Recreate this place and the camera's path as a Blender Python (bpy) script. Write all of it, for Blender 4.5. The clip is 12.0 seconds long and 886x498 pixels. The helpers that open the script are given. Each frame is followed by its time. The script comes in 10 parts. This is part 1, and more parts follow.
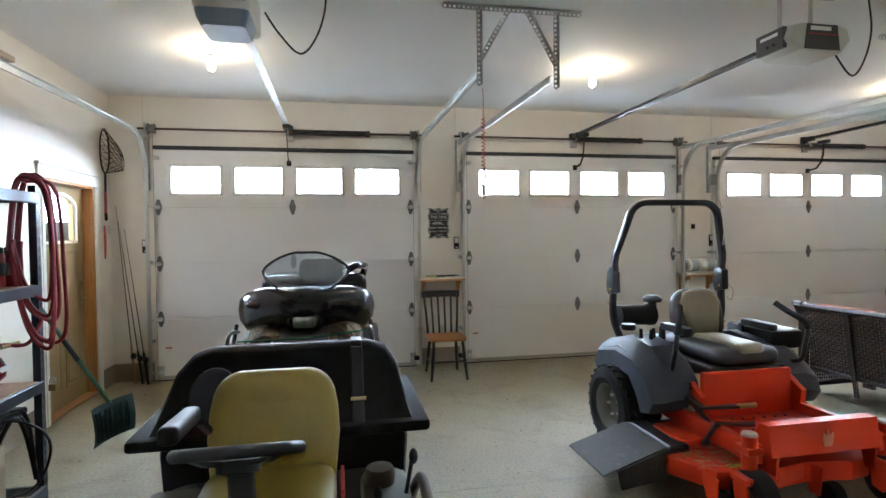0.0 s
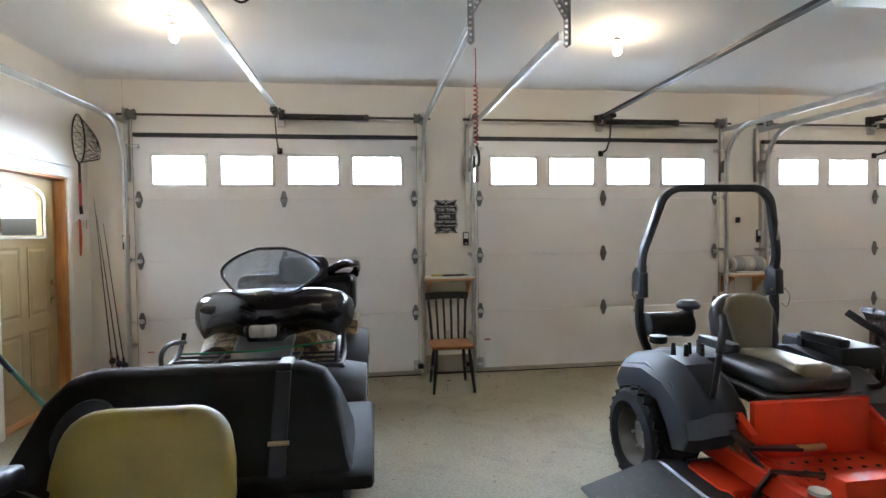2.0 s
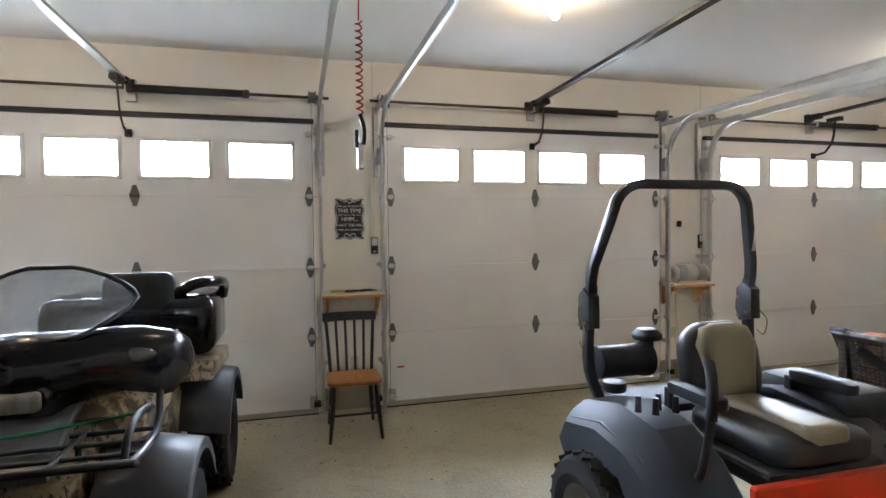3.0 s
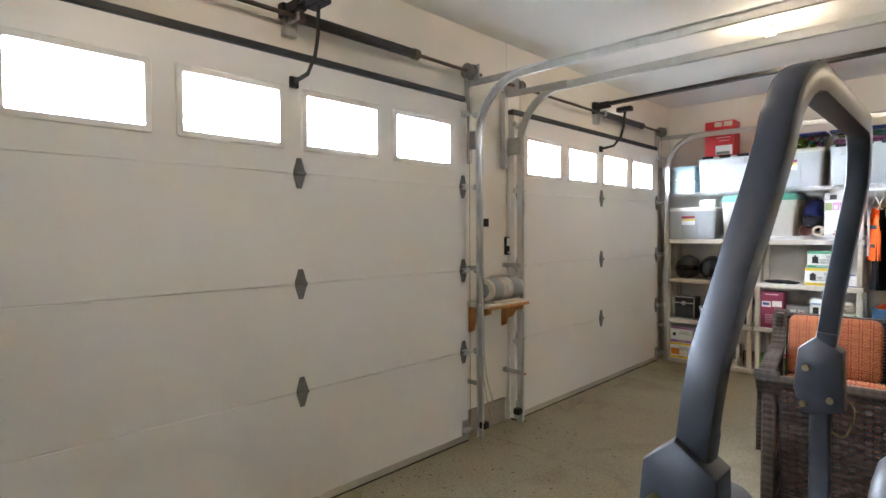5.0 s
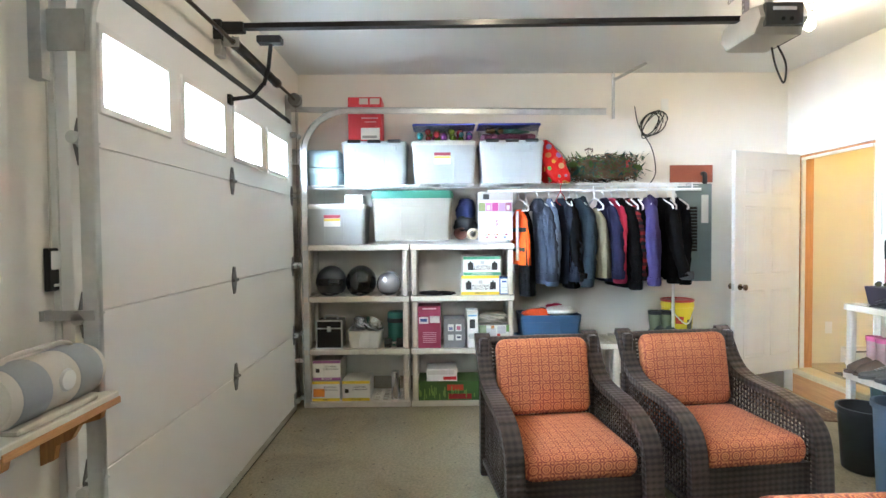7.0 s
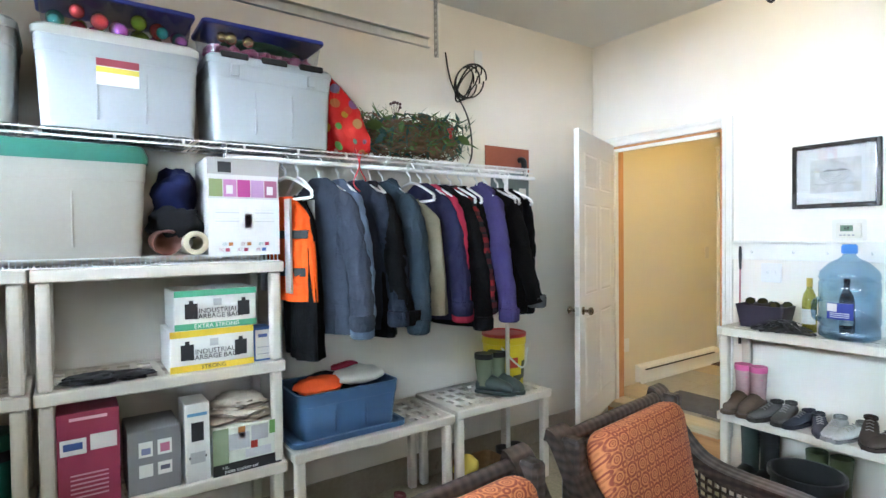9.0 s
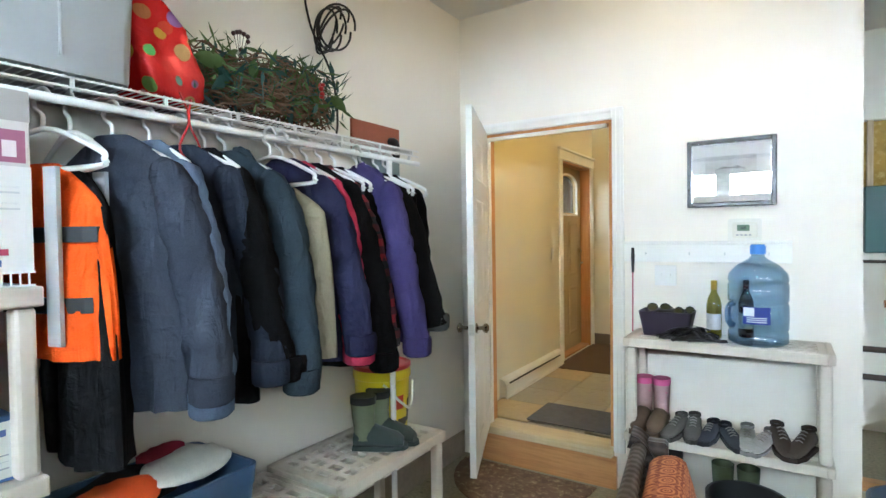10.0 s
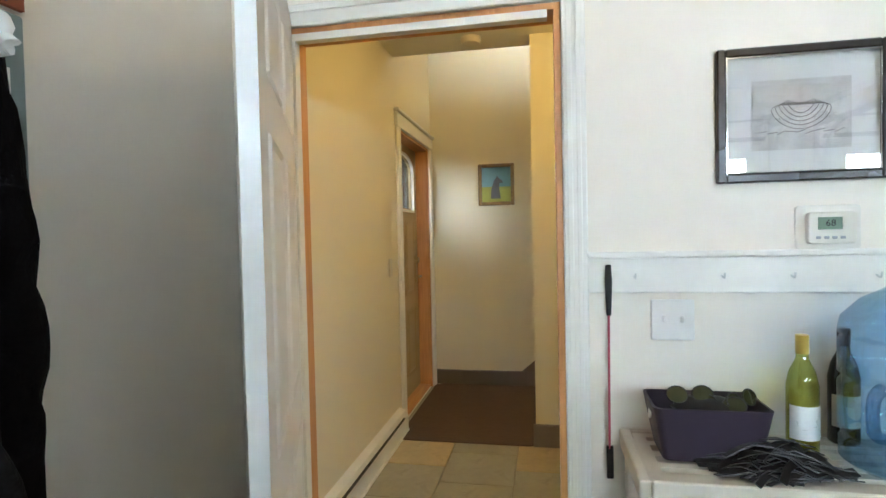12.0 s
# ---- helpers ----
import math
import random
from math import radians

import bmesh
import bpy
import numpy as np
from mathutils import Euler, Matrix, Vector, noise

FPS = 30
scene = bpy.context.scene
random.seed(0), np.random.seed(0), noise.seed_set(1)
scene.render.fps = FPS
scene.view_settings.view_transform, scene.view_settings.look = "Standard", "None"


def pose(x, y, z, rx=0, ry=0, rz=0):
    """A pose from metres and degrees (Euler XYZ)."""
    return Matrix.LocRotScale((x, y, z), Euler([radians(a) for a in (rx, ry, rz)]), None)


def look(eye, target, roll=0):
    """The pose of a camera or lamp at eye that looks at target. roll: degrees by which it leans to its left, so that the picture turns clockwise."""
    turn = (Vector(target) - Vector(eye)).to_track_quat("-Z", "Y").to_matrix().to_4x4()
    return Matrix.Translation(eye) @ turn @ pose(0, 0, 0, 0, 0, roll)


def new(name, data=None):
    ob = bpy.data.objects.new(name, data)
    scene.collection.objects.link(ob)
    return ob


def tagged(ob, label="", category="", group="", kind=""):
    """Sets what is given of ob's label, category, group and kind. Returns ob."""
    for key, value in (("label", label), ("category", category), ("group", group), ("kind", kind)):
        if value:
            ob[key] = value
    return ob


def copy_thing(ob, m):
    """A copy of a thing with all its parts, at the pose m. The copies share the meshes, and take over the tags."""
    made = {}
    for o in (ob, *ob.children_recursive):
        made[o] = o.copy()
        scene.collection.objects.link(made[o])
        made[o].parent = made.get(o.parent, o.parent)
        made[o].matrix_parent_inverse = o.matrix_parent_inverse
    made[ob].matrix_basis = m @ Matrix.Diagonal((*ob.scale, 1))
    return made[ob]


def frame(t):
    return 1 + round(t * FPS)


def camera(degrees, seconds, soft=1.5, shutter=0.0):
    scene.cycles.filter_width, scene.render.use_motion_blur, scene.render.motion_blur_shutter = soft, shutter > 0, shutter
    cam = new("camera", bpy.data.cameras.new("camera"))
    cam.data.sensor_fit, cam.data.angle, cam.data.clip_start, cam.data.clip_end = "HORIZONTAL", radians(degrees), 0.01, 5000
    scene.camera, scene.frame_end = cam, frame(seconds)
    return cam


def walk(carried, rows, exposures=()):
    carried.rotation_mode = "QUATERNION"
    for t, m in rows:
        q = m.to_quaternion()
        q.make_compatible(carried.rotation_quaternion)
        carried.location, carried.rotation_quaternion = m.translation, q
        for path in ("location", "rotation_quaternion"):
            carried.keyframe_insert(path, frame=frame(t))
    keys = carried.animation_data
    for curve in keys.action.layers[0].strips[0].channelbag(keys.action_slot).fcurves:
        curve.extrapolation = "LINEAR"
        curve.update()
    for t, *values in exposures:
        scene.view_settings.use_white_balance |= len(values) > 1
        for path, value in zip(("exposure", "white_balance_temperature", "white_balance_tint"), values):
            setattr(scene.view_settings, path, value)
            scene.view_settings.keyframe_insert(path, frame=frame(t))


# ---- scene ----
cam = camera(79.4, 12.0)
METRES, EYE, TILT, LEAN, TURN = 11.7, 1.59, 0.0, 0.0, -11.1
ROWS = [
    (0.0, 0.0, 0.0, 0.0, -0.02, -1.51, 0.64),
    (0.5, 0.0006, 0.0008, 0.0005, 4.57, -1.53, 0.67),
    (1.0, 0.0056, 0.0078, 0.0004, 7.44, -1.58, 0.73),
    (1.5, 0.0165, 0.0246, -0.0013, 7.17, -1.61, 0.75),
    (2.0, 0.0243, 0.0569, -0.0029, 3.58, -1.73, 0.7),
    (2.5, 0.0331, 0.0969, -0.0003, -0.42, -1.69, 0.68),
    (4.5, 0.0484, 0.2912, 0.0011, -23.13, -2.01, 0.38),
    (5.0, 0.0582, 0.3337, 0.0005, -34.51, -1.84, 0.36),
    (5.5, 0.0793, 0.375, 0.0017, -44.51, -1.8, 0.45),
    (6.0, 0.1022, 0.4147, 0.0016, -58.17, -1.76, 0.38),
    (6.5, 0.136, 0.448, 0.0012, -70.94, -1.7, 0.48),
    (7.0, 0.1776, 0.4791, -0.0, -79.52, -1.69, 0.5),
    (9.0, 0.3729, 0.5286, 0.0006, -113.98, -1.33, 0.66),
    (9.5, 0.4166, 0.5306, 0.0022, -124.6, -1.38, 0.67),
    (10.0, 0.4585, 0.5227, 0.0007, -136.31, -1.41, 0.84),
    (10.5, 0.497, 0.509, -0.0001, -147.17, -1.57, 0.8),
    (11.0, 0.5258, 0.4809, -0.0007, -153.12, -1.58, 0.94),
    (11.5, 0.5468, 0.4399, 0.0004, -155.71, -1.55, 1.12),
    (12.0, 0.5665, 0.3956, 0.0015, -158.02, -1.46, 1.25),
]
EXPOSE = [(0.0, 1.10, 5700, 10), (2.5, 1.13, 5800, 13), (4.5, 1.32, 6100, 14), (5.5, 1.30, 5800, 12), (7.0, 1.58, 5600, 7), (9.0, 1.06, 5650, 6), (10.5, 0.76, 5850, 3), (12.0, 0.56, 5950, 4)]
walk(cam, [(t, pose(0, 0, EYE, TILT, LEAN, TURN) @ pose(METRES * x, METRES * y, METRES * z, 90 + pitch, roll, yaw)) for t, x, y, z, yaw, pitch, roll in ROWS], EXPOSE)

# ---- world, sun and lamps ----
world = bpy.data.worlds.new("sky_world")
scene.world = world
world.use_nodes = True
wn, wl = world.node_tree.nodes, world.node_tree.links
sky = wn.new("ShaderNodeTexSky")
sky.sky_type, sky.sun_disc = "NISHITA", False
sky.sun_elevation, sky.sun_rotation = radians(38), radians(200)
sky.air_density, sky.dust_density = 1.2, 4.0
wn["Background"].inputs["Strength"].default_value = 0.15
wl.new(sky.outputs[0], wn["Background"].inputs["Color"])


def lamp(name, kind, where, energy, color, **more):
    data = bpy.data.lights.new(name, kind)
    data.energy, data.color = energy, color
    ob = new(name, data)
    ob.matrix_basis = where
    if kind == "AREA":
        data.shape = "RECTANGLE"
        data.size, data.size_y = more["size"]
    elif kind == "SUN":
        data.angle = more["angle"]
    else:
        data.shadow_soft_size = more["radius"]
    return ob


WARM = (1.0, 0.72, 0.40)
lamp("overcast_sun", "SUN", look((0, 0, 20), (6, -12, 0)), 1.0, (1.0, 0.97, 0.92), angle=radians(14))
lamp("sky_at_side_door", "AREA", look((-3.3, 5.55, 2.3), (-1.0, 5.4, 1.2)), 25, (0.80, 0.90, 1.0), size=(0.8, 0.7))
lamp("sky_at_hall_door", "AREA", look((9.3, -0.95, 2.5), (7.5, -0.95, 1.4)), 0.8, (0.85, 0.93, 1.0), size=(0.8, 0.8))
BULBS = ((-1.02, 4.80), (2.41, 4.77), (6.03, 4.77), (6.87, 2.48))
for bx, by in BULBS:
    lamp("bulb_light", "POINT", pose(bx, by, 2.985), 4.3, WARM, radius=0.032)
lamp("stair_light", "POINT", pose(6.35, -0.9, 4.85), 30, (1.0, 0.62, 0.20), radius=0.06)
lamp("hall_light", "POINT", pose(7.25, 0.75, 2.72), 10, (1.0, 0.64, 0.22), radius=0.06)

# ---- materials ----


def node_mat(name):
    m = bpy.data.materials.new(name)
    m.use_nodes = True
    return m, m.node_tree.nodes, m.node_tree.links, m.node_tree.nodes["Principled BSDF"]


def coords(n, l, scale=(1, 1, 1), what="Object", rot=(0, 0, 0)):
    c = n.new("ShaderNodeTexCoord")
    mp = n.new("ShaderNodeMapping")
    mp.inputs["Scale"].default_value = scale
    mp.inputs["Rotation"].default_value = [radians(a) for a in rot]
    l.new(c.outputs[what], mp.inputs["Vector"])
    return mp.outputs["Vector"]


def noise_tex(n, l, vec, scale, detail=4, rough=0.55, dist=0.0):
    t = n.new("ShaderNodeTexNoise")
    t.inputs["Scale"].default_value = scale
    t.inputs["Detail"].default_value = detail
    t.inputs["Roughness"].default_value = rough
    t.inputs["Distortion"].default_value = dist
    l.new(vec, t.inputs["Vector"])
    return t.outputs["Fac"]


def ramp(n, l, fac, stops):
    r = n.new("ShaderNodeValToRGB")
    e = r.color_ramp.elements
    while len(e) < len(stops):
        e.new(0.5)
    for el, (p, c) in zip(e, stops):
        el.position = p
        el.color = (*c, 1) if len(c) == 3 else c
    l.new(fac, r.inputs["Fac"])
    return r.outputs["Color"]


def mixed(n, l, fac, a, b, mode="MIX"):
    m = n.new("ShaderNodeMix")
    m.data_type, m.blend_type = "RGBA", mode
    for sock, v in ((m.inputs[0], fac), (m.inputs[6], a), (m.inputs[7], b)):
        if isinstance(v, (int, float)):
            sock.default_value = v
        elif isinstance(v, tuple):
            sock.default_value = (*v, 1)
        else:
            l.new(v, sock)
    return m.outputs[2]


def bumped(n, l, b, height, strength, dist=0.002):
    k = n.new("ShaderNodeBump")
    k.inputs["Strength"].default_value = strength
    k.inputs["Distance"].default_value = dist
    l.new(height, k.inputs["Height"])
    l.new(k.outputs["Normal"], b.inputs["Normal"])
    return k


def shade(c, f):
    return tuple(min(1.0, max(0.0, v * f)) for v in c)


def paint(name, color, rough=0.5, metal=0.0, vary=0.12, fine=60, coarse=2.2, bump=0.15, dirt=None, dirt_at=0.62, stretch=(1, 1, 1), coat=0.0, sheen=0.0, spec=0.5):
    """A surface with two scales of variation, fine relief and, where given, patches of dirt."""
    m, n, l, b = node_mat(name)
    v = coords(n, l, stretch)
    big, small = noise_tex(n, l, v, coarse, 5), noise_tex(n, l, v, fine, 4)
    base = ramp(n, l, big, ((0.3, shade(color, 1 - vary)), (0.7, shade(color, 1 + vary * 0.6))))
    base = mixed(n, l, 0.35 * min(1, vary * 4), base, ramp(n, l, small, ((0.35, shade(color, 0.82)), (0.65, shade(color, 1.12)))))
    if dirt:
        mask = ramp(n, l, noise_tex(n, l, v, coarse * 2.3, 7, 0.65, 0.4), ((dirt_at, (0, 0, 0)), (dirt_at + 0.16, (1, 1, 1))))
        base = mixed(n, l, mask, base, dirt)
    l.new(base, b.inputs["Base Color"])
    rr = n.new("ShaderNodeMapRange")
    rr.inputs["To Min"].default_value = max(0.03, rough - 0.08)
    rr.inputs["To Max"].default_value = min(1, rough + 0.1)
    l.new(big, rr.inputs["Value"])
    l.new(rr.outputs[0], b.inputs["Roughness"])
    b.inputs["Metallic"].default_value = metal
    b.inputs["Specular IOR Level"].default_value = spec
    b.inputs["Coat Weight"].default_value = coat
    b.inputs["Sheen Weight"].default_value = sheen
    if bump:
        bumped(n, l, b, small, bump)
    return m


def wood_mat(name, light, dark, along="z", scale=1.0, rough=0.45):
    m, n, l, b = node_mat(name)
    st = {"x": (1.2, 22, 22), "y": (22, 1.2, 22), "z": (22, 22, 1.2)}[along]
    v = coords(n, l, tuple(s * scale for s in st))
    g = noise_tex(n, l, v, 1.6, 6, 0.6, 1.1)
    f = noise_tex(n, l, v, 9, 3, 0.6)
    c = mixed(n, l, 0.3, ramp(n, l, g, ((0.3, dark), (0.62, light))), ramp(n, l, f, ((0.3, dark), (0.7, light))))
    l.new(c, b.inputs["Base Color"])
    b.inputs["Roughness"].default_value = rough
    bumped(n, l, b, g, 0.12)
    return m


def glow(name, color, strength):
    m, n, l, b = node_mat(name)
    b.inputs["Base Color"].default_value = (*color, 1)
    b.inputs["Emission Color"].default_value = (*color, 1)
    b.inputs["Emission Strength"].default_value = strength
    return m


def glass_mat(name, color=(1, 1, 1), rough=0.02, gloss=0.05):
    """Thin clear sheet: mostly clear, with a glossy share that grows at grazing angles."""
    m, n, l, b = node_mat(name)
    out = n["Material Output"]
    tr, gl, fr, ms = n.new("ShaderNodeBsdfTransparent"), n.new("ShaderNodeBsdfGlossy"), n.new("ShaderNodeLayerWeight"), n.new("ShaderNodeMixShader")
    tr.inputs["Color"].default_value = (*color, 1)
    gl.inputs["Roughness"].default_value = rough
    fr.inputs["Blend"].default_value = 0.5
    pw = n.new("ShaderNodeMath")
    pw.operation = "POWER"
    pw.inputs[1].default_value = 4.0
    l.new(fr.outputs["Facing"], pw.inputs[0])
    rg = n.new("ShaderNodeMapRange")
    rg.inputs["To Min"].default_value = gloss
    rg.inputs["To Max"].default_value = 0.8
    l.new(pw.outputs[0], rg.inputs["Value"])
    l.new(rg.outputs[0], ms.inputs[0])
    l.new(tr.outputs[0], ms.inputs[1])
    l.new(gl.outputs[0], ms.inputs[2])
    l.new(ms.outputs[0], out.inputs["Surface"])
    return m


WALL = paint("wall_paint", (0.82, 0.775, 0.695), 0.62, vary=0.035, fine=140, coarse=0.7, bump=0.06)
CEIL = paint("ceiling_paint", (0.83, 0.835, 0.82), 0.75, vary=0.03, fine=160, coarse=0.5, bump=0.08)
HALL_WALL = paint("hall_paint", (0.72, 0.66, 0.50), 0.6, vary=0.03, fine=140, coarse=0.7, bump=0.05)
TRIM = paint("white_trim", (0.80, 0.79, 0.75), 0.38, vary=0.04, fine=60, coarse=3, bump=0.05)
PINE = wood_mat("pine_jamb", (0.62, 0.30, 0.10), (0.42, 0.17, 0.05), "z")
PINE_H = wood_mat("pine_board", (0.62, 0.32, 0.12), (0.42, 0.18, 0.06), "x")
PINE_Y = wood_mat("pine_sill", (0.60, 0.42, 0.20), (0.42, 0.27, 0.11), "y")
RAW_WOOD = wood_mat("raw_lumber", (0.58, 0.47, 0.33), (0.40, 0.30, 0.19), "z", rough=0.7)
RAW_WOOD_Y = wood_mat("raw_lumber_long", (0.58, 0.47, 0.33), (0.40, 0.30, 0.19), "y", rough=0.7)
GALV = paint("galvanised_steel", (0.62, 0.63, 0.62), 0.34, 0.9, vary=0.14, fine=30, coarse=9, bump=0.05)
GALV_DULL = paint("dull_zinc", (0.50, 0.50, 0.49), 0.5, 0.7, vary=0.18, fine=40, coarse=8, bump=0.08)
BLACK = paint("black_plastic", (0.016, 0.016, 0.017), 0.45, vary=0.25, fine=120, bump=0.12, spec=0.3)
BLACK_GLOSS = paint("gloss_black", (0.006, 0.0065, 0.008), 0.14, vary=0.2, fine=20, bump=0.0, coat=0.15, spec=0.35)
RUBBER = paint("rubber", (0.015, 0.015, 0.015), 0.75, vary=0.3, fine=90, bump=0.3, spec=0.25)
SEAL = paint("black_seal", (0.02, 0.022, 0.028), 0.5, vary=0.2, bump=0.1)
RUSTY = paint("oiled_dark_steel", (0.10, 0.075, 0.06), 0.42, 0.75, vary=0.35, fine=50, coarse=6, bump=0.15)
WHITE_PL = paint("white_plastic", (0.78, 0.78, 0.76), 0.4, vary=0.04, fine=80, bump=0.04)
BEIGE_PL = paint("beige_plastic", (0.62, 0.58, 0.50), 0.45, vary=0.06, fine=80, bump=0.05)
GREY_PL = paint("grey_plastic", (0.33, 0.35, 0.37), 0.42, vary=0.06, fine=90, bump=0.06)
BRASS = paint("old_brass", (0.45, 0.34, 0.17), 0.3, 1.0, vary=0.2, bump=0.05)
CHROME = paint("bright_steel", (0.75, 0.75, 0.76), 0.14, 1.0, vary=0.05, bump=0.0)
PAPER = paint("printed_paper", (0.82, 0.81, 0.78), 0.6, vary=0.03, bump=0.03)
PANE = glass_mat("clear_pane")


def concrete_mat():
    m, n, l, b = node_mat("concrete_slab")
    v = coords(n, l)
    a, c, f = noise_tex(n, l, v, 0.55, 6, 0.6, 0.3), noise_tex(n, l, v, 3.2, 7, 0.62), noise_tex(n, l, v, 55, 4)
    base = ramp(n, l, a, ((0.28, (0.235, 0.197, 0.122)), (0.55, (0.32, 0.274, 0.175)), (0.8, (0.385, 0.335, 0.222))))
    base = mixed(n, l, 0.3, base, ramp(n, l, c, ((0.3, (0.18, 0.155, 0.10)), (0.62, (0.38, 0.34, 0.235)))))
    stain = ramp(n, l, noise_tex(n, l, v, 1.7, 8, 0.7, 0.8), ((0.50, (0, 0, 0)), (0.70, (0.7, 0.7, 0.7))))
    base = mixed(n, l, stain, base, (0.12, 0.10, 0.065))
    speck = ramp(n, l, noise_tex(n, l, v, 24, 4, 0.6), ((0.635, (0, 0, 0)), (0.67, (0.85, 0.85, 0.85))))
    base = mixed(n, l, speck, base, (0.085, 0.065, 0.045))
    base = mixed(n, l, 0.34, base, ramp(n, l, f, ((0.35, (0.15, 0.13, 0.09)), (0.65, (0.40, 0.36, 0.255)))))
    l.new(base, b.inputs["Base Color"])
    l.new(ramp(n, l, c, ((0.3, (0.55,) * 3), (0.7, (0.75,) * 3))), b.inputs["Roughness"])
    bumped(n, l, b, mixed(n, l, 0.5, c, f), 0.12, 0.004)
    return m


CONCRETE = concrete_mat()
CURB = paint("stained_curb", (0.34, 0.29, 0.22), 0.8, vary=0.25, fine=40, coarse=4, bump=0.4, dirt=(0.15, 0.11, 0.08))


def door_skin():
    """White pressed steel with an embossed, wavy wood grain."""
    m, n, l, b = node_mat("pressed_steel_skin")
    v = coords(n, l, (1.6, 1, 26))
    g = noise_tex(n, l, v, 3.0, 5, 0.65, 0.9)
    big = noise_tex(n, l, coords(n, l), 1.1, 4)
    base = ramp(n, l, big, ((0.3, (0.80, 0.785, 0.77)), (0.7, (0.845, 0.83, 0.815))))
    l.new(base, b.inputs["Base Color"])
    b.inputs["Roughness"].default_value = 0.36
    bumped(n, l, b, g, 0.32, 0.0022)
    return m


SKIN = door_skin()

# ---- mesh helpers ----


def part(name, bm, mat, parent=None, label="", smooth=None):
    """Links a bmesh as one mesh object under parent."""
    me = bpy.data.meshes.new(name)
    bmesh.ops.recalc_face_normals(bm, faces=bm.faces)
    bm.to_mesh(me)
    bm.free()
    me.materials.append(mat)
    if smooth is not None:
        for p in me.polygons:
            p.use_smooth = True
        me.set_sharp_from_angle(angle=radians(smooth))
    ob = new(name, me)
    if parent is not None:
        ob.parent = parent
    if label:
        ob["label"] = label
    return ob


def thing(name, label, category, m=None, group="", kind=""):
    ob = new(name)
    ob.empty_display_size = 0.1
    if m is not None:
        ob.matrix_basis = m
    return tagged(ob, label, category, group, kind)


def solid(name, bm, mat, label, category, smooth=None, kind="", group="", m=None):
    ob = part(name, bm, mat, None, "", smooth)
    if m is not None:
        ob.matrix_basis = m
    return tagged(ob, label, category, group, kind)


def B():
    return bmesh.new()


def box(bm, x0, y0, z0, x1, y1, z1, bevel=0.0, seg=1, m=None):
    vs = [bm.verts.new((x, y, z)) for z in (z0, z1) for y in (y0, y1) for x in (x0, x1)]
    fs = [bm.faces.new([vs[i] for i in q]) for q in ((0, 2, 3, 1), (4, 5, 7, 6), (0, 1, 5, 4), (2, 6, 7, 3), (0, 4, 6, 2), (1, 3, 7, 5))]
    if m is not None:
        bmesh.ops.transform(bm, matrix=m, verts=vs)
    if bevel:
        es = list({e for f in fs for e in f.edges})
        bmesh.ops.bevel(bm, geom=es, offset=bevel, segments=seg, profile=0.5, affect="EDGES", clamp_overlap=True)
    return bm


def rings(bm, loops, closed=True, cap=True):
    """Skins a list of vertex rings."""
    vr = [[bm.verts.new(p) for p in ring] for ring in loops]
    k = len(vr[0])
    for a, b in zip(vr, vr[1:]):
        for i in range(k if closed else k - 1):
            j = (i + 1) % k
            bm.faces.new((a[i], a[j], b[j], b[i]))
    if cap and closed:
        bm.faces.new(list(reversed(vr[0])))
        bm.faces.new(vr[-1])
    return bm


def frames_along(pts):
    pts = [Vector(p) for p in pts]
    out, up = [], None
    for i, p in enumerate(pts):
        d = (pts[min(i + 1, len(pts) - 1)] - pts[max(i - 1, 0)]).normalized()
        if up is None:
            up = Vector((0, 0, 1)) if abs(d.z) < 0.9 else Vector((1, 0, 0))
        s = d.cross(up).normalized()
        up = s.cross(d).normalized()
        out.append((p, s, up))
    return out


def tube(bm, pts, r, seg=8, r2=None, cap=True):
    n = len(pts)
    loops = []
    for i, (p, s, u) in enumerate(frames_along(pts)):
        rr = r[i] if isinstance(r, (list, tuple)) else (r if r2 is None else r + (r2 - r) * i / (n - 1))
        loops.append([p + (s * math.cos(a) + u * math.sin(a)) * rr for a in (2 * math.pi * k / seg for k in range(seg))])
    return rings(bm, loops, cap=cap)


def sweep(bm, pts, w, h, up=None):
    """A flat bar, w wide and h thick, along points; up fixes the thin direction."""
    loops = []
    for p, s, u in frames_along(pts):
        if up is not None:
            u = Vector(up)
            i = [Vector(q) for q in pts].index(p)
            d = (Vector(pts[min(i + 1, len(pts) - 1)]) - Vector(pts[max(i - 1, 0)])).normalized()
            s = d.cross(u).normalized()
        loops.append([p + s * a * w / 2 + u * b * h / 2 for a, b in ((-1, -1), (1, -1), (1, 1), (-1, 1))])
    return rings(bm, loops)


def cyl(bm, p0, p1, r0, r1=None, seg=16):
    return tube(bm, [p0, p1], r0, seg, r0 if r1 is None else r1)


def lathe(bm, prof, seg=24, c=(0, 0, 0), squash=(1, 1), cap=True):
    loops = [[(c[0] + r * math.cos(2 * math.pi * k / seg) * squash[0], c[1] + r * math.sin(2 * math.pi * k / seg) * squash[1], c[2] + z) for k in range(seg)] for r, z in prof]
    return rings(bm, loops, cap=cap)


def ball(bm, c, r, seg=14, ring=8):
    r = (r, r, r) if isinstance(r, (int, float)) else r
    loops = [[(c[0] + r[0] * math.sin(t) * math.cos(2 * math.pi * k / seg), c[1] + r[1] * math.sin(t) * math.sin(2 * math.pi * k / seg), c[2] - r[2] * math.cos(t))
              for k in range(seg)] for t in (max(0.05, min(math.pi - 0.05, math.pi * j / ring)) for j in range(ring + 1))]
    return rings(bm, loops)


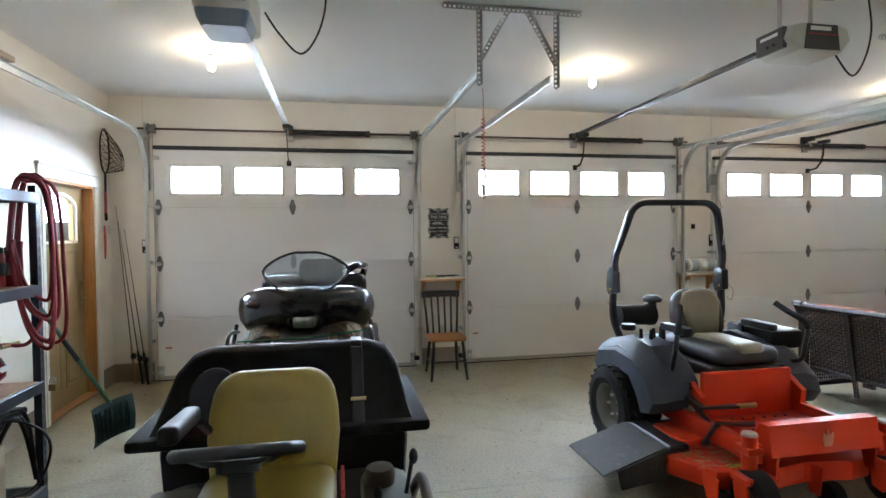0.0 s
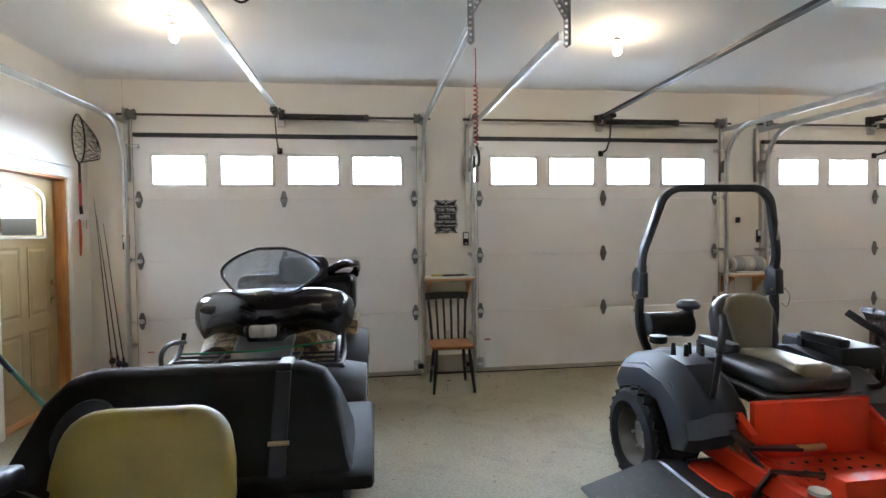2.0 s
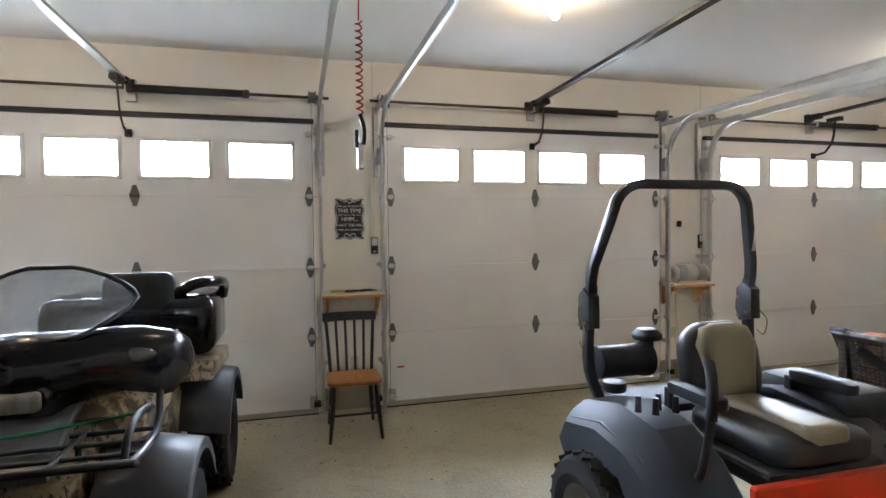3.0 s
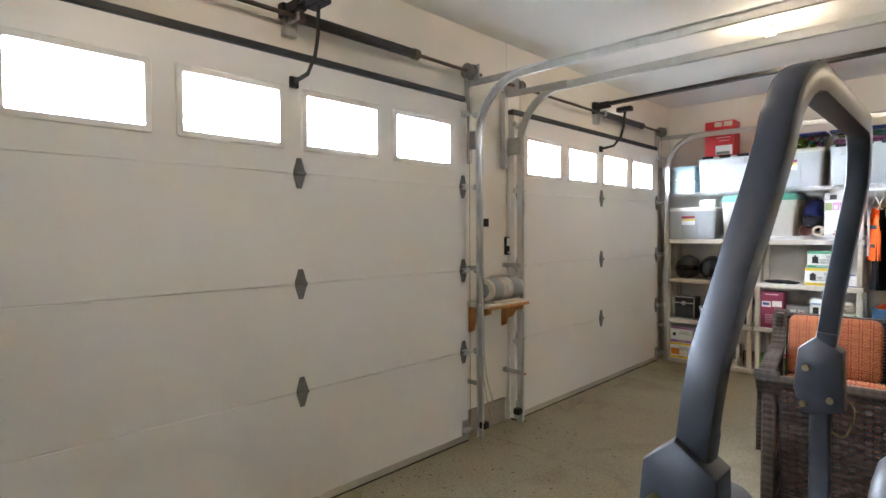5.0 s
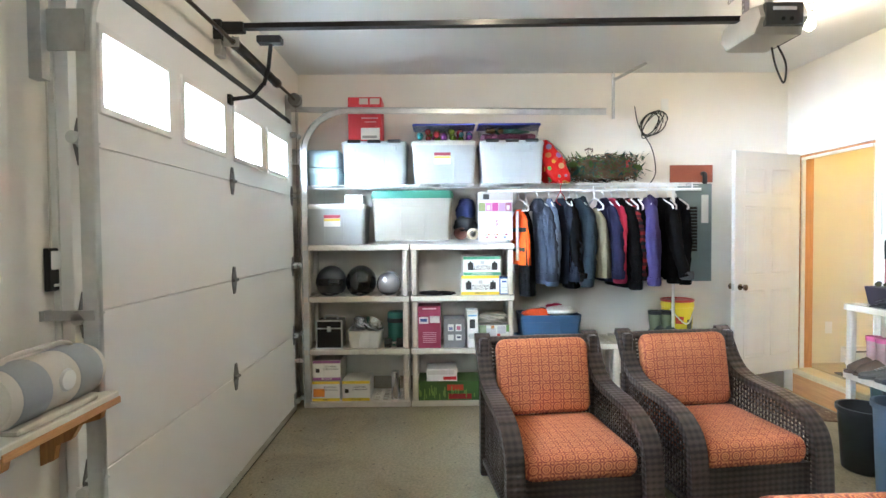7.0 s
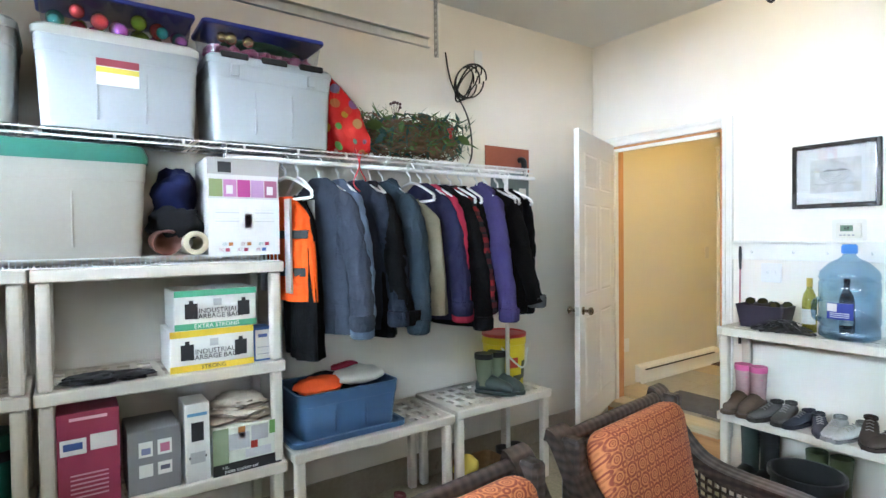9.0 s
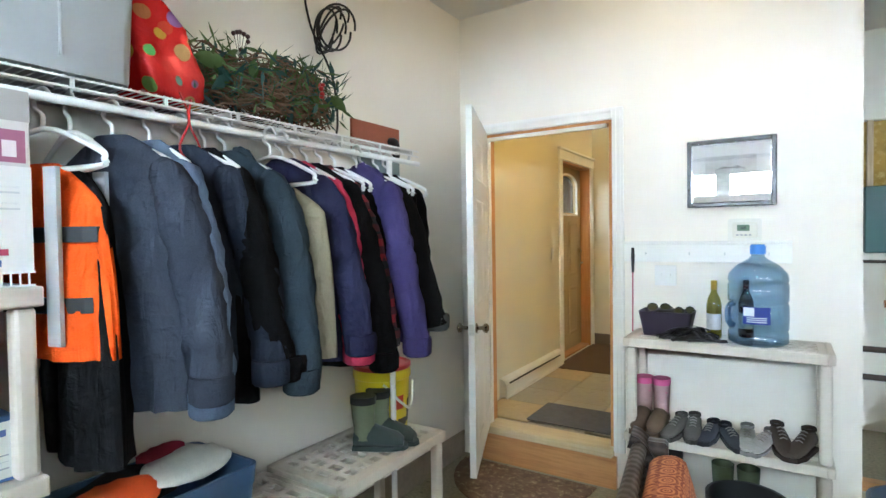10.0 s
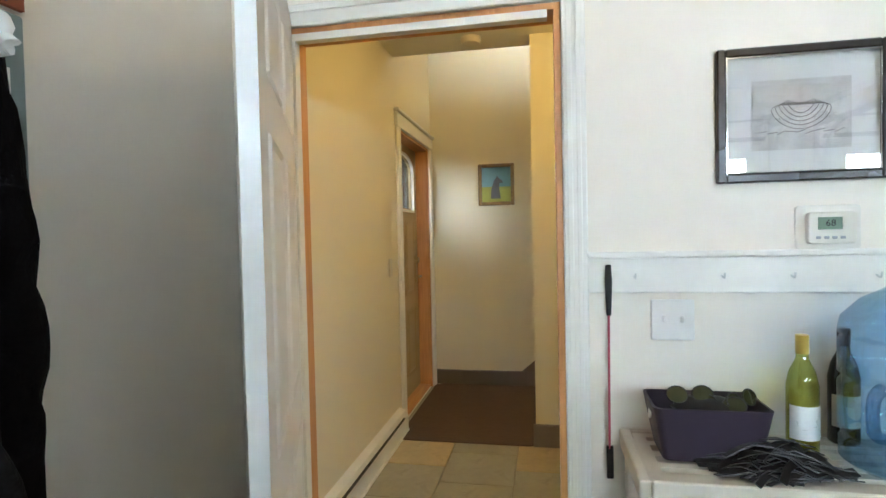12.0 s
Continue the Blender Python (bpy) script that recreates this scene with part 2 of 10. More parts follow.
def prism(bm, outline, a0, a1, axis="y", bevel=0.0):
    """An outline (two numbers a point) pushed along an axis from a0 to a1."""
    put = {"x": lambda u, v, w: (w, u, v), "y": lambda u, v, w: (u, w, v), "z": lambda u, v, w: (u, v, w)}[axis]
    r0 = [bm.verts.new(put(u, v, a0)) for u, v in outline]
    r1 = [bm.verts.new(put(u, v, a1)) for u, v in outline]
    fs = [bm.faces.new(list(reversed(r0))), bm.faces.new(r1)]
    k = len(outline)
    for i in range(k):
        j = (i + 1) % k
        fs.append(bm.faces.new((r0[i], r0[j], r1[j], r1[i])))
    if bevel:
        es = list({e for f in fs[:2] for e in f.edges})
        bmesh.ops.bevel(bm, geom=es, offset=bevel, segments=2, profile=0.5, affect="EDGES", clamp_overlap=True)
    return bm


def arc(cx, cy, r, a0, a1, n=8, ry=None):
    ry = r if ry is None else ry
    return [(cx + r * math.cos(radians(a0 + (a1 - a0) * i / n)), cy + ry * math.sin(radians(a0 + (a1 - a0) * i / n))) for i in range(n + 1)]


def round_rect(x0, y0, x1, y1, r, n=4):
    return arc(x1 - r, y0 + r, r, -90, 0, n) + arc(x1 - r, y1 - r, r, 0, 90, n) + arc(x0 + r, y1 - r, r, 90, 180, n) + arc(x0 + r, y0 + r, r, 180, 270, n)


def spline(pts, n=6):
    """Smooth points through the given ones."""
    p = [Vector(q) for q in pts]
    out = []
    for i in range(len(p) - 1):
        a, b, c, d = p[max(i - 1, 0)], p[i], p[i + 1], p[min(i + 2, len(p) - 1)]
        for k in range(n):
            t = k / n
            out.append(0.5 * ((2 * b) + (c - a) * t + (2 * a - 5 * b + 4 * c - d) * t * t + (3 * b - a - 3 * c + d) * t ** 3))
    return out + [p[-1]]


def turn_verts(bm, m):
    bmesh.ops.transform(bm, matrix=m, verts=bm.verts)
    return bm


def words(text, size, mat, m, parent, name="lettering", thick=0.0006, align="CENTER"):
    """Letters of the built-in font as a mesh; m sets them up: x along the line, y up, z out."""
    cu = bpy.data.curves.new(name, "FONT")
    cu.body, cu.size, cu.align_x, cu.align_y, cu.extrude = text, size, align, "CENTER", thick
    cu.resolution_u = 2
    tmp = bpy.data.objects.new(name, cu)
    scene.collection.objects.link(tmp)
    me = bpy.data.meshes.new_from_object(tmp.evaluated_get(bpy.context.evaluated_depsgraph_get()))
    bpy.data.objects.remove(tmp)
    me.materials.clear()
    me.materials.append(mat)
    ob = new(name, me)
    ob.parent = parent
    ob.matrix_basis = m
    return ob


def flat_mat(name, color, rough=0.55, metal=0.0):
    return paint(name, color, rough, metal, vary=0.05, fine=80, coarse=4, bump=0.03)


COLORS = {}


def tint(color, rough=0.5):
    key = (color, rough)
    if key not in COLORS:
        COLORS[key] = flat_mat("plain_%d" % len(COLORS), color, rough)
    return COLORS[key]


# frames of reference: x along the wall, y up, z out of it
def on_north(x, y, z):
    return pose(x, y, z, 90, 0, 0)


def on_east(x, y, z):
    return pose(x, y, z, 90, 0, -90)


def on_south(x, y, z):
    return pose(x, y, z, 90, 0, 180)


def on_west(x, y, z):
    return pose(x, y, z, 90, 0, 90)

# ---- setting ----
NY, WX, EX, SY, CZ, BY, PX = 6.46, -2.45, 8.43, 1.60, 3.16, -0.40, 6.11
DOORS = (-0.54, 2.98, 6.47)
HALF, HEAD = 1.42, 2.55

solid("ground", box(B(), -400, -400, -0.3, 400, 400, -0.03), paint("gravel_yard", (0.36, 0.35, 0.33), 0.9, vary=0.2, fine=30, coarse=0.4, bump=0.4), "pale gravel yard around the building", "ground", kind="structure")
solid("floor", box(B(), WX - 0.2, BY - 0.2, -0.2, EX + 0.2, NY + 0.2, 0.0), CONCRETE, "smooth grey concrete garage floor with stains", "floor", kind="structure")
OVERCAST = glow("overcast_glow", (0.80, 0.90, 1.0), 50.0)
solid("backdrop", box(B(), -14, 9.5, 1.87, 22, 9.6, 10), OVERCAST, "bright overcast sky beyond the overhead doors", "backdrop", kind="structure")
joint = B()
box(joint, 4.62, SY + 0.2, -0.001, 4.626, NY - 0.05, 0.0015)
box(joint, WX + 0.02, 3.2, -0.001, EX - 0.02, 3.206, 0.0015)
solid("floor_joint", joint, paint("joint_grime", (0.24, 0.22, 0.17), 0.9), "thin sawn control joints in the slab", "floor joint", kind="structure")

bm = B()
for x0, x1 in ((WX - 0.2, DOORS[0] - HALF), (DOORS[0] + HALF, DOORS[1] - HALF), (DOORS[1] + HALF, DOORS[2] - HALF), (DOORS[2] + HALF, EX + 0.2)):
    box(bm, x0, NY, 0, x1, NY + 0.2, HEAD)
box(bm, WX - 0.2, NY, HEAD, EX + 0.2, NY + 0.2, CZ + 0.02)
solid("wall_north", bm, WALL, "cream painted wall around the overhead doors", "wall", kind="structure")

WD0, WD1, WDZ = 5.09, 6.06, 2.12
bm = B()
box(bm, WX - 0.2, BY - 0.2, 0, WX, WD0, CZ + 0.02)
box(bm, WX - 0.2, WD1, 0, WX, NY, CZ + 0.02)
box(bm, WX - 0.2, WD0, WDZ, WX, WD1, CZ + 0.02)
solid("wall_west", bm, WALL, "cream painted side wall with an entry door", "wall", kind="structure")

HD0, HD1, HZ, HF = -1.42, -0.45, 2.38, 0.25
bm = B()
box(bm, EX, HD1, 0, EX + 0.2, NY, CZ + 0.02)
box(bm, EX, -1.7, 0, EX + 0.2, HD0, 5.2)
box(bm, EX, HD0, HZ, EX + 0.2, HD1, 5.2)
box(bm, EX, HD1, CZ + 0.021, EX + 0.2, SY, 5.2)
box(bm, EX, HD0, 0, EX + 0.2, HD1, HF - 0.01)
solid("wall_east", bm, WALL, "cream painted end wall behind the shelving", "wall", kind="structure")

OX0, OX1, OZ = 7.34, 8.24, 2.305
bm = B()
box(bm, PX, SY - 0.12, 0, OX0, SY, CZ + 0.02)
box(bm, OX1, SY - 0.12, 0, EX, SY, CZ + 0.02)
box(bm, OX0, SY - 0.12, OZ, OX1, SY, CZ + 0.02)
box(bm, PX, BY, 0, PX + 0.12, SY - 0.12, CZ + 0.02)
solid("wall_partition", bm, WALL, "white painted partition with a doorway to the house", "wall", kind="structure")

# rear wall: boarded above, open studs in a band, boarded below
bm = B()
box(bm, WX - 0.2, BY - 0.2, 0, PX + 0.12, BY, 1.80)
box(bm, WX - 0.2, BY - 0.2, 2.46, PX + 0.12, BY, CZ + 0.02)
box(bm, WX - 0.2, BY - 0.2, 1.80, 3.6, BY, 2.46)
box(bm, 3.6, BY - 0.2, 1.80, PX + 0.12, BY - 0.12, 2.46)
solid("wall_rear", bm, WALL, "painted rear wall with an unfinished band of studs", "wall", kind="structure")
solid("ceiling", box(B(), WX - 0.2, BY - 0.2, CZ, EX + 0.2, NY + 0.2, CZ + 0.15), CEIL, "smooth white painted ceiling", "ceiling", kind="structure")

# hall behind the doorway
HALL_TILE = paint("tile_bed", (0.35, 0.32, 0.26), 0.8, vary=0.1)
solid("hall_floor", box(B(), 6.4, -1.72, 0.0, EX, SY - 0.12, HF - 0.006), HALL_TILE, "raised hall floor under stone tiles", "floor", kind="structure")
solid("hall_wall_rear", box(B(), 5.2, -1.72, 0, EX + 0.2, -1.52, 5.2), HALL_WALL, "beige painted wall at the end of the hall", "wall", kind="structure")
solid("hall_wall_stair", box(B(), PX + 0.125, -0.26, HF - 0.02, 7.475, -0.14, 5.2), HALL_WALL, "beige painted wall beside the stair", "wall", kind="structure")
solid("hall_wall_side", box(B(), 6.75, -0.139, HF - 0.02, 6.87, SY - 0.122, 2.85), HALL_WALL, "beige painted hall side wall", "wall", kind="structure")
bm = B()
box(bm, EX - 0.012, HD1 + 0.0, HF - 0.01, EX - 0.002, SY - 0.122, 2.85)
box(bm, EX - 0.012, -1.52, HF - 0.01, EX - 0.002, HD0, 5.15)
box(bm, EX - 0.012, HD0, HZ, EX - 0.002, HD1, 2.85)
box(bm, EX - 0.012, HD0, 2.85, EX - 0.002, SY - 0.125, 5.15)
solid("hall_wall_outer", bm, HALL_WALL, "beige painted hall wall with the outside door", "wall", kind="structure")
solid("hall_ceiling", box(B(), 6.75, -0.34, 2.85, EX - 0.013, SY - 0.122, 3.14), paint("hall_ceiling_paint", (0.74, 0.72, 0.64), 0.7, vary=0.03, bump=0.05), "white ceiling over the hall", "ceiling", kind="structure")
solid("stair_ceiling", box(B(), 5.2, -1.72, 5.15, EX + 0.2, SY, 5.3), CEIL, "white ceiling over the stairwell", "ceiling", kind="structure")
# unseen walls, added to keep sky light from leaking into the stairwell
solid("stair_sky_block", box(B(), 5.2, SY - 0.118, 3.145, EX - 0.014, SY - 0.022, 5.148), HALL_WALL, "unseen beige stairwell wall that shuts out sky light", "wall", kind="structure")
solid("stair_wall_end", box(B(), 5.1, -1.72, 0, 5.2, -0.7, 5.2), HALL_WALL, "unseen beige stairwell wall that shuts out sky light", "wall", kind="structure")
solid("stair_wall_front", box(B(), 5.2, -0.75, CZ + 0.2, 6.2, -0.65, 5.2), HALL_WALL, "unseen beige stairwell wall that shuts out sky light", "wall", kind="structure")

# stone tiles in the hall
tile_mats = [paint("stone_tile_%s" % k, c, 0.42, vary=0.16, fine=25, coarse=3, bump=0.2, dirt=shade(c, 0.72), dirt_at=0.56) for k, c in
             (("sand", (0.48, 0.39, 0.23)), ("grey", (0.36, 0.34, 0.27)), ("dark", (0.17, 0.155, 0.11)))]
hall_floor = bpy.data.objects["hall_floor"]
tb = box(B(), -0.2, -0.2, 0, 0.2, 0.2, 0.012, 0.003)
first = part("tile", tb, tile_mats[0], hall_floor)
tile_meshes = [first.data]
for mt in tile_mats[1:]:
    me = first.data.copy()
    me.materials.clear()
    me.materials.append(mt)
    tile_meshes.append(me)
count = 0
for i in range(4):
    for j in range(8):
        m = pose(EX - 0.235 - 0.406 * i, 1.245 - 0.406 * j + (0.2 if i % 2 else 0), HF - 0.006)
        if m.translation.y < -1.33 or m.translation.y > 1.27:
            continue
        ob = first if count == 0 else new("tile", random.choice(tile_meshes))
        ob.parent = hall_floor
        ob.matrix_basis = m
        count += 1

# skirting and foundation curb
bm = B()
for x0, x1 in ((DOORS[0] + HALF + 0.09, DOORS[1] - HALF - 0.09), (DOORS[1] + HALF + 0.09, DOORS[2] - HALF - 0.09), (WX, DOORS[0] - HALF - 0.08)):
    box(bm, x0, NY - 0.012, 0, x1, NY + 0.01, 0.20)
box(bm, WX - 0.01, 0.2, 0, WX + 0.012, WD0 - 0.12, 0.20)
box(bm, WX - 0.01, WD1 + 0.12, 0, WX + 0.012, NY - 0.013, 0.20)
box(bm, EX - 0.012, 1.62, 0, EX + 0.01, NY - 0.02, 0.17)
solid("foundation_curb", bm, CURB, "stained concrete curb along the foot of the walls", "curb", kind="structure")

HALL_BASE = paint("taupe_skirting", (0.16, 0.125, 0.10), 0.45, vary=0.06, bump=0.05)
bm = B()
box(bm, 7.2, -1.52, HF, EX - 0.014, -1.503, HF + 0.13, 0.004)
prism(bm, [(7.62, HF + 0.131), (7.2, HF + 0.50), (6.2, HF + 1.3), (6.2, HF + 1.05), (7.2, HF + 0.25), (7.5, HF + 0.131)], -1.52, -1.504, "y")
box(bm, 6.9, -0.139, HF, 7.49, -0.122, HF + 0.15, 0.004)
solid("hall_baseboard", bm, HALL_BASE, "taupe painted baseboard rising with the stair", "baseboard", kind="structure")


def casing(name, y_out, m, x0, x1, z0, z1, w=0.085, label="white painted door casing"):
    """Casing round an opening in a wall plane; x along the wall, z up, out along -y."""
    ob = thing(name, label, "door casing", m, kind="structure")
    for nm, (a, b) in (("casing_side", (x0 - w, x0)), ("casing_side", (x1, x1 + w))):
        bm = box(B(), a, -y_out, z0, b, 0, z1, 0.004)
        box(bm, a + w * 0.25, -y_out - 0.006, z0, a + w * 0.75, -y_out, z1, 0.002)
        part(nm, bm, TRIM, ob)
    bm = box(B(), x0 - w - 0.012, -y_out - 0.004, z1, x1 + w + 0.012, 0, z1 + 0.10, 0.004)
    box(bm, x0 - w - 0.03, -y_out - 0.02, z1 + 0.10, x1 + w + 0.03, 0, z1 + 0.125, 0.005)
    part("casing_head", bm, TRIM, ob)
    return ob


def jamb(name, m, x0, x1, z0, z1, depth, mat, label):
    ob = thing(name, label, "door jamb", m, kind="structure")
    part("jamb_side", box(B(), x0, 0, z0, x0 + 0.02, depth, z1), mat, ob)
    part("jamb_side", box(B(), x1 - 0.02, 0, z0, x1, depth, z1), mat, ob)
    part("jamb_head", box(B(), x0 + 0.02, 0, z1 - 0.02, x1 - 0.02, depth, z1), mat, ob)
    return ob


# local x runs along the wall, local +y into the wall
west_m, east_m, south_m = pose(WX, 0, 0, 0, 0, 90), pose(EX - 0.012, 0, 0, 0, 0, -90), pose(0, SY, 0, 0, 0, 180)
casing("door_casing_west", 0.02, west_m, WD0, WD1, 0.0, WDZ)
jamb("door_jamb_west", west_m, WD0 + 0.001, WD1 - 0.001, 0.005, WDZ - 0.001, 0.15, PINE, "orange stained pine jamb of the entry door")
casing("door_casing_hall", 0.02, east_m, -HD1, -HD0, HF, HZ, 0.09)
jamb("door_jamb_hall", east_m, -HD1 + 0.001, -HD0 - 0.001, HF, HZ - 0.001, 0.17, PINE, "orange stained pine jamb of the hall outside door")
ob = thing("door_casing_south", "white painted casing of the house doorway", "door casing", south_m, kind="structure")
for a, b in ((-OX1 - 0.07, -OX1), (-OX0, -OX0 + 0.07)):
    bm = box(B(), a, -0.018, HF - 0.02, b, 0, OZ + 0.07, 0.004)
    box(bm, a + 0.012, -0.025, HF - 0.02, a + 0.028, -0.018, OZ + 0.06, 0.002)
    box(bm, b - 0.03, -0.023, HF - 0.02, b - 0.016, -0.018, OZ + 0.04, 0.002)
    part("casing_side", bm, TRIM, ob)
bm = box(B(), -OX1, -0.018, OZ, -OX0, 0, OZ + 0.07, 0.004)
box(bm, -OX1, -0.025, OZ + 0.042, -OX0, -0.018, OZ + 0.058, 0.002)
part("casing_head", bm, TRIM, ob)
jamb("door_jamb_south", south_m, -OX1 + 0.001, -OX0 - 0.001, HF - 0.02, OZ - 0.001, 0.12, PINE, "honey pine jamb of the house doorway")
bm = box(B(), -OX1 + 0.021, -0.004, HF, -OX1 + 0.04, 0.03, OZ - 0.021)
box(bm, -OX1 + 0.04, -0.004, OZ - 0.045, -OX0 - 0.04, 0.03, OZ - 0.021)
part("door_stop", bm, TRIM, ob)
st = thing("threshold_step", "worn pine step with a pale wooden sill below the house doorway", "door step", pose(7.79, SY, 0), kind="structure")
part("riser", box(B(), -0.47, 0.002, 0.0, 0.47, 0.04, HF - 0.05, 0.004), PINE_H, st)
part("sill", box(B(), -0.45, -0.115, HF - 0.05, 0.45, 0.06, HF + 0.008, 0.006), wood_mat("worn_sill", (0.62, 0.52, 0.33), (0.48, 0.38, 0.22), "x"), st, "pale worn sill")

# ---- overhead doors ----


def hinge_mesh():
    bm = B()
    prism(bm, [(-0.013, -0.085), (0.013, -0.085), (0.036, -0.012), (0.036, 0.012), (0.013, 0.085), (-0.013, 0.085), (-0.036, 0.012), (-0.036, -0.012)], -0.007, 0.0, "y")
    cyl(bm, (-0.034, -0.012, 0), (0.034, -0.012, 0), 0.011, seg=10)
    for z in (-0.055, 0.055):
        cyl(bm, (0, -0.007, z), (0, -0.012, z), 0.007, seg=6)
    return bm


HINGE_ZINC = paint("dark_zinc_hinge", (0.20, 0.20, 0.205), 0.5, 0.45, vary=0.3, fine=60, coarse=20, bump=0.1)
SEAMS = (0.015, 0.69, 1.305, 1.93, 2.56)
FRAMEW = tint((0.80, 0.79, 0.77), 0.4)


def overhead_door(c):
    ob = thing("garage_door", "white pressed-steel sectional garage door with four small windows", "garage door", pose(c, 0, 0), "overhead doors")
    y0, y1 = 6.39, 6.435
    cent = (-1.007, -0.337, 0.337, 1.007)
    for k, (a, b) in enumerate(zip(SEAMS, SEAMS[1:])):
        bm = B()
        if k < 3:
            box(bm, -1.45, y0, a + 0.0015, 1.45, y1, b - 0.0015, 0.003)
            box(bm, -1.45, y0 + 0.014, b - 0.012, 1.45, y1 - 0.006, b + 0.012)
        else:
            wz0, wz1, hw = 2.085, 2.38, 0.257
            box(bm, -1.45, y0, a + 0.0015, 1.45, y1, wz0)
            box(bm, -1.45, y0, wz1, 1.45, y1, b)
            xs = [-1.45] + [v for q in cent for v in (q - hw, q + hw)] + [1.45]
            for i in range(0, len(xs), 2):
                box(bm, xs[i], y0, wz0, xs[i + 1], y1, wz1)
        sec = part("door_section", bm, SKIN, ob)
        if k == 3:
            for q in cent:
                bm = B()
                o0, o1 = round_rect(q - hw - 0.028, wz0 - 0.028, q + hw + 0.028, wz1 + 0.028, 0.012, 2), round_rect(q - hw + 0.006, wz0 + 0.006, q + hw - 0.006, wz1 - 0.006, 0.006, 2)
                rings(bm, [[(u, y0 + 0.001, v) for u, v in o0], [(u, y0 - 0.010, v) for u, v in round_rect(q - hw - 0.022, wz0 - 0.022, q + hw + 0.022, wz1 + 0.022, 0.012, 2)],
                           [(u, y0 - 0.008, v) for u, v in o1], [(u, y0 + 0.02, v) for u, v in o1]], cap=False)
                fr = part("window_frame", bm, FRAMEW, sec)
                pn = part("pane", box(B(), q - hw + 0.002, y0 + 0.02, wz0 + 0.002, q + hw - 0.002, y0 + 0.024, wz1 - 0.002), PANE, sec)
                pn.visible_shadow = False
    part("bottom_rail", box(B(), -1.45, y0 - 0.006, 0.012, 1.45, y0 - 0.0005, 0.055), paint("bottom_rail_metal", (0.52, 0.49, 0.42), 0.5, 0.4, vary=0.15), ob, "dull metal bottom rail")
    part("bottom_seal", box(B(), -1.45, y0 - 0.004, 0.0, 1.45, y1, 0.0145), SEAL, ob, "black rubber bottom seal")
    hm = None
    for z in SEAMS[1:4]:
        for x in (-1.40, 0.03, 1.40):
            if hm is None:
                h = part("hinge", hinge_mesh(), HINGE_ZINC, ob, smooth=40)
                hm = h.data
            else:
                h = new("hinge", hm)
                h.parent = ob
            h.matrix_basis = pose(x, y0, z)
    rm = None
    for z in SEAMS[1:4] + (2.47, 0.10):
        for s in (-1, 1):
            bm = B()
            if rm is None:
                cyl(bm, (-0.05, 0, 0), (0.09, 0, 0), 0.0055, seg=8)
                cyl(bm, (0.075, 0, 0), (0.10, 0, 0), 0.022, seg=14)
                box(bm, -0.03, 0.0, -0.02, 0.02, 0.045, 0.02, 0.004)
                r = part("roller", bm, GALV, ob, smooth=40)
                rm = r.data
            else:
                bm.free()
                r = new("roller", rm)
                r.parent = ob
            r.matrix_basis = pose(s * 1.41, y0 - 0.046, z) @ (Matrix.Identity(4) if s > 0 else Matrix.Diagonal((-1, 1, 1, 1)))
    for s in (-1, 1):
        part("bottom_bracket", box(B(), s * 1.41 - 0.035, y0 - 0.014, 0.06, s * 1.41 + 0.035, y0 - 0.001, 0.17, 0.004), GALV_DULL, ob)
    lab = part("warning_label", box(B(), -1.36, y0 - 0.003, 0.30, -1.29, y0 - 0.0012, 0.42), PAPER, ob, "white warning sticker with a red band")
    part("label_band", box(B(), -1.358, y0 - 0.004, 0.36, -1.292, y0 - 0.003, 0.375), tint((0.45, 0.05, 0.04)), lab)
    return ob


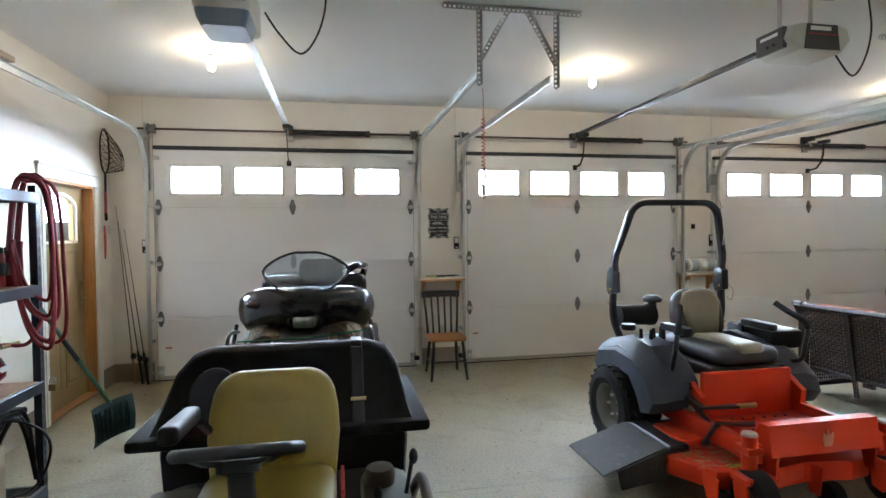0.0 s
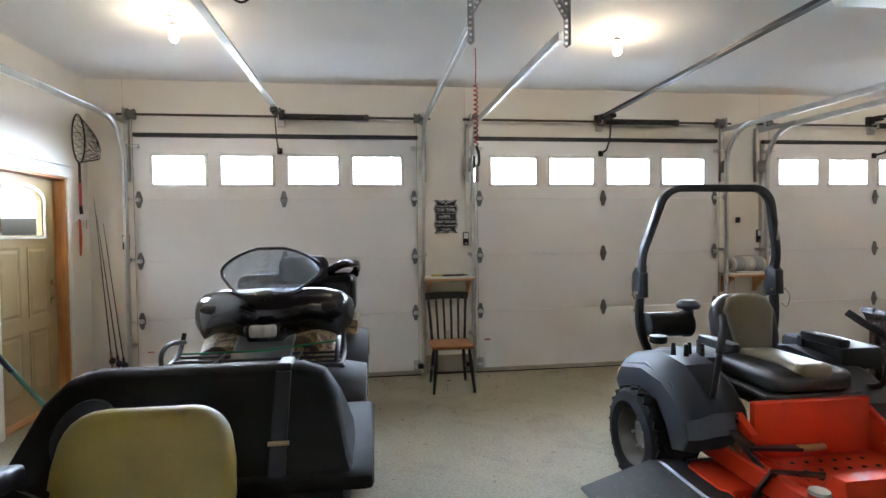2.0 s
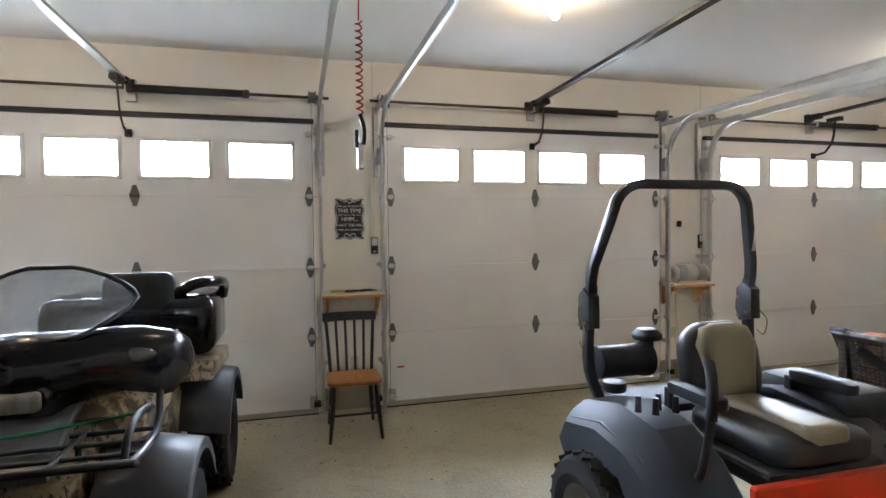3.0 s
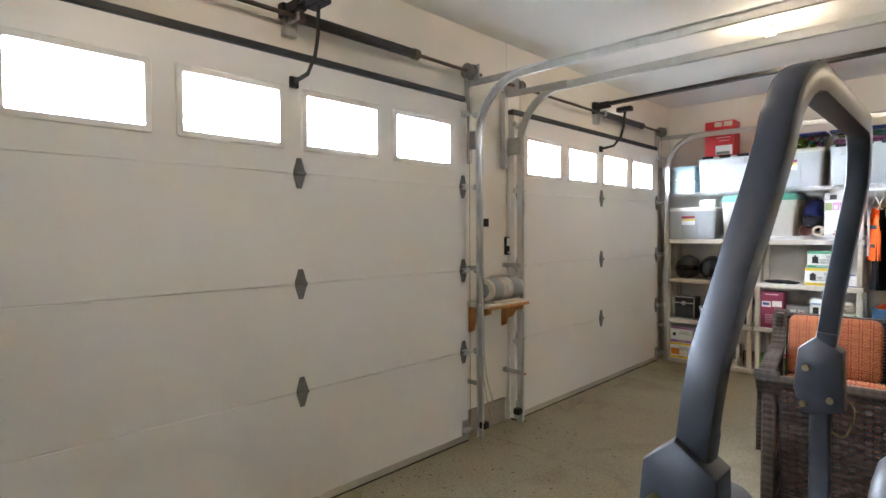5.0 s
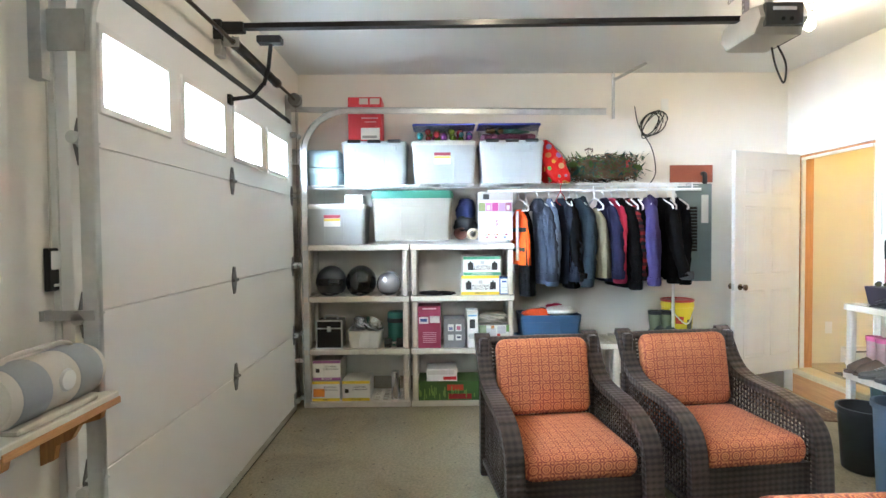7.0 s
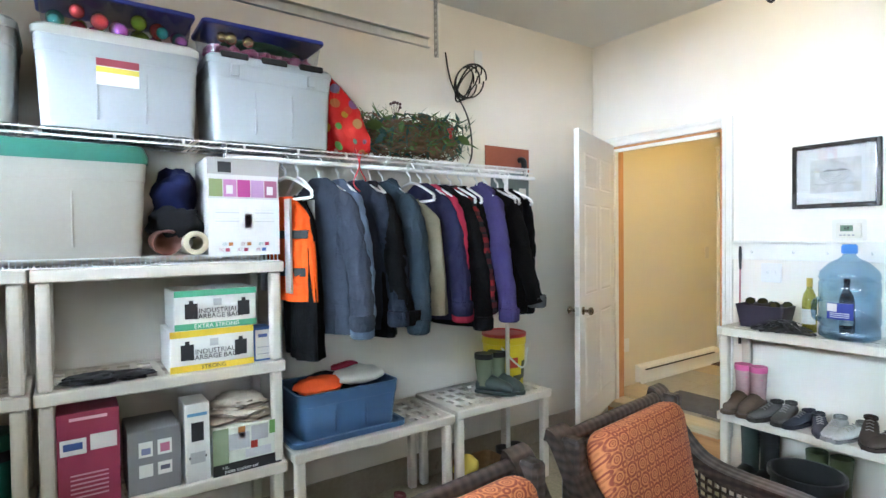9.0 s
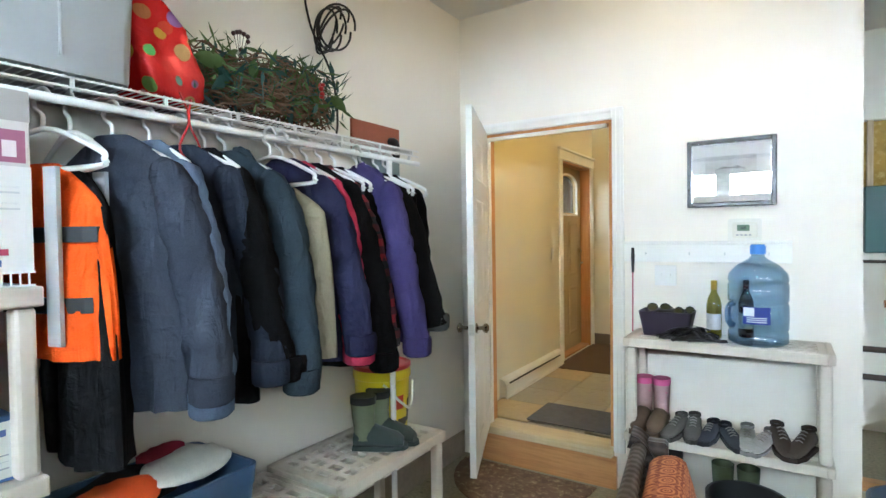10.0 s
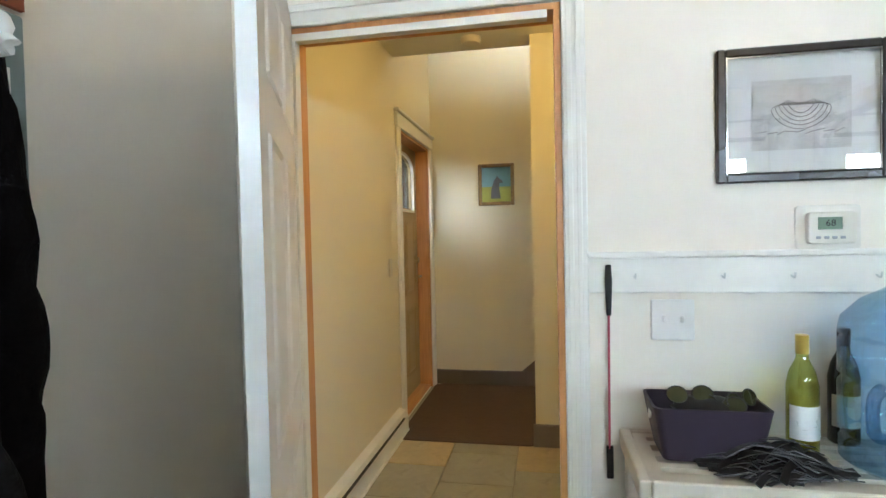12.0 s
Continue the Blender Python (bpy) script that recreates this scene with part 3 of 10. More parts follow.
def overhead_gear(c):
    """Tracks, spring shaft and seal strip of one overhead door."""
    y = 6.30
    tracks = thing("door_track", "galvanised steel track of the garage door", "door track", pose(c, 0, 0), "door tracks")
    for s in (-1, 1):
        pts = [(s * 1.49, y, z) for z in (0.03, 1.2, 2.30)]
        pts += [(s * 1.49, y - 0.40 + 0.40 * math.cos(radians(a)), 2.30 + 0.40 * math.sin(radians(a))) for a in range(10, 91, 10)]
        pts += [(s * 1.49, 4.8, 2.69), (s * 1.49, 3.56, 2.675)]
        bm = B()
        side = (1, 0, 0)
        loops = []
        prof = ((-0.028, 0.012), (-0.028, -0.010), (-0.024, -0.014), (0.024, -0.014), (0.028, -0.010), (0.028, 0.012), (0.0255, 0.012), (0.0255, -0.0085), (0.022, -0.0115), (-0.022, -0.0115), (-0.0255, -0.0085), (-0.0255, 0.012))
        for i, p in enumerate(pts):
            d = (Vector(pts[min(i + 1, len(pts) - 1)]) - Vector(pts[max(i - 1, 0)])).normalized()
            nrm = Vector((1, 0, 0)).cross(d).normalized()
            loops.append([Vector(p) + nrm * u + Vector((1, 0, 0)) * (-s) * v for u, v in prof])
        rings(bm, loops)
        part("rail", bm, GALV, tracks, smooth=35)
        bm = B()
        box(bm, s * 1.49 - 0.003 + s * 0.02, y - 0.01, 2.22, s * 1.49 + 0.003 + s * 0.02, NY - 0.04, 2.36)
        box(bm, s * 1.49 - 0.02 + s * 0.03, NY - 0.045, 2.12, s * 1.49 + 0.02 + s * 0.03, NY, 2.75, 0.001)
        sweep(bm, [(s * 1.51, 6.44, 2.72), (s * 1.51, 5.86, 2.705)], 0.05, 0.005, (1, 0, 0))
        part("flag_bracket", bm, GALV_DULL, tracks)
        for z in (0.42, 1.30):
            bm = box(B(), s * 1.49 + s * 0.016, y - 0.015, z, s * 1.49 + s * 0.020, NY, z + 0.035)
            box(bm, s * 1.49 + s * 0.016 - 0.02, NY - 0.006, z, s * 1.49 + s * 0.016 + 0.03, NY, z + 0.035)
            part("jamb_bracket", bm, GALV_DULL, tracks)
    strip = solid("seal_strip", box(B(), c - 1.45, 6.40, 2.572, c + 1.45, 6.458, 2.612, 0.004), SEAL, "black rubber seal strip above the garage door", "seal strip", group="seal strips")
    sh = thing("torsion_shaft", "spring shaft with drums and a black covered torsion spring", "door spring", pose(c, 6.355, 2.785), "torsion shafts")
    part("shaft", cyl(B(), (-1.58, 0, 0), (1.58, 0, 0), 0.0125, seg=12), RUSTY, sh, smooth=40)
    bm = B()
    n = 46
    loops = []
    for i in range(n * 2 + 1):
        x = 0.03 + 0.86 * i / (n * 2)
        r = 0.030 + (0.0025 if i % 2 else 0)
        loops.append([(x, r * math.cos(2 * math.pi * k / 14), r * math.sin(2 * math.pi * k / 14)) for k in range(14)])
    rings(bm, loops)
    part("spring", bm, paint("spring_sleeve", (0.03, 0.026, 0.024), 0.55, 0.3, vary=0.3, coarse=12), sh, "black torsion spring", smooth=60)
    for x in (0.025, 0.90):
        part("spring_cone", turn_verts(lathe(B(), ((0.02, -0.03), (0.036, -0.02), (0.036, 0.02), (0.02, 0.03)), 14), pose(x, 0, 0, 0, 90, 0)), RUSTY, sh, smooth=40)
    bm = B()
    box(bm, -0.03, 0.06, -0.09, 0.05, 0.104, 0.09, 0.003)
    box(bm, -0.005, -0.04, -0.03, 0.005, 0.07, 0.03, 0.002)
    part("centre_bracket", bm, GALV_DULL, sh)
    for s in (-1, 1):
        bm = turn_verts(lathe(B(), ((0.02, -0.035), (0.055, -0.033), (0.055, -0.026), (0.046, -0.02), (0.046, 0.02), (0.058, 0.026), (0.058, 0.033), (0.03, 0.036), (0.02, 0.05)), 20), pose(s * 1.44, 0, 0, 0, 90 * s, 0))
        part("cable_drum", bm, paint("cast_drum", (0.20, 0.195, 0.19), 0.5, 0.7, vary=0.2), sh, smooth=40)
        part("bearing_plate", box(B(), s * 1.50 - 0.004, -0.05, -0.06, s * 1.50 + 0.004, 0.104, 0.06, 0.002), GALV_DULL, sh)
        part("lift_cable", cyl(B(), (s * 1.43, -0.01, -0.045), (s * 1.43, -0.005, -2.65), 0.0018, seg=5), RUSTY, sh)


def opener(c, y_motor, silver, z=2.80, lift=0.0):
    rail = thing("opener_rail", ("silver" if silver else "black") + " steel garage door opener rail with an arm to the door", "opener rail", pose(c, 0, 0), "opener rails")
    rm = GALV if silver else paint("black_rail", (0.03, 0.03, 0.032), 0.35, 0.6, vary=0.2)
    bm = B()
    sweep(bm, [(0, 6.33, 2.84 + lift), (0, y_motor + 0.15, z + 0.07)], 0.03, 0.030, (0, 0, 1))
    sweep(bm, [(0, 6.33, 2.822 + lift), (0, y_motor + 0.15, z + 0.052)], 0.055, 0.004, (0, 0, 1))
    part("rail", bm, rm, rail)
    bm = box(B(), -0.03, 6.28, 2.80 + lift, 0.03, NY, 2.86 + lift, 0.004)
    box(bm, -0.045, NY - 0.05, 2.79, 0.045, NY, 2.87 + lift, 0.003)
    part("header_bracket", bm, BLACK, rail)
    bm = box(B(), -0.035, 6.05, 2.77, 0.035, 6.20, 2.815, 0.006)
    sweep(bm, [(0, 6.12, 2.78), (0.005, 6.14, 2.62), (0.005, 6.17, 2.52)], 0.024, 0.008, (1, 0, 0))
    sweep(bm, [(0.005, 6.17, 2.53), (0.005, 6.24, 2.45), (0, 6.385, 2.43)], 0.024, 0.008, (1, 0, 0))
    box(bm, -0.025, 6.365, 2.40, 0.025, 6.388, 2.46, 0.003)
    part("door_arm", bm, BLACK, rail)
    return rail


def perforated(bm, p0, p1, w=0.032, flange=0.03):
    """Slotted angle iron between two points."""
    a, b = Vector(p0), Vector(p1)
    d = (b - a).normalized()
    s = d.cross(Vector((0, 1, 0)))
    s = s.normalized() if s.length > 0.01 else Vector((1, 0, 0))
    u = d.cross(s).normalized()
    n = max(2, int((b - a).length / 0.032))
    t = 0.0016
    # web: two edge strips and rungs between the slots
    for e0, e1 in ((-w / 2, -w / 4), (w / 4, w / 2)):
        rings(bm, [[q + s * e0, q + s * e1, q + s * e1 + u * t, q + s * e0 + u * t] for q in (a, b)])
    for i in range(n + 1):
        q = a + d * ((b - a).length * i / n)
        h = 0.008
        rings(bm, [[q - d * h - s * w / 4, q - d * h + s * w / 4, q - d * h + s * w / 4 + u * t, q - d * h - s * w / 4 + u * t], [q + d * h - s * w / 4, q + d * h + s * w / 4, q + d * h + s * w / 4 + u * t, q + d * h - s * w / 4 + u * t]])
    rings(bm, [[q + s * w / 2, q + s * (w / 2 + t), q + s * (w / 2 + t) + u * flange, q + s * w / 2 + u * flange] for q in (a, b)])
    return bm


# strips added to block daylight leaking past the garage door edges
bm = B()
for c in DOORS:
    for sd in (-1, 1):
        box(bm, c + sd * 1.425 - 0.03, 6.437, 0, c + sd * 1.425 + 0.03, NY - 0.001, 2.56)
    box(bm, c - 1.455, 6.437, 2.561, c + 1.455, NY - 0.001, 2.571)
solid("light_gap_strips", bm, TRIM, "white strips added behind the garage doors against light leaks", "trim", kind="structure")
door_a = overhead_door(DOORS[0])
copy_thing(door_a, pose(DOORS[1], 0, 0))
copy_thing(door_a, pose(DOORS[2], 0, 0))
for c in DOORS:
    overhead_gear(c)
for c, ym, silver in zip(DOORS, (3.36, 3.03, 3.03), (True, False, False)):
    opener(c, ym, silver, 2.84 if c > 5 else 2.80, 0.04 if c > 5 else 0.0)

# ---- machines ----
ORANGE = paint("orange_enamel", (0.60, 0.036, 0.008), 0.36, vary=0.03, fine=90, coarse=3, bump=0.02, coat=0.0, spec=0.28)
DKGREY = paint("charcoal_plastic", (0.040, 0.045, 0.056), 0.45, vary=0.12, fine=120, bump=0.15, spec=0.35)
STEEL_BLK = paint("powder_black", (0.035, 0.037, 0.043), 0.32, 0.2, vary=0.15, fine=60, bump=0.06)
TAN_VINYL = paint("tan_vinyl", (0.20, 0.16, 0.085), 0.38, vary=0.08, fine=200, bump=0.15)
GREY_VINYL = paint("grey_vinyl", (0.030, 0.029, 0.027), 0.36, vary=0.1, fine=200, bump=0.15)
YELLOW_VINYL = paint("ochre_vinyl", (0.24, 0.165, 0.022), 0.42, vary=0.12, fine=180, coarse=5, bump=0.15, dirt=(0.20, 0.16, 0.04), dirt_at=0.64)
RIM = paint("dusty_rim", (0.20, 0.185, 0.155), 0.45, 0.3, vary=0.2, coarse=8)
GRASS = paint("dry_clippings", (0.30, 0.25, 0.13), 0.9, vary=0.4, fine=70, coarse=20, bump=0.5)


def wheel(parent, c, r, w, rim_r, tread=22, lug=0.012, rim=None, name="wheel"):
    """A tyre with moulded lugs on a dished rim; axle along x, outer face towards -x."""
    wh = new(name)
    wh.parent = parent
    wh.matrix_basis = pose(*c)
    prof = [(rim_r, -w * 0.42), (rim_r + (r - rim_r) * 0.35, -w * 0.5), (r - 0.03, -w * 0.46), (r - 0.008, -w * 0.36), (r - 0.004, 0), (r - 0.008, w * 0.36), (r - 0.03, w * 0.46), (rim_r + (r - rim_r) * 0.35, w * 0.5), (rim_r, w * 0.42)]
    bm = turn_verts(lathe(B(), prof, 40, cap=False), pose(0, 0, 0, 0, 90, 0))
    for i in range(tread):
        a = 2 * math.pi * i / tread
        for k in range(-2, 3):
            off = 0.5 * math.pi * 2 / tread * (k % 2)
            q = pose(0, 0, 0, math.degrees(a + off), 0, 0) @ pose(k * w * 0.17, 0, r - 0.006, 0, 0, 25 if k % 2 else -25)
            box(bm, -w * 0.07, -r * 0.075, -0.006, w * 0.07, r * 0.075, lug, m=q)
    part("tyre", bm, RUBBER, wh, smooth=30)
    bm = turn_verts(lathe(B(), [(0.02, -w * 0.18), (rim_r * 0.35, -w * 0.2), (rim_r * 0.55, -w * 0.08), (rim_r * 0.85, -w * 0.10), (rim_r * 0.93, -w * 0.36), (rim_r * 1.02, -w * 0.43), (rim_r * 1.03, w * 0.40), (0.05, w * 0.40)], 32), pose(0, 0, 0, 0, 90, 0))
    part("rim", bm, rim or RIM, wh, smooth=35)
    bm = B()
    for i in range(5):
        a = 2 * math.pi * i / 5
        cyl(bm, (-w * 0.20, rim_r * 0.45 * math.cos(a), rim_r * 0.45 * math.sin(a)), (-w * 0.28, rim_r * 0.45 * math.cos(a), rim_r * 0.45 * math.sin(a)), 0.010, seg=6)
    part("lug_nuts", bm, GALV_DULL, wh)["kind"] = "stuff"
    return wh


def pad(bm, outline, a0, a1, axis, bulge=0.02, steps=4):
    """A cushion: an outline with softened, domed edges along an axis."""
    put = {"x": lambda u, v, w: (w, u, v), "y": lambda u, v, w: (u, w, v), "z": lambda u, v, w: (u, v, w)}[axis]
    cu, cv = sum(p[0] for p in outline) / len(outline), sum(p[1] for p in outline) / len(outline)
    loops = []
    for i in range(steps * 2 + 1):
        t = i / (steps * 2)
        edge = 1 - bulge * 3 * (abs(2 * t - 1) ** 3)
        loops.append([put(cu + (u - cu) * edge, cv + (v - cv) * edge, a0 + (a1 - a0) * t) for u, v in outline])
    for k, sgn in ((0, -1), (-1, 1)):
        base = loops[k]
        extra = []
        for f, d in ((0.8, 0.55), (0.5, 0.9), (0.2, 1.0)):
            w = (a0 if k == 0 else a1) + sgn * bulge * d
            ring = []
            for u, v in outline:
                e = (1 - bulge * 3) * f
                ring.append(put(cu + (u - cu) * e, cv + (v - cv) * e, w))
            extra.append(ring)
        loops = (list(reversed(extra)) + loops) if k == 0 else (loops + extra)
    return rings(bm, loops)


# zero-turn mower: faces -y, origin on the floor under the seat
mw = thing("riding_mower", "orange zero-turn mower with grey fenders, black roll bar and tan seat", "lawn mower", pose(2.68, 3.55, 0))
for s in (-1, 1):
    wheel(mw, (s * 0.60, 0.10, 0.30), 0.30, 0.30, 0.165, 24, 0.010).matrix_basis = pose(s * 0.60, 0.10, 0.30, 0, 0, 0 if s < 0 else 180)
    # fender pods
    o = [(-0.38, 0.40), (-0.27, 0.36), (-0.20, 0.50), (-0.09, 0.64), (0.20, 0.66), (0.43, 0.53), (0.49, 0.62), (0.42, 0.75), (0.12, 0.82), (-0.14, 0.79), (-0.30, 0.70), (-0.40, 0.60), (-0.43, 0.49)]
    cy, cz = 0.0, 0.62
    bm = rings(B(), [[(s * x, cy + (u - cy) * f, cz + (v - cz) * g - dz) for u, v in o] for x, f, g, dz in ((0.33, 0.97, 0.97, 0), (0.345, 1.0, 1.0, 0), (0.52, 1.0, 1.0, 0.005), (0.60, 0.97, 0.92, 0.035), (0.655, 0.90, 0.80, 0.06), (0.66, 0.88, 0.78, 0.06))])
    part("fender", bm, DKGREY, mw, smooth=22)
    part("fender_crease", prism(B(), [(-0.37, 0.56), (-0.18, 0.70), (0.10, 0.75), (0.36, 0.69), (0.36, 0.675), (0.10, 0.735), (-0.17, 0.685), (-0.37, 0.54)], s * 0.605, s * 0.634, "x", 0.004), DKGREY, mw, smooth=25)
    part("wheel_motor", cyl(B(), (s * 0.36, 0.10, 0.30), (s * 0.47, 0.10, 0.30), 0.075, seg=16), STEEL_BLK, mw, smooth=40)
    # control lever
    pts = spline([(s * 0.40, -0.22, 0.66), (s * 0.50, -0.36, 0.68), (s * 0.505, -0.40, 0.80), (s * 0.50, -0.42, 0.94), (s * 0.42, -0.33, 1.03), (s * 0.38, -0.27, 1.08)], 5)
    lev = part("control_lever", tube(B(), pts, 0.016, 10), STEEL_BLK, mw, smooth=50)
    part("grip", tube(B(), pts[-12:], 0.021, 10), RUBBER, lev, smooth=50)
    bm = pad(B(), round_rect(-0.30, -0.035, 0.02, 0.035, 0.03), 0.87, 0.915, "z", 0.008)
    turn_verts(bm, pose(s * 0.345 + 0.06, 0.13, 0, 0, 0, 90) @ Matrix.Identity(4))
    turn_verts(bm, pose(0, -0.08, 0))
    part("armrest", bm, BLACK, mw, smooth=50)
    part("armrest_post", box(B(), s * 0.345 + 0.045, 0.06, 0.72, s * 0.345 + 0.075, 0.10, 0.88, 0.004), BLACK, mw)
    # roll bar: folding joint plates
    bm = prism(B(), [(0.37, 1.11), (0.46, 1.09), (0.485, 1.16), (0.475, 1.27), (0.43, 1.31), (0.375, 1.27)], s * 0.495 - 0.032, s * 0.495 + 0.032, "x", 0.006)
    pl = part("fold_joint", bm, STEEL_BLK, mw, smooth=25)
    bm = B()
    for yy, zz in ((0.455, 1.22), (0.40, 1.14), (0.46, 1.12)):
        cyl(bm, (s * 0.495 - 0.040, yy, zz), (s * 0.495 + 0.040, yy, zz), 0.009, seg=8)
    tube(bm, spline([(s * 0.55, 0.40, 1.15), (s * 0.56, 0.36, 1.10), (s * 0.56, 0.38, 1.02), (s * 0.55, 0.42, 1.04)], 5), 0.003, 5)
    part("lock_pin", bm, BRASS, pl, "zinc-yellow lock pin")
leg = [(-0.40, 0.42, 0.62), (-0.43, 0.42, 0.72), (-0.495, 0.425, 0.90), (-0.495, 0.425, 1.14), (-0.485, 0.41, 1.32)]
top = [(-0.49, 0.415, 1.28), (-0.492, 0.405, 1.36), (-0.485, 0.398, 1.42), (-0.415, 0.352, 1.66)] + [(-0.405 + 0.15 - 0.15 * math.cos(radians(a)), 0.345 - 0.002 * a / 10, 1.68 + 0.15 * math.sin(radians(a))) for a in (12, 25, 38, 50, 62, 75, 90)]
top = top + [(-x, y, z) for x, y, z in reversed(top)]


def square_tube(pts, w):
    bm = B()
    loops = []
    for i, p in enumerate(pts):
        d = (Vector(pts[min(i + 1, len(pts) - 1)]) - Vector(pts[max(i - 1, 0)])).normalized()
        f = Vector((0, 1, 0)) - d * d.y
        f.normalize()
        s = d.cross(f).normalized()
        loops.append([Vector(p) + s * a * w / 2 + f * b * w / 2 for a, b in ((-0.6, -1), (0.6, -1), (0.9, -0.9), (1, -0.6), (1, 0.6), (0.9, 0.9), (0.6, 1), (-0.6, 1), (-0.9, 0.9), (-1, 0.6), (-1, -0.6), (-0.9, -0.9))])
    return rings(bm, loops)


part("roll_bar", square_tube(top, 0.047), STEEL_BLK, mw, "black square roll bar", smooth=30)
part("roll_bar_leg", square_tube(spline(leg, 4), 0.047), STEEL_BLK, mw, smooth=30)
part("roll_bar_leg", square_tube(spline([(-x, y, z) for x, y, z in leg], 4), 0.047), STEEL_BLK, mw, smooth=30)
wl_ = part("warning_label", box(B(), 0.455, 0.345, 1.48, 0.462, 0.375, 1.62), PAPER, mw, "white and orange warning sticker")
part("label_band", box(B(), 0.453, 0.346, 1.60, 0.4545, 0.374, 1.62), ORANGE, wl_)
# seat
sb = part("seat_base", pad(B(), round_rect(-0.18, -0.42, 0.32, 0.12, 0.09), 0.68, 0.78, "z", 0.02), GREY_VINYL, mw, smooth=60)
part("seat_panel", pad(B(), round_rect(-0.04, -0.415, 0.18, 0.08, 0.04), 0.70, 0.818, "z", 0.014), TAN_VINYL, sb, "tan centre panel", smooth=60)
bm = turn_verts(pad(B(), round_rect(-0.215, -0.02, 0.215, 0.41, 0.15, 6), -0.05, 0.05, "y", 0.025), pose(0.08, 0.14, 0.74, -12, 0, 0))
bk = part("backrest", bm, GREY_VINYL, mw, smooth=60)
part("back_panel", turn_verts(pad(B(), [(-0.11, 0.0), (0.11, 0.0), (0.17, 0.30), (0.13, 0.38), (0.06, 0.40), (-0.06, 0.40), (-0.13, 0.38), (-0.17, 0.30)], -0.085, 0.03, "y", 0.018), pose(0.08, 0.14, 0.74, -12, 0, 0)), TAN_VINYL, bk, "tan back panel", smooth=60)
part("seat_pedestal", box(B(), -0.24, -0.42, 0.60, 0.34, 0.30, 0.68, 0.02, 2), BLACK, mw)
# engine
bm = box(B(), -0.30, 0.30, 0.42, 0.30, 0.66, 0.72, 0.05, 2)
part("engine", bm, BLACK, mw, smooth=40)
bm = turn_verts(lathe(B(), [(0.05, -0.17), (0.085, -0.16), (0.085, 0.10), (0.092, 0.11), (0.092, 0.15), (0.03, 0.17)], 20), pose(-0.25, 0.50, 0.905, 0, 90, 0))
part("air_filter", bm, BLACK, mw, smooth=40)
bm = lathe(B(), [(0.035, 0.0), (0.035, 0.05), (0.072, 0.055), (0.080, 0.075), (0.078, 0.085), (0.052, 0.112), (0.02, 0.116)], 20, (-0.10, 0.50, 0.955))
part("rain_cap", bm, DKGREY, mw, "ribbed grey pre-cleaner cap", smooth=35)
part("fuel_cap", lathe(B(), [(0.05, 0), (0.055, 0.01), (0.055, 0.045), (0.03, 0.05)], 14, (-0.48, 0.22, 0.84)), BLACK, mw, smooth=40)
part("battery_box", box(B(), 0.42, -0.20, 0.72, 0.70, 0.28, 0.86, 0.03, 2), BLACK, mw, smooth=40)
for i in range(4):
    bm = B()
    cyl(bm, (-0.52 + 0.05 * i, -0.02 - 0.05 * (i % 2), 0.82), (-0.52 + 0.05 * i, -0.02 - 0.05 * (i % 2), 0.89), 0.016, 0.012, 10)
    part("control_knob", bm, BLACK, mw, smooth=40)
# frame and foot pan
part("front_panel", box(B(), -0.34, -0.46, 0.36, 0.34, -0.42, 0.66, 0.008), ORANGE, mw)
part("foot_pan", box(B(), -0.38, -0.98, 0.33, 0.40, -0.42, 0.36, 0.006), ORANGE, mw)
bump = part("tread_bump", cyl(B(), (0, 0, 0), (0, 0, 0.006), 0.011, seg=8), STEEL_BLK, mw).data
bpy.data.objects["tread_bump"].matrix_basis = pose(-0.25, -0.88, 0.36)
for i in range(1, 35):
    ob = new("tread_bump", bump)
    ob.parent = mw
    ob.matrix_basis = pose(-0.25 + 0.08 * (i % 7), -0.88 + 0.09 * (i // 7), 0.36)
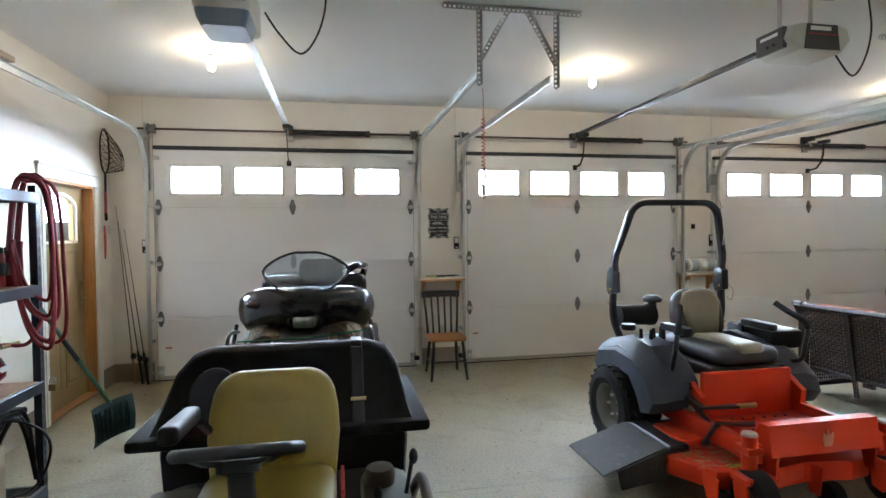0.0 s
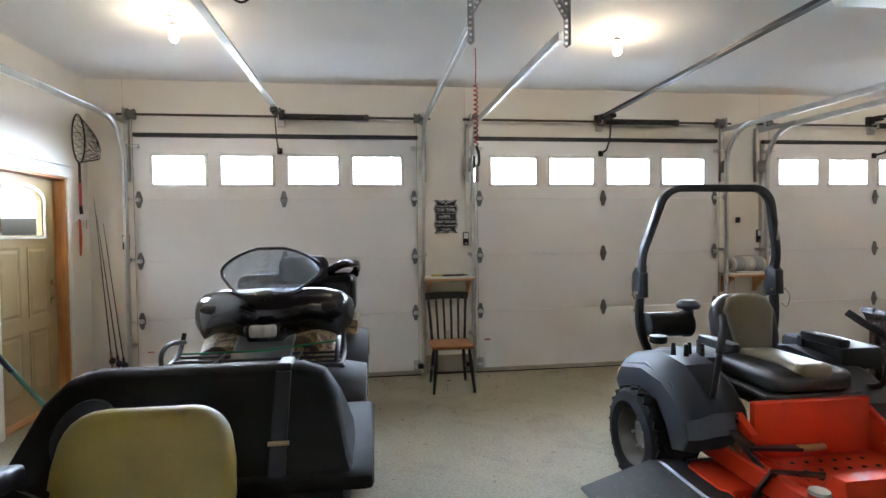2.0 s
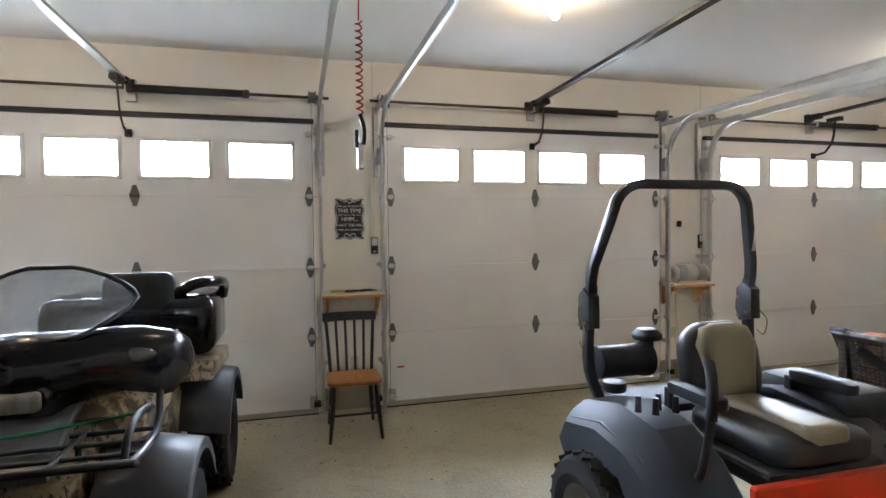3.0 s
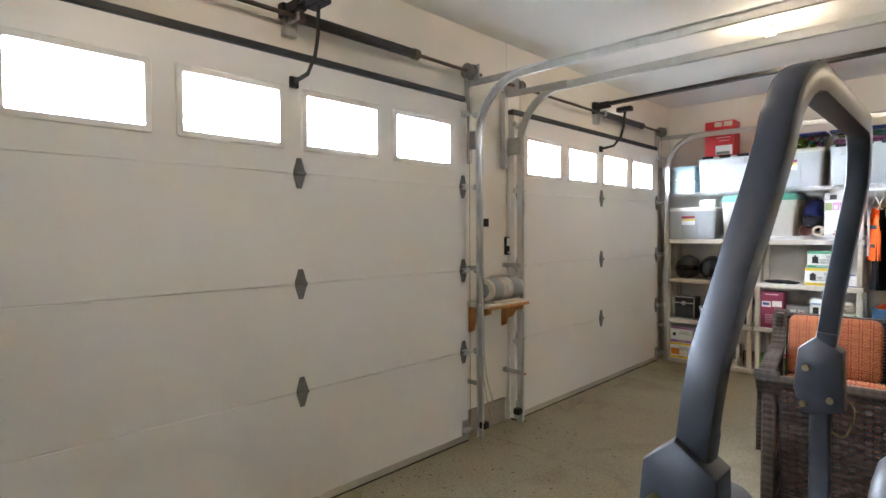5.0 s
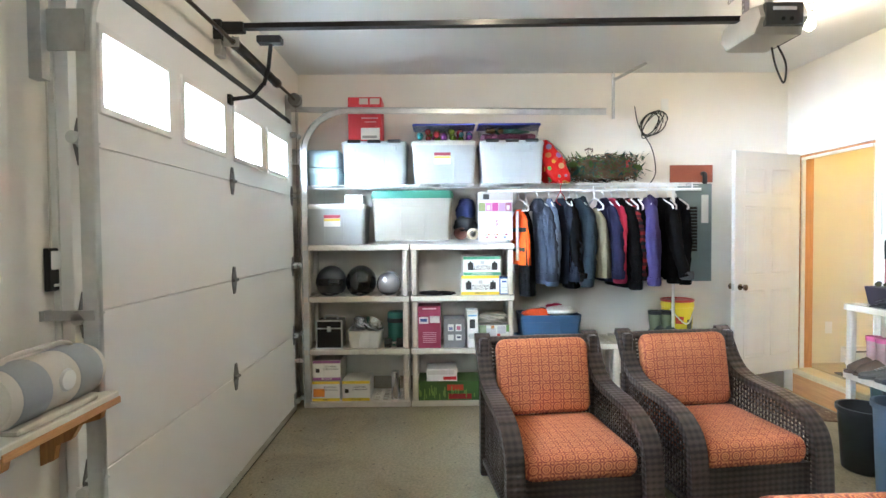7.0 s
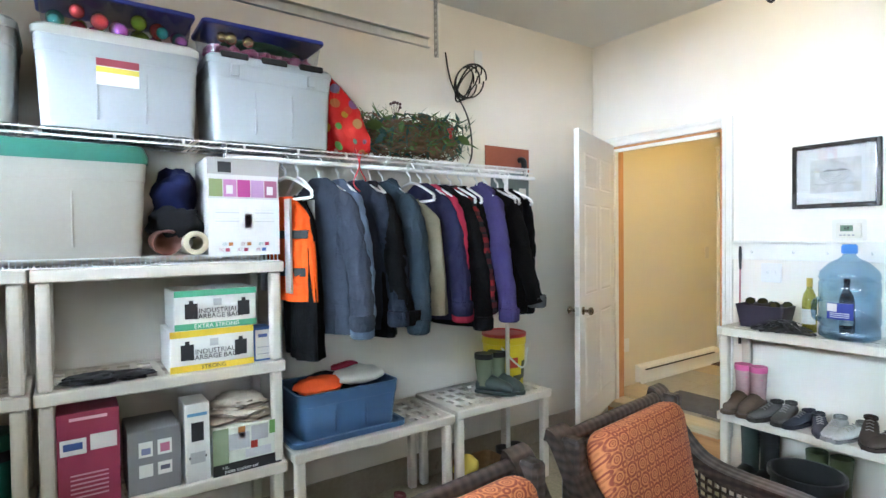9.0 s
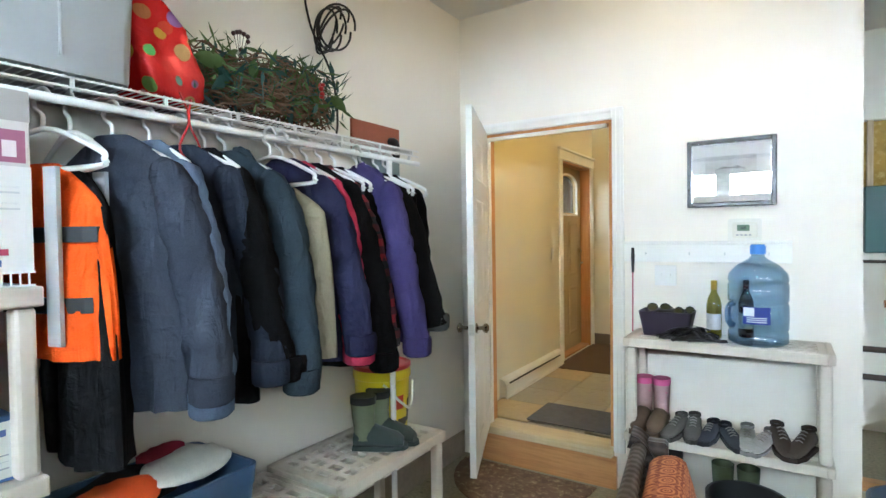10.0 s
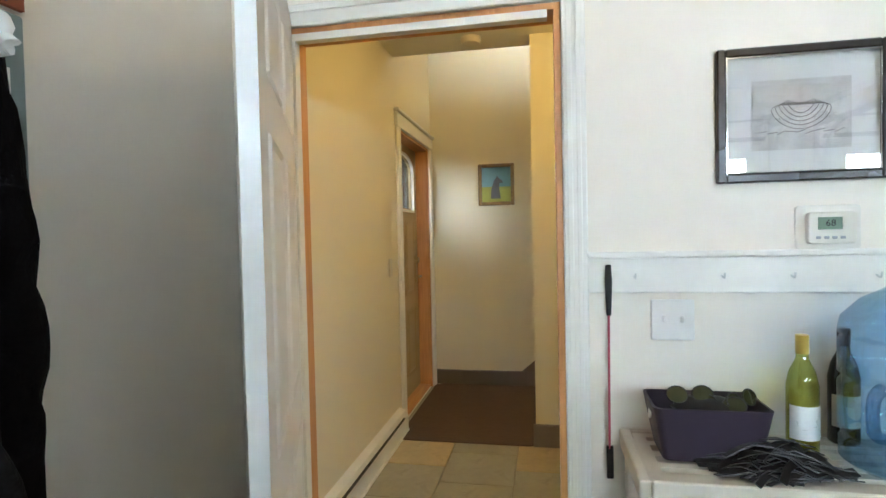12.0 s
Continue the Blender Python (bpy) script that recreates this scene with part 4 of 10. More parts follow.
for s in (-1, 1):
    part("frame_rail", box(B(), s * 0.42 - 0.035, -1.02, 0.30, s * 0.42 + 0.035, 0.35, 0.41, 0.008), ORANGE, mw)
    part("side_plate", prism(B(), [(-0.50, 0.36), (0.0, 0.36), (0.0, 0.64), (-0.36, 0.62), (-0.52, 0.52)], s * 0.36, s * 0.40, "x", 0.004), ORANGE, mw)
    bm = box(B(), s * 0.46 - 0.045, -1.05, 0.36, s * 0.46 + 0.045, -0.93, 0.40, 0.005)
    cyl(bm, (s * 0.46, -1.00, 0.24), (s * 0.46, -1.00, 0.46), 0.042, seg=18)
    box(bm, s * 0.46 - 0.095, -1.10, 0.22, s * 0.46 + 0.095, -0.96, 0.26, 0.01)
    for q in (-1, 1):
        prism(bm, [(-1.08, 0.24), (-0.98, 0.24), (-1.00, 0.10), (-1.06, 0.08), (-1.10, 0.12)], s * 0.46 + q * 0.086 - 0.006, s * 0.46 + q * 0.086 + 0.006, "x")
    part("caster_fork", bm, ORANGE, mw, smooth=30)
    part("caster_cap", lathe(B(), [(0.03, 0.46), (0.043, 0.461), (0.040, 0.475), (0.01, 0.478)], 16, (s * 0.46, -1.0, 0)), GALV_DULL, mw, smooth=40)
    cw = part("caster_wheel", turn_verts(lathe(B(), [(0.05, -0.055), (0.11, -0.065), (0.135, -0.05), (0.14, 0), (0.135, 0.05), (0.11, 0.065), (0.05, 0.055)], 24), pose(s * 0.46, -1.04, 0.142, 0, 90, 0)), RUBBER, mw, smooth=40)
    part("rim", turn_verts(lathe(B(), [(0.015, -0.06), (0.06, -0.062), (0.06, 0.062), (0.015, 0.06)], 16), pose(s * 0.46, -1.04, 0.142, 0, 90, 0)), RIM, cw, smooth=40)
part("front_beam", prism(B(), [(-1.03, 0.33), (-0.95, 0.33), (-0.90, 0.44), (-0.93, 0.50), (-1.0, 0.50)], -0.34, 0.40, "x", 0.006), ORANGE, mw)
part("maker_mark", prism(B(), [(0.0, 0.37), (0.05, 0.37), (0.06, 0.41), (0.06, 0.45), (0.03, 0.43), (0.025, 0.47), (0.02, 0.43), (-0.01, 0.45), (-0.01, 0.41)], -1.0345, -1.031, "y"), tint((0.62, 0.22, 0.12)), mw, "pale crest-shaped mark")
part("side_mark", box(B(), -0.404, -0.46, 0.40, -0.4005, -0.10, 0.44), PAPER, mw, "white maker's stripe")
# deck
o = [(-0.72, -0.30), (-0.74, -0.68), (-0.60, -0.92), (-0.25, -0.98), (0.0, -0.90), (0.25, -0.98), (0.60, -0.92), (0.72, -0.68), (0.70, -0.30), (0.35, -0.12), (-0.35, -0.12)]
part("cutting_deck", prism(B(), o, 0.12, 0.235, "z", 0.02), ORANGE, mw, smooth=25)
part("belt_cover", prism(B(), round_rect(-0.62, -0.62, -0.26, -0.28, 0.06), 0.23, 0.30, "z", 0.02), ORANGE, mw, smooth=30)
part("belt_cover", prism(B(), round_rect(0.26, -0.62, 0.62, -0.28, 0.06), 0.23, 0.30, "z", 0.02), ORANGE, mw, smooth=30)
CHUTE = paint("dusty_rubber_chute", (0.040, 0.039, 0.036), 0.7, vary=0.35, fine=45, coarse=7, bump=0.3, dirt=(0.10, 0.095, 0.08), dirt_at=0.58)
bm = prism(B(), [(-0.62, 0.262), (-0.72, 0.272), (-1.17, 0.165), (-1.172, 0.155), (-0.72, 0.260), (-0.62, 0.250)], -0.62, -0.14, "y", 0.002)
prism(bm, [(-0.60, 0.255), (-0.74, 0.262), (-1.08, 0.178), (-1.05, 0.060), (-0.62, 0.09)], -0.632, -0.620, "y", 0.002)
for i in range(3):
    cyl(bm, (-0.69, -0.56 + 0.17 * i, 0.262), (-0.69, -0.56 + 0.17 * i, 0.280), 0.012, seg=8)
for v in bm.verts:
    v.co.y += (v.co.x + 0.62) * 0.12
part("discharge_chute", bm, CHUTE, mw, "scuffed black rubber discharge chute")
part("chute_bracket", box(B(), -0.72, -0.66, 0.24, -0.58, -0.12, 0.285, 0.01), STEEL_BLK, mw)
rng = random.Random(5)
bm = B()
for i in range(260):
    x, y = rng.uniform(-0.66, -0.15), rng.uniform(-0.90, -0.55)
    a, L = rng.uniform(0, 6.28), rng.uniform(0.02, 0.06)
    z = 0.237 + rng.uniform(0, 0.022)
    sweep(bm, [(x, y, z), (x + L * math.cos(a), y + L * math.sin(a), z + rng.uniform(-0.004, 0.012))], 0.003, 0.0015)
part("grass_clippings", bm, GRASS, mw, "dry grass clippings")["kind"] = "stuff"
bm = sweep(B(), [(-0.44, -0.05, 0.52), (-0.43, -0.42, 0.50), (-0.43, -0.72, 0.36)], 0.03, 0.012, (1, 0, 0))
sweep(bm, [(-0.45, -0.62, 0.26), (-0.46, -0.75, 0.44), (-0.30, -0.86, 0.46)], 0.05, 0.014)
part("lift_linkage", bm, STEEL_BLK, mw)
part("gauge_wheel", cyl(B(), (-0.64, -0.95, 0.07), (-0.57, -0.95, 0.07), 0.07, seg=18), RUBBER, mw, smooth=40)
part("gauge_wheel", cyl(B(), (0.05, -1.0, 0.07), (0.12, -1.0, 0.07), 0.07, seg=18), RUBBER, mw, smooth=40)
for sx in (-1, 1):
    part("beam_gusset", prism(B(), [(-1.03, 0.34), (-0.93, 0.34), (-0.97, 0.20), (-1.02, 0.20)], 0.03 + sx * 0.33 - 0.008, 0.03 + sx * 0.33 + 0.008, "x"), ORANGE, mw)
    part("foot_pan_edge", box(B(), sx * 0.37 - 0.012, -0.93, 0.36, sx * 0.37 + 0.012, -0.46, 0.43, 0.004), ORANGE, mw)
    part("wheel_bracket", prism(B(), [(-0.99, 0.22), (-0.84, 0.22), (-0.90, 0.05), (-0.97, 0.05)], (-0.645 if sx < 0 else 0.035), (-0.637 if sx < 0 else 0.043), "x"), ORANGE, mw)
part("cover_hinge", cyl(B(), (-0.60, -0.285, 0.302), (-0.28, -0.285, 0.302), 0.010, seg=8), STEEL_BLK, mw, smooth=40)
part("height_pin", tube(B(), [(-0.26, -0.66, 0.50), (-0.12, -0.66, 0.50)], 0.016, 10), BRASS, mw, "olive-brass height pedal pin", smooth=40)
arm = part("lift_arm", sweep(B(), [(-0.43, -0.20, 0.56), (-0.42, -0.56, 0.47), (-0.24, -0.66, 0.50)], 0.055, 0.016, (0, 0, 1)), STEEL_BLK, mw)
for i in range(6):
    part("index_hole", cyl(B(), (-0.4075, -0.42 + 0.035 * (i % 3), 0.555 + 0.03 * (i // 3)), (-0.4005, -0.42 + 0.035 * (i % 3), 0.555 + 0.03 * (i // 3)), 0.010, seg=8), BLACK, mw)
part("side_rod", tube(B(), [(-0.425, -0.15, 0.46), (-0.425, -0.78, 0.33)], 0.011, 8), GALV, mw, "bright steel link rod", smooth=50)
part("hydraulic_hose", tube(B(), spline([(-0.36, 0.05, 0.60), (-0.41, -0.10, 0.52), (-0.38, -0.22, 0.42), (-0.33, -0.20, 0.34)], 5), 0.013, 8), RUBBER, mw, smooth=50)
part("deck_label", box(B(), -0.50, -0.90, 0.2375, -0.38, -0.86, 0.2385), tint((0.75, 0.6, 0.05)), mw, "yellow warning sticker")

# lawn tractor with a rear grass hopper: faces -y
TC = -0.22
tr = thing("lawn_tractor", "lawn tractor with an ochre seat and twin-bin black grass hopper", "lawn tractor", pose(TC, 1.9, 0))
HOP = paint("hopper_plastic", (0.008, 0.0072, 0.0065), 0.6, vary=0.3, fine=140, bump=0.25, spec=0.14, dirt=(0.020, 0.017, 0.013), dirt_at=0.6)


def lean(bm):
    """Leans the hopper's front face back."""
    for v in bm.verts:
        v.co.y += max(0, v.co.z - 0.74) * 0.62 * max(0.0, 1 - max(0, v.co.y - 0.6) / 0.7)
    return bm


bm = B()
prof = [(-0.60, 0.72), (-0.56, 0.80), (-0.50, 0.98), (-0.44, 1.05), (-0.36, 1.075), (0.36, 1.075), (0.44, 1.05), (0.49, 0.98), (0.53, 0.80), (0.56, 0.72)]
loops = []
for y, f, dz in ((0.50, 0.985, -0.015), (0.525, 1.0, 0), (0.58, 1.0, 0.0), (0.80, 1.0, -0.05), (1.0, 0.98, -0.10), (1.22, 0.92, -0.22)):
    loops.append([(u * f, y, 0.72 + (v - 0.72) * f + (dz if v > 0.8 else 0)) for u, v in prof])
rings(bm, loops)
lean(bm)
hop = part("hopper_lid", bm, HOP, tr, "black plastic hopper lid", smooth=50)
bm = box(B(), -0.66, 0.47, 0.70, 0.62, 1.28, 0.755, 0.02, 2)
part("hopper_lip", bm, HOP, tr, smooth=40)
for x0, x1 in ((-0.56, -0.03), (0.01, 0.53)):
    bm = box(B(), x0, 0.54, 0.20, x1, 1.22, 0.70, 0.05, 2)
    for v in bm.verts:
        v.co.x += (v.co.x - (x0 + x1) / 2) * (v.co.z - 0.7) * 0.25
    part("hopper_bin", bm, HOP, tr, smooth=40)
part("inlet", lean(turn_verts(lathe(B(), [(0.085, 0), (0.10, 0.0), (0.10, 0.034), (0.092, 0.036), (0.085, 0.034)], 24), pose(-0.33, 0.515, 0.90, 90, 0, 0))), BLACK, hop, smooth=40)
# near-black disc stands for the shade inside the inlet
part("inlet_mouth", lean(turn_verts(lathe(B(), [(0.01, 0), (0.088, 0.0), (0.088, 0.012), (0.01, 0.012)], 24), pose(-0.33, 0.500, 0.90, 90, 0, 0))), paint("mouth_shade", (0.004, 0.004, 0.004), 0.9), hop)
bm = box(B(), 0.27, 0.485, 0.74, 0.325, 0.503, 1.06, 0.004)
box(bm, 0.27, 0.49, 1.06, 0.325, 0.60, 1.085, 0.006)
lean(bm)
part("hopper_strap", bm, BLACK, hop)
bm = B()
cyl(bm, (0.265, 0.475, 0.85), (0.335, 0.475, 0.85), 0.007, seg=8)
lean(bm)
part("strap_buckle", bm, BRASS, hop)
# rear wheels, body and seat
for s in (-1, 1):
    wheel(tr, (s * 0.40, 0.25, 0.27), 0.27, 0.22, 0.13, 18, 0.012, tint((0.5, 0.38, 0.03), 0.4)).matrix_basis = pose(s * 0.40, 0.25, 0.27, 0, 0, 0 if s < 0 else 180)
    wheel(tr, (s * 0.36, -1.05, 0.19), 0.19, 0.16, 0.09, 14, 0.006, tint((0.5, 0.38, 0.03), 0.4)).matrix_basis = pose(s * 0.36, -1.05, 0.19, 0, 0, 0 if s < 0 else 180)
GREEN = paint("tractor_green", (0.03, 0.14, 0.03), 0.3, vary=0.1, coat=0.3)
part("hood", prism(B(), [(-1.22, 0.36), (-1.26, 0.52), (-1.15, 0.66), (-0.62, 0.76), (-0.55, 0.76), (-0.55, 0.36)], -0.24, 0.24, "x", 0.05), GREEN, tr, smooth=40)
part("dashboard", prism(B(), [(-0.60, 0.36), (-0.60, 0.78), (-0.48, 0.84), (-0.38, 0.76), (-0.36, 0.36)], -0.17, 0.17, "x", 0.03), BLACK, tr, smooth=40)
part("footwell", box(B(), -0.44, -0.55, 0.28, 0.44, 0.0, 0.33, 0.01), BLACK, tr)
part("fender_deck", prism(B(), round_rect(-0.50, -0.12, 0.50, 0.50, 0.12), 0.46, 0.56, "z", 0.03), paint("olive_black", (0.045, 0.042, 0.035), 0.5, vary=0.15), tr, smooth=40)
part("frame", box(B(), -0.20, -1.15, 0.20, 0.20, 0.55, 0.46, 0.02), BLACK, tr)
seat = part("seat", pad(B(), round_rect(-0.28, -0.20, 0.20, 0.26, 0.10), 0.60, 0.70, "z", 0.022), YELLOW_VINYL, tr, smooth=60)
bm = turn_verts(pad(B(), [(-0.235, 0.0), (0.235, 0.0), (0.255, 0.2), (0.25, 0.30)] + arc(0.12, 0.34, 0.12, 15, 90, 5) + arc(-0.12, 0.34, 0.12, 90, 165, 5) + [(-0.25, 0.30), (-0.255, 0.2)], -0.05, 0.05, "y", 0.03), pose(-0.04, 0.27, 0.60, -14, 0, 0))
bk = part("backrest", bm, YELLOW_VINYL, tr, "ochre vinyl backrest", smooth=60)
part("back_inset", turn_verts(pad(B(), round_rect(-0.15, 0.10, 0.15, 0.38, 0.07), -0.07, 0.0, "y", 0.014), pose(-0.04, 0.27, 0.60, -14, 0, 0)), YELLOW_VINYL, bk, smooth=60)
part("seat_red_bracket", box(B(), 0.215, 0.02, 0.56, 0.23, 0.24, 0.68, 0.003), tint((0.45, 0.04, 0.02)), tr, "red seat side bracket")
ar = turn_verts(box(B(), -0.032, -0.34, -0.035, 0.032, 0.06, 0.025, 0.018, 3), pose(-0.325, 0.18, 0.94, -8, 0, 4))
part("armrest", ar, BLACK, tr, smooth=40)
part("armrest_arm", sweep(B(), [(-0.30, 0.22, 0.90), (-0.27, 0.33, 0.80), (-0.22, 0.30, 0.64)], 0.03, 0.02), BLACK, tr)
# steering wheel
bm = B()
ringp = [(0.155 * math.cos(2 * math.pi * k / 36), 0.155 * math.sin(2 * math.pi * k / 36), 0) for k in range(37)]
tube(bm, ringp, 0.017, 10, cap=False)
turn_verts(bm, pose(-0.045, -0.43, 1.025, -21, 0, 0))
sw = part("steering_wheel", bm, BLACK, tr, smooth=60)
bm = B()
for a in (90, 210, 330):
    sweep(bm, [(0, 0, -0.03), (0.085 * math.cos(radians(a)), 0.085 * math.sin(radians(a)), -0.025), (0.147 * math.cos(radians(a)), 0.147 * math.sin(radians(a)), 0)], 0.05, 0.014, (0, 0, 1))
lathe(bm, [(0.02, -0.06), (0.055, -0.05), (0.06, -0.02), (0.03, 0.0)], 16)
turn_verts(bm, pose(-0.045, -0.43, 1.025, -21, 0, 0))
part("spokes", bm, BLACK, sw, smooth=40)
part("steering_column", cyl(B(), (-0.045, -0.42, 1.0), (-0.02, -0.50, 0.70), 0.035, seg=12), BLACK, tr, smooth=40)
# consoles beside the seat
OLIVE = paint("olive_plastic", (0.075, 0.062, 0.04), 0.5, vary=0.15, fine=100)
for s in (-1, 1):
    part("console", box(B(), s * 0.38 - 0.09, -0.10, 0.56, s * 0.38 + 0.09, 0.22, 0.66, 0.025, 2), OLIVE, tr, smooth=40)
    part("grab_handle", tube(B(), spline([(s * 0.49, -0.20, 0.60), (s * 0.50, -0.19, 0.68), (s * 0.50, -0.06, 0.73), (s * 0.50, 0.08, 0.66), (s * 0.48, 0.12, 0.58)], 5), 0.02, 10), OLIVE, tr, smooth=50)
part("cup_holder", lathe(B(), [(0.05, 0.62), (0.07, 0.66), (0.07, 0.70), (0.058, 0.70), (0.05, 0.665), (0.01, 0.66)], 20, (-0.38, -0.04, 0)), OLIVE, tr, smooth=40)
part("fuel_cap", lathe(B(), [(0.055, 0.66), (0.058, 0.70), (0.05, 0.72), (0.01, 0.725)], 14, (0.36, 0.10, 0)), OLIVE, tr, smooth=30)
for x, y, h in ((0.44, 0.0, 0.78), (0.30, -0.14, 0.72)):
    bm = cyl(B(), (x, y, 0.62), (x + 0.03, y, h), 0.008, seg=8)
    ball(bm, (x + 0.035, y, h + 0.01), (0.017, 0.017, 0.03), 10, 6)
    part("lever", bm, BLACK, tr, smooth=50)

# quad bike: faces -y
qd = thing("quad_bike", "black and camouflage quad bike with handlebar fairing and clear windshield", "quad bike", pose(-0.24, 4.50, 0))


def camo_mat():
    m, n, l, b = node_mat("camouflage_plastic")
    v = coords(n, l)
    base = ramp(n, l, noise_tex(n, l, v, 7, 3, 0.5, 1.2), ((0.40, (0.055, 0.035, 0.018)), (0.47, (0.26, 0.18, 0.09)), (0.58, (0.34, 0.25, 0.14)), (0.66, (0.10, 0.08, 0.04))))
    twig = ramp(n, l, noise_tex(n, l, coords(n, l, (1, 1, 0.35), rot=(0, 30, 20)), 26, 4, 0.6, 2.0), ((0.56, (0, 0, 0)), (0.60, (1, 1, 1))))
    l.new(mixed(n, l, twig, base, (0.03, 0.02, 0.012)), b.inputs["Base Color"])
    b.inputs["Roughness"].default_value = 0.3
    return m


CAMO = camo_mat()
FENDER = paint("dusty_black_plastic", (0.045, 0.047, 0.052), 0.42, vary=0.2, fine=80, bump=0.1)
for s in (-1, 1):
    for y in (-0.55, 0.72):
        wheel(qd, (s * 0.46, y, 0.32), 0.31, 0.24, 0.155, 20, 0.018, BLACK).matrix_basis = pose(s * 0.46, y, 0.325, 0, 0, 0 if s < 0 else 180)
        o = arc(y, 0.36, 0.40, 165, 15, 10) + arc(y, 0.36, 0.36, 15, 165, 10)
        bm = prism(B(), o, s * 0.28, s * 0.60, "x", 0.008)
        for v in bm.verts:
            v.co.z += 0.04 - max(0, abs(v.co.x) - 0.42) * 0.35
        part("wheel_arch", bm, FENDER, qd, smooth=40)
    part("side_panel", prism(B(), [(0.02, 0.52), (0.10, 0.40), (0.42, 0.44), (0.50, 0.66), (0.36, 0.80), (0.10, 0.72)], s * 0.24, s * 0.33, "x", 0.02), CAMO, qd, smooth=40)
    part("rear_camo_panel", prism(B(), [(0.38, 0.76), (1.05, 0.74), (1.02, 0.84), (0.45, 0.86)], s * 0.28, s * 0.52, "x", 0.02), CAMO, qd, smooth=40)
part("chassis", box(B(), -0.22, -0.85, 0.28, 0.22, 1.0, 0.52, 0.05, 2), BLACK, qd, smooth=40)
bm = B()
loops = []
for y, w, z0, z1 in ((-0.92, 0.14, 0.50, 0.66), (-0.82, 0.24, 0.45, 0.78), (-0.55, 0.27, 0.50, 0.86), (-0.30, 0.20, 0.55, 0.95), (0.0, 0.16, 0.55, 0.88), (0.2, 0.16, 0.55, 0.84)):
    loops.append([(u, y, v) for u, v in round_rect(-w, z0, w, z1, 0.06, 3)])
rings(bm, loops)
part("front_cowl", bm, CAMO, qd, "camouflage patterned front cowl", smooth=50)
part("cowl_panel", prism(B(), [(-0.86, 0.76), (-0.60, 0.86), (-0.36, 0.95), (-0.36, 0.99), (-0.62, 0.92), (-0.88, 0.80)], -0.17, 0.17, "x", 0.015), tint((0.12, 0.12, 0.125), 0.3), qd, "grey centre cowl strip", smooth=40)
part("seat", pad(B(), round_rect(-0.16, -0.05, 0.16, 0.68, 0.08), 0.84, 0.93, "z", 0.02), BLACK_GLOSS, qd, smooth=60)
# front rack
bm = B()
tube(bm, spline([(-0.46, -0.60, 0.98), (-0.47, -0.70, 0.86), (-0.46, -0.98, 0.85), (-0.40, -1.02, 0.86), (0.40, -1.02, 0.86), (0.46, -0.98, 0.85), (0.47, -0.70, 0.86), (0.46, -0.60, 0.98)], 6), 0.014, 8)
for y in (-0.92, -0.80, -0.68):
    tube(bm, [(-0.46, y, 0.855), (0.46, y, 0.855)], 0.009, 8)
for x in (-0.22, 0.22):
    tube(bm, [(x, -1.02, 0.86), (x, -0.62, 0.858)], 0.009, 8)
    tube(bm, [(x, -0.75, 0.85), (x, -0.72, 0.5)], 0.012, 8)
part("front_rack", bm, STEEL_BLK, qd, smooth=50)
part("bungee_cord", tube(B(), [(-0.44, -0.72, 0.885), (0.0, -0.76, 0.895), (0.44, -0.66, 0.92)], 0.006, 6), tint((0.02, 0.22, 0.10)), qd, "green bungee cord")
# fairing with hand guards, headlight and windshield
MASK = ((-0.515, 1.035, 0.02, -0.20, 0.02), (-0.50, 1.035, 0.085, -0.22, 0.06), (-0.44, 1.03, 0.145, -0.28, 0.10), (-0.34, 1.045, 0.165, -0.36, 0.115), (-0.26, 1.075, 0.145, -0.41, 0.12), (-0.20, 1.08, 0.14, -0.46, 0.13), (-0.10, 1.07, 0.155, -0.51, 0.15), (0.0, 1.07, 0.16, -0.53, 0.16))
loops = [[(x, yc + hy * math.cos(a), zc + hz * math.sin(a)) for a in (2 * math.pi * k / 20 for k in range(20))] for x, zc, hz, yc, hy in MASK + tuple((-q[0],) + q[1:] for q in reversed(MASK[:-1]))]
part("fairing", rings(B(), loops), BLACK_GLOSS, qd, "gloss black fairing with rounded hand guards", smooth=60)
bm = rings(B(), [[(u * w, y, z0 + (z1 - z0) * v) for u, v in ((-0.75, 0), (0.75, 0), (1, 0.35), (0.9, 0.8), (0.4, 1), (-0.4, 1), (-0.9, 0.8), (-1, 0.35))] for y, w, z0, z1 in ((-0.665, 0.09, 0.945, 1.05), (-0.645, 0.115, 0.925, 1.10), (-0.55, 0.155, 0.91, 1.15), (-0.40, 0.17, 0.93, 1.18))])
part("nose_cone", bm, BLACK_GLOSS, qd, "gloss black nose around the headlight", smooth=45)
for s in (-1, 1):
    part("shoulder_panel", rings(B(), [[(s * x, y, z) for y, z in ((-0.68 + d, 0.80), (-0.20, 0.82), (-0.16, 0.955 - e), (-0.45, 0.965 - e), (-0.64 + d, 0.90 - e))] for x, d, e in ((0.14, 0.0, 0.0), (0.30, 0.02, 0.0), (0.39, 0.08, 0.05), (0.41, 0.12, 0.09))]), CAMO, qd, "camouflage shoulder panel", smooth=30)
    part("rack_hoop", tube(B(), spline([(s * 0.44, -1.00, 0.86), (s * 0.45, -0.98, 0.94), (s * 0.45, -0.86, 0.97), (s * 0.44, -0.66, 0.94)], 5), 0.013, 8), STEEL_BLK, qd, smooth=50)
part("nose_badge", ball(B(), (0, -0.655, 1.085), (0.03, 0.012, 0.010), 12, 6), tint((0.10, 0.10, 0.105), 0.25), qd, smooth=60)
